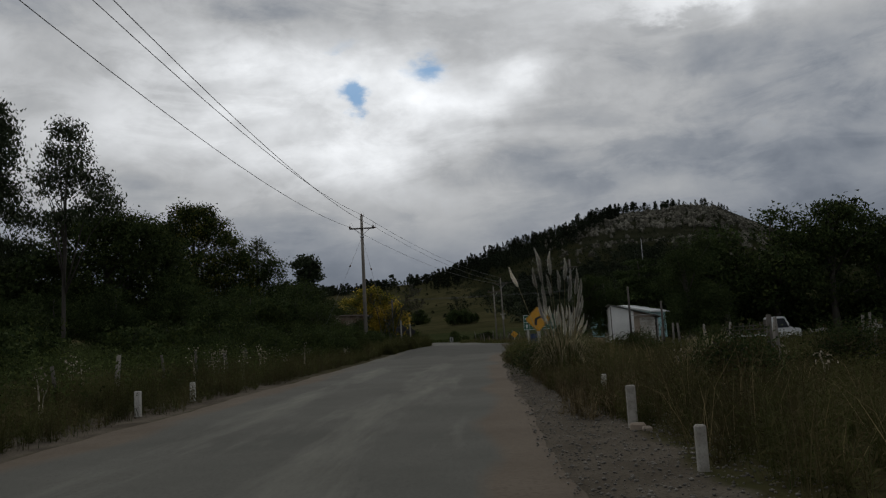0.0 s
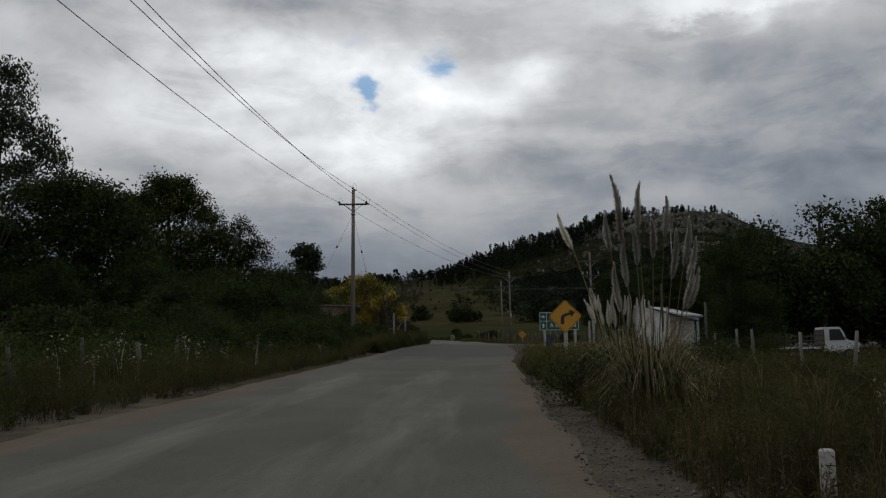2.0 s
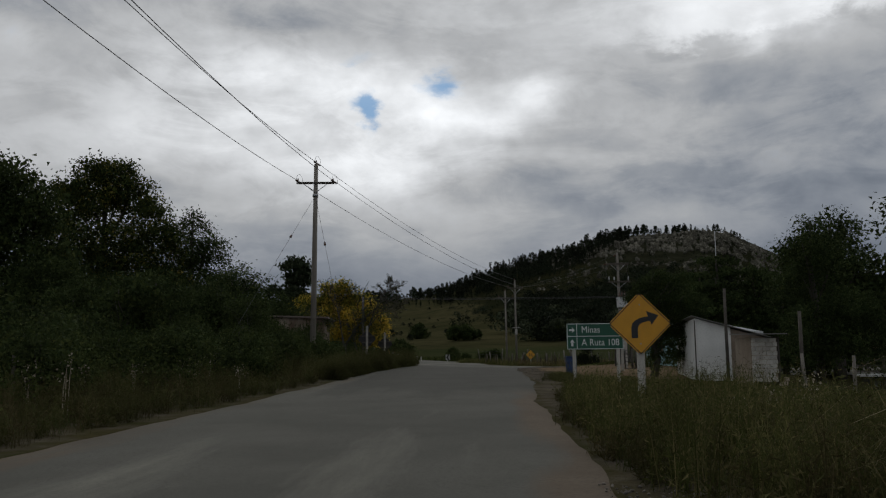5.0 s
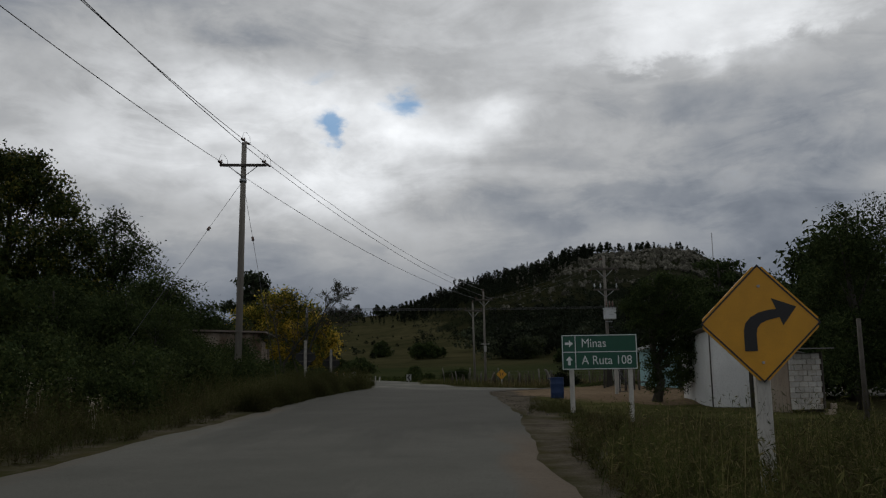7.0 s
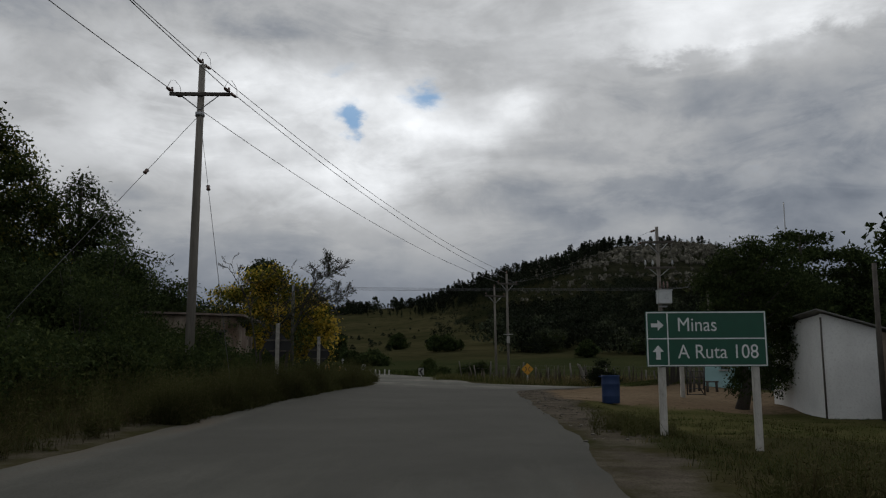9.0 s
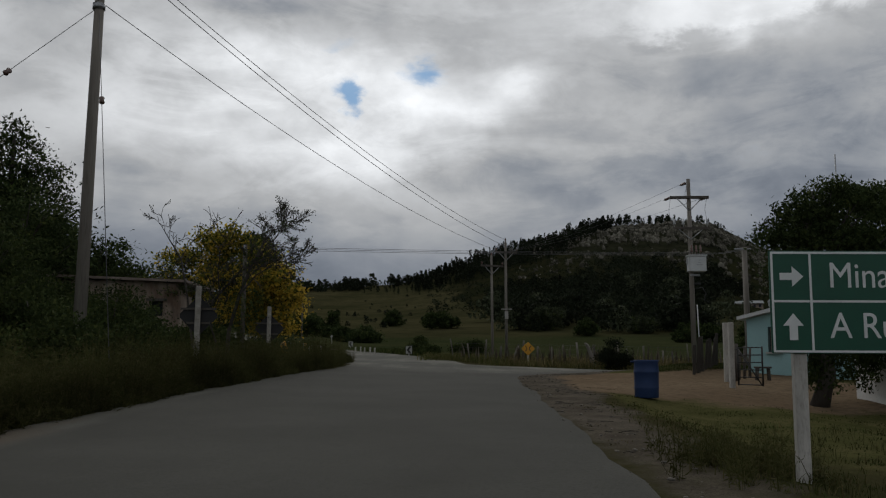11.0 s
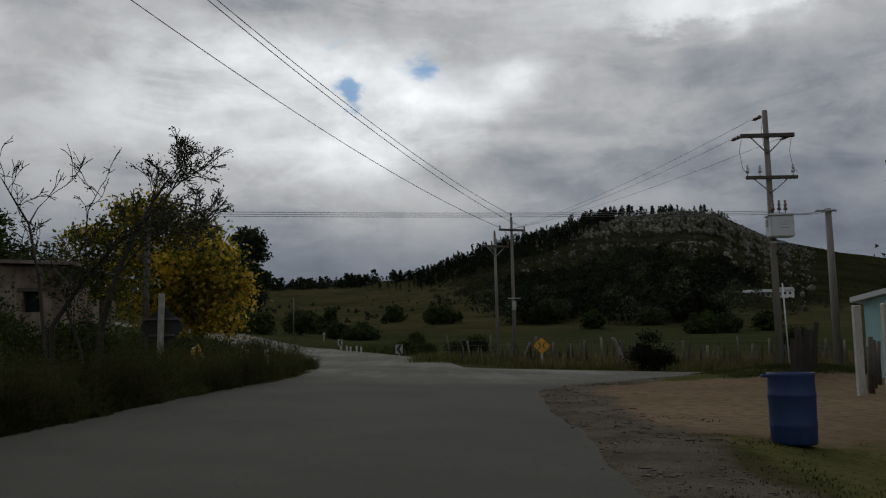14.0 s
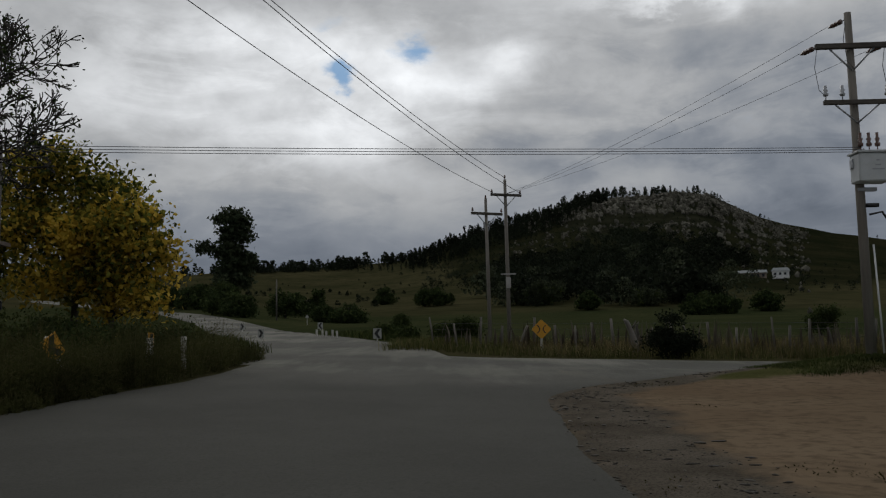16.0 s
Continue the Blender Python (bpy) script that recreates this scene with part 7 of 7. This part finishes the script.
def plants(x, y, h, stems, per, leaf, lean_out):
    """Leafy weeds: thin stems that fan out from the root, with narrow leaves all along them."""
    n = len(x) * stems
    hh = np.repeat(h * vr.uniform(0.55, 1.2, len(x)), stems) * vr.uniform(0.6, 1.1, n)
    bx, by = np.repeat(x, stems) + vr.normal(size=n) * 0.05, np.repeat(y, stems) + vr.normal(size=n) * 0.05
    bz = ground_z(bx, by) - 0.02
    a, out = vr.uniform(0, 2 * np.pi, n), hh * lean_out * np.abs(vr.normal(size=n))
    dx, dy = np.cos(a) * out, np.sin(a) * out

    def at(s):
        return np.stack([bx + dx * s ** 1.5, by + dy * s ** 1.5, bz + hh * s * (1.12 - 0.12 * s)], -1)

    side = np.stack([-np.sin(a), np.cos(a), 0 * a], -1) * 0.0035
    p0, p1, p2 = at(np.zeros(n)), at(np.full(n, 0.55)), at(np.ones(n))
    v = np.stack([p0 - side, p0 + side, p1 + side, p1 - side, p2], 1).reshape(-1, 3)
    f = ((np.arange(n) * 5)[:, None, None] + np.array([[0, 1, 2], [0, 2, 3], [3, 2, 4]])[None]).reshape(-1, 3)
    s = vr.uniform(0.02, 1.0, (n, per))
    c = np.stack([at(s[:, k]) for k in range(per)], 1).reshape(-1, 3)
    m = len(c)
    d = vr.normal(size=(m, 3)) + np.repeat(np.stack([np.cos(a), np.sin(a), 0.5 + 0 * a], -1), per, axis=0) * 0.5
    d[:, 2] += 0.35
    d /= np.linalg.norm(d, axis=1, keepdims=True)
    w = np.cross(d, vr.normal(size=(m, 3)))
    w /= np.linalg.norm(w, axis=1, keepdims=True)
    size = (leaf * vr.uniform(0.5, 1.3, m) * (1.15 - 0.6 * s.ravel()))[:, None]
    lv = np.stack([c, c + d * size * 0.55 + w * size * 0.16, c + d * size], 1).reshape(-1, 3)
    return join((v, f), (lv, np.arange(m * 3).reshape(m, 3)))


def left_keep(x, y):
    return (x < left_edge(y) - 0.4 + 0.32 * ease(60, 66, y) - (0.25 - 0.15 * ease(60, 66, y)) * wave(x, y, 0.6)) & ~((y > 92) & (x > -6.6 - 0.35 * (y - 92)))


def left_deep(x, y):
    return x < left_edge(y) - 1.3 - 0.5 * wave(x, y, 0.5)


def right_keep(x, y):
    return (x > np.interp(y, [8, 10, 12.3, 16, 19, 24, 32, 42, 48, 54], [2.3, 2.05, 1.9, 1.55, 1.4, 1.3, 0.95, 0.8, 1.3, 2.0]) + 0.2 * wave(x * 0, y, 0.6)) & (y < 52.5 + 0.8 * wave(x, y, 0.9) + 0.3 * np.clip(x - 8, 0, 8)) & ~((x > 1.7) & (x < 2.45) & (y > 15.7) & (y < 17.3))


def right_height(x, y):
    return (1.0 - 0.5 * ease(3, 6.5, x)) * (1 - 0.25 * ease(33, 42, y))


def right_deep(x, y):
    return right_keep(x - 0.45, y)


x, y = scatter(3800, -11, -6.2, 8, 101, left_keep)
stuff("left_verge_grass", *tuft(x, y, 0.3, 0.007, 1.0, 0.12, 9), WEED_DULL, "rank mixed grass along the roadside", "grass")
x, y = scatter(2600, -13, -6.2, 8, 101, left_keep)
stuff("left_green_grass", *tuft(x, y, 0.34, 0.007, 1.1, 0.12, 9), WEED_GREEN, "green grass tufts along the roadside", "grass")
x, y = scatter(1600, -12.5, -6.4, 8, 96, left_keep)
stuff("left_leafy_weeds", *plants(x, y, 0.75 - 0.3 * ease(0.9, 0.1, left_edge(y) - x), 8, 12, 0.13, 0.5), WEED_MIX, "dull olive leafy weeds along the verge", "weeds")
x, y = scatter(650, -12, -6.8, 8, 96, left_keep)
stuff("left_brown_weeds", *plants(x, y, 0.75, 8, 10, 0.1, 0.5), WEED_BROWN, "browned dead weeds along the verge", "weeds")
x, y = scatter(4400, -30, -9.0, 8, 100, left_deep)
stuff("left_weeds", *bushlets(x, y, 1.15, 32, 0.095, 0.34), GREEN_MID, "leafy green weeds beyond the verge", "weeds")
x, y = scatter(700, -12, -6.0, 60, 101, left_keep)
q = vr.uniform(62, 94, 620)
x, y = np.append(x, left_edge(q) + 0.02 - np.abs(vr.normal(size=620)) * 0.45), np.append(y, q)
stuff("island_weeds", *plants(x, y, (1.2 - 0.8 * ease(88, 95, y)) * (0.85 + 0.4 * wave(x, y, 1.1)), 9, 10, 0.125, 0.4), WEED_MIX, "dark leafy weeds at the junction's corner", "weeds")
x, y = np.append(vr.uniform(-7.35, -6.55, 110), vr.uniform(-7.3, -6.45, 110)), np.append(vr.uniform(70.4, 72.5, 110), vr.uniform(77.6, 79.8, 110))
stuff("post_weeds", *plants(x, y, 1.05 - 0.45 * ease(-0.2, 0.3, x - left_edge(y)), 8, 14, 0.13, 0.35), WEED_MIX, "tall dark weeds hiding the foot of the sign posts", "weeds")
q = vr.uniform(62, 83, 760)
x, y = left_edge(q) + 0.2 - np.abs(vr.normal(size=760)) * 0.4, q
stuff("corner_weeds", *plants(x, y, 0.85 * ease(0.25, -0.25, x - left_edge(y)) + 0.15, 9, 13, 0.12, 0.45), WEED_MIX, "dark weeds leaning over the asphalt's edge", "weeds")
x, y = scatter(3200, 0.8, 14, 2, 62, right_keep)
stuff("right_verge_grass", *tuft(x, y, 0.28, 0.006, 1.1, 0.12, 9), WEED_DULL, "rank mixed grass on the verge", "grass")
x, y = scatter(2400, 0.8, 10, 2, 60, right_keep)
stuff("right_green_grass", *tuft(x, y, 0.32, 0.006, 1.1, 0.12, 9), WEED_GREEN, "green grass tufts on the verge", "grass")
x, y = scatter(1650, 0.8, 8, 2, 54, right_keep)
stuff("right_weeds", *plants(x, y, 0.82 * right_height(x, y) - 0.25 * ease(1.0, 0.2, x - right_edge(y)), 9, 11, 0.1, 0.5), WEED_BROWN, "browned leafy weeds on the verge", "weeds")
x, y = scatter(1500, 0.8, 8, 2, 56, right_keep)
stuff("right_green_weeds", *plants(x, y, 0.78 * right_height(x, y) - 0.25 * ease(1.0, 0.2, x - right_edge(y)), 9, 12, 0.12, 0.5), WEED_MIX, "olive leafy weeds on the verge", "weeds")
x, y = scatter(170, 1.1, 2.6, 12.8, 23, lambda x, y: x > 1.25 + 0.12 * wave(y * 0, y, 1.3))
stuff("shoulder_weeds", *plants(x, y, 0.55, 9, 11, 0.08, 0.5), WEED_TAN, "dry tan weeds at the shoulder's edge", "weeds")
x, y = scatter(420, 0.9, 5.0, 32, 46, right_keep)
stuff("sign_weeds", *plants(x, y, 0.95, 10, 14, 0.1, 0.42), WEED_LIGHT, "tall yellow-green weeds round the warning sign", "weeds")
x, y = scatter(1700, 7, 22, 2, 46, right_deep)
stuff("yard_weeds", *bushlets(x, y, 0.5, 34, 0.08, 0.3), WEED_MIX, "rough weeds across the yard", "weeds")
x, y = scatter(95, 1.7, 5, 6, 32, right_keep)
stuff("dry_stalks", *tuft(x, y, 0.95, 0.008, 0.9, 0.08, 7), STRAW, "dry straw-coloured stalks on the verge", "grass")
x, y = scatter(16000, 2.3, 14, 54, 84, lambda x, y: (vr.random(len(x)) < 0.25 + 0.75 * ease(73, 69, y + 0.8 * wave(x, y, 0.7))) & (x > right_edge(y) + 0.8) & (y < 73))
stuff("lawn_grass", *tuft(x, y, 0.045, 0.014, 0.8, 0.08, 3), WEED_GREEN, "short grass in front of the shed", "grass")
x, y = scatter(1500, 2.2, 12, 52, 68, lambda x, y: (x > right_edge(y) + 0.7 + 0.3 * wave(x * 0, y, 0.8)) & (vr.random(len(x)) < 0.35 + 0.65 * ease(64, 57, y)))
stuff("lawn_tufts", *tuft(x, y, 0.13, 0.01, 0.9, 0.13, 11), WEED, "longer tufts in the mown grass", "grass")
x, y = vr.normal(2.45, 0.35, 60), vr.normal(61.0, 0.6, 60)
stuff("sign_tuft", *plants(x, y, 0.42, 9, 11, 0.09, 0.5), WEED_MIX, "dark tuft of weeds beside the direction sign", "weeds")
x, y = scatter(3600, -3, 36, 99.5, 110, lambda x, y: (y > 101.6))
stuff("field_edge_grass", *tuft(x, y, 0.42, 0.018, 0.8, 0.16, 8), WEED_LIGHT, "tall grass along the field fence", "grass")
x, y = scatter(1500, 2, 40, 102.5, 108, lambda x, y: y > 102)
stuff("dry_field_grass", *tuft(x, y, 0.6, 0.012, 0.9, 0.25, 9), STRAW, "dry straw grass along the field fence", "grass")
x, y = scatter(1500, -14, -4, 100, 135, lambda x, y: np.abs(x + 8.8 + 0.35 * (y - 117)) > 4.2)
stuff("bend_grass", *tuft(x, y, 0.4, 0.04, 0.5, 0.14, 6), WEED_GREEN, "grass beside the bend", "grass")
x, y = scatter(2200, 6.6, 12.5, 84.5, 88.8, lambda x, y: (y > 84.6) & (y < 89.5))
stuff("mound_grass", *tuft(x, y, 0.07, 0.01, 1.0, 0.16, 16), WEED_GREEN, "grass on the mound by the pole", "grass")


def seed_stalks(name, label, x, y, h):
    """Dead flower stalks with pale heads."""
    tris = []
    for a, b in zip(x, y):
        z, hh = gz(a, b), h * vr.uniform(0.7, 1.25)
        v, f = blades(vr, np.full(4, a) + vr.normal(size=4) * 0.04, np.full(4, b) + vr.normal(size=4) * 0.04, np.full(4, z), hh * 0.85, 0.022, 0.2)
        tris.append((v, f))
        heads = np.stack([a + vr.normal(size=26) * 0.11, b + vr.normal(size=26) * 0.11, z + hh * vr.uniform(0.55, 1.05, 26)], 1)
        lv, lf = leaves(vr, heads, 0.06, 0.8)
        tris.append((lv, np.concatenate([lf[:, :3], lf[:, [0, 2, 3]]])))
    return stuff(name, *join(*tris), THISTLE, label, "weeds")


x, y = scatter(30, -13, -8.3, 12, 60, left_keep)
seed_stalks("pale_seed_stalks", "pale dead thistle stalks among the weeds", x, y, 1.0)
x, y = scatter(9, 2.6, 7, 14, 40, right_keep)
x, y = np.append(x, (4.1, 4.9, 5.6)), np.append(y, (40.2, 41.0, 42.5))
seed_stalks("verge_seed_stalks", "pale seed heads among the verge weeds", x, y, 0.75)

x, y = scatter(3000, 1.2, 9, 62, 85, lambda x, y: (wave(x, y, 1.1) + 0.5 * wave(x, y, 2.7) > 0.45) & (x > right_edge(y) + 0.05) & (x < right_edge(y) + 2.2) & (vr.random(len(x)) < ease(5.5, 1.5, x - right_edge(y)) + 0.3 * ease(76, 72, y)))
stuff("edge_tufts", *tuft(x, y, 0.035, 0.02, 1.0, 0.09, 10), WEED_BROWN, "trodden dark grass tufts at the dirt's edge", "grass")

# loose stones on the shoulder and broken asphalt at the road's edge
tris = []
x, y = scatter(7500, 0.5, 2.7, 4, 34, lambda x, y: x > right_edge(y) - 0.25)
for a, b in zip(x, y):
    v, f = blob(vr, 0.3)
    s = 0.008 + 0.016 * vr.random() ** 3
    tris.append((v * (s, s, s * 0.7) + (a, b, gz(a, b) + 0.4 * s + (0.03 if a < float(right_edge(b)) else 0)), f))
x, y = scatter(2600, 1.0, 9.0, 58, 91, lambda x, y: np.abs(x - right_edge(y) - 0.2) < 0.5 * vr.random(len(x)) + 0.1)
for a, b in zip(x, y):
    v, f = blob(vr, 0.35)
    s = 0.01 + 0.035 * vr.random() ** 3
    tris.append((v * (s, s, s * 0.4) + (a, b, gz(a, b) + 0.03), f))
CRUMB = surface("crumbled_asphalt", (0.024, 0.02, 0.014), (0.06, 0.05, 0.036), 2, 14, 0.95, 0.3)
chunks = []
x, y = scatter(22000, 1.0, 8.5, 62, 90, lambda x, y: (np.abs(x - right_edge(y) - 0.4) < 0.2 + (0.3 + 0.6 * ease(66, 72, y) * ease(86, 80, y)) * vr.random(len(x)) ** 1.5) & (x > right_edge(y) - 0.2) & (wave(x, y, 1.6) + 0.6 * wave(x, y, 3.7) > -0.15))
for a, b in zip(x, y):
    v, f = blob(vr, 0.4)
    s = 0.008 + 0.042 * vr.random() ** 3.5
    chunks.append((v * (s * vr.uniform(0.8, 1.8), s * vr.uniform(0.7, 1.6), min(s * 0.35, 0.009)) + (a, b, gz(a, b) + 0.001), f))
stuff("crumbled_edge", *join(*chunks), CRUMB, "dark crumbled asphalt along the broken edge", "rubble")
stuff("loose_stones", *join(*tris), STONE, "loose gravel along the road's edge", "gravel")
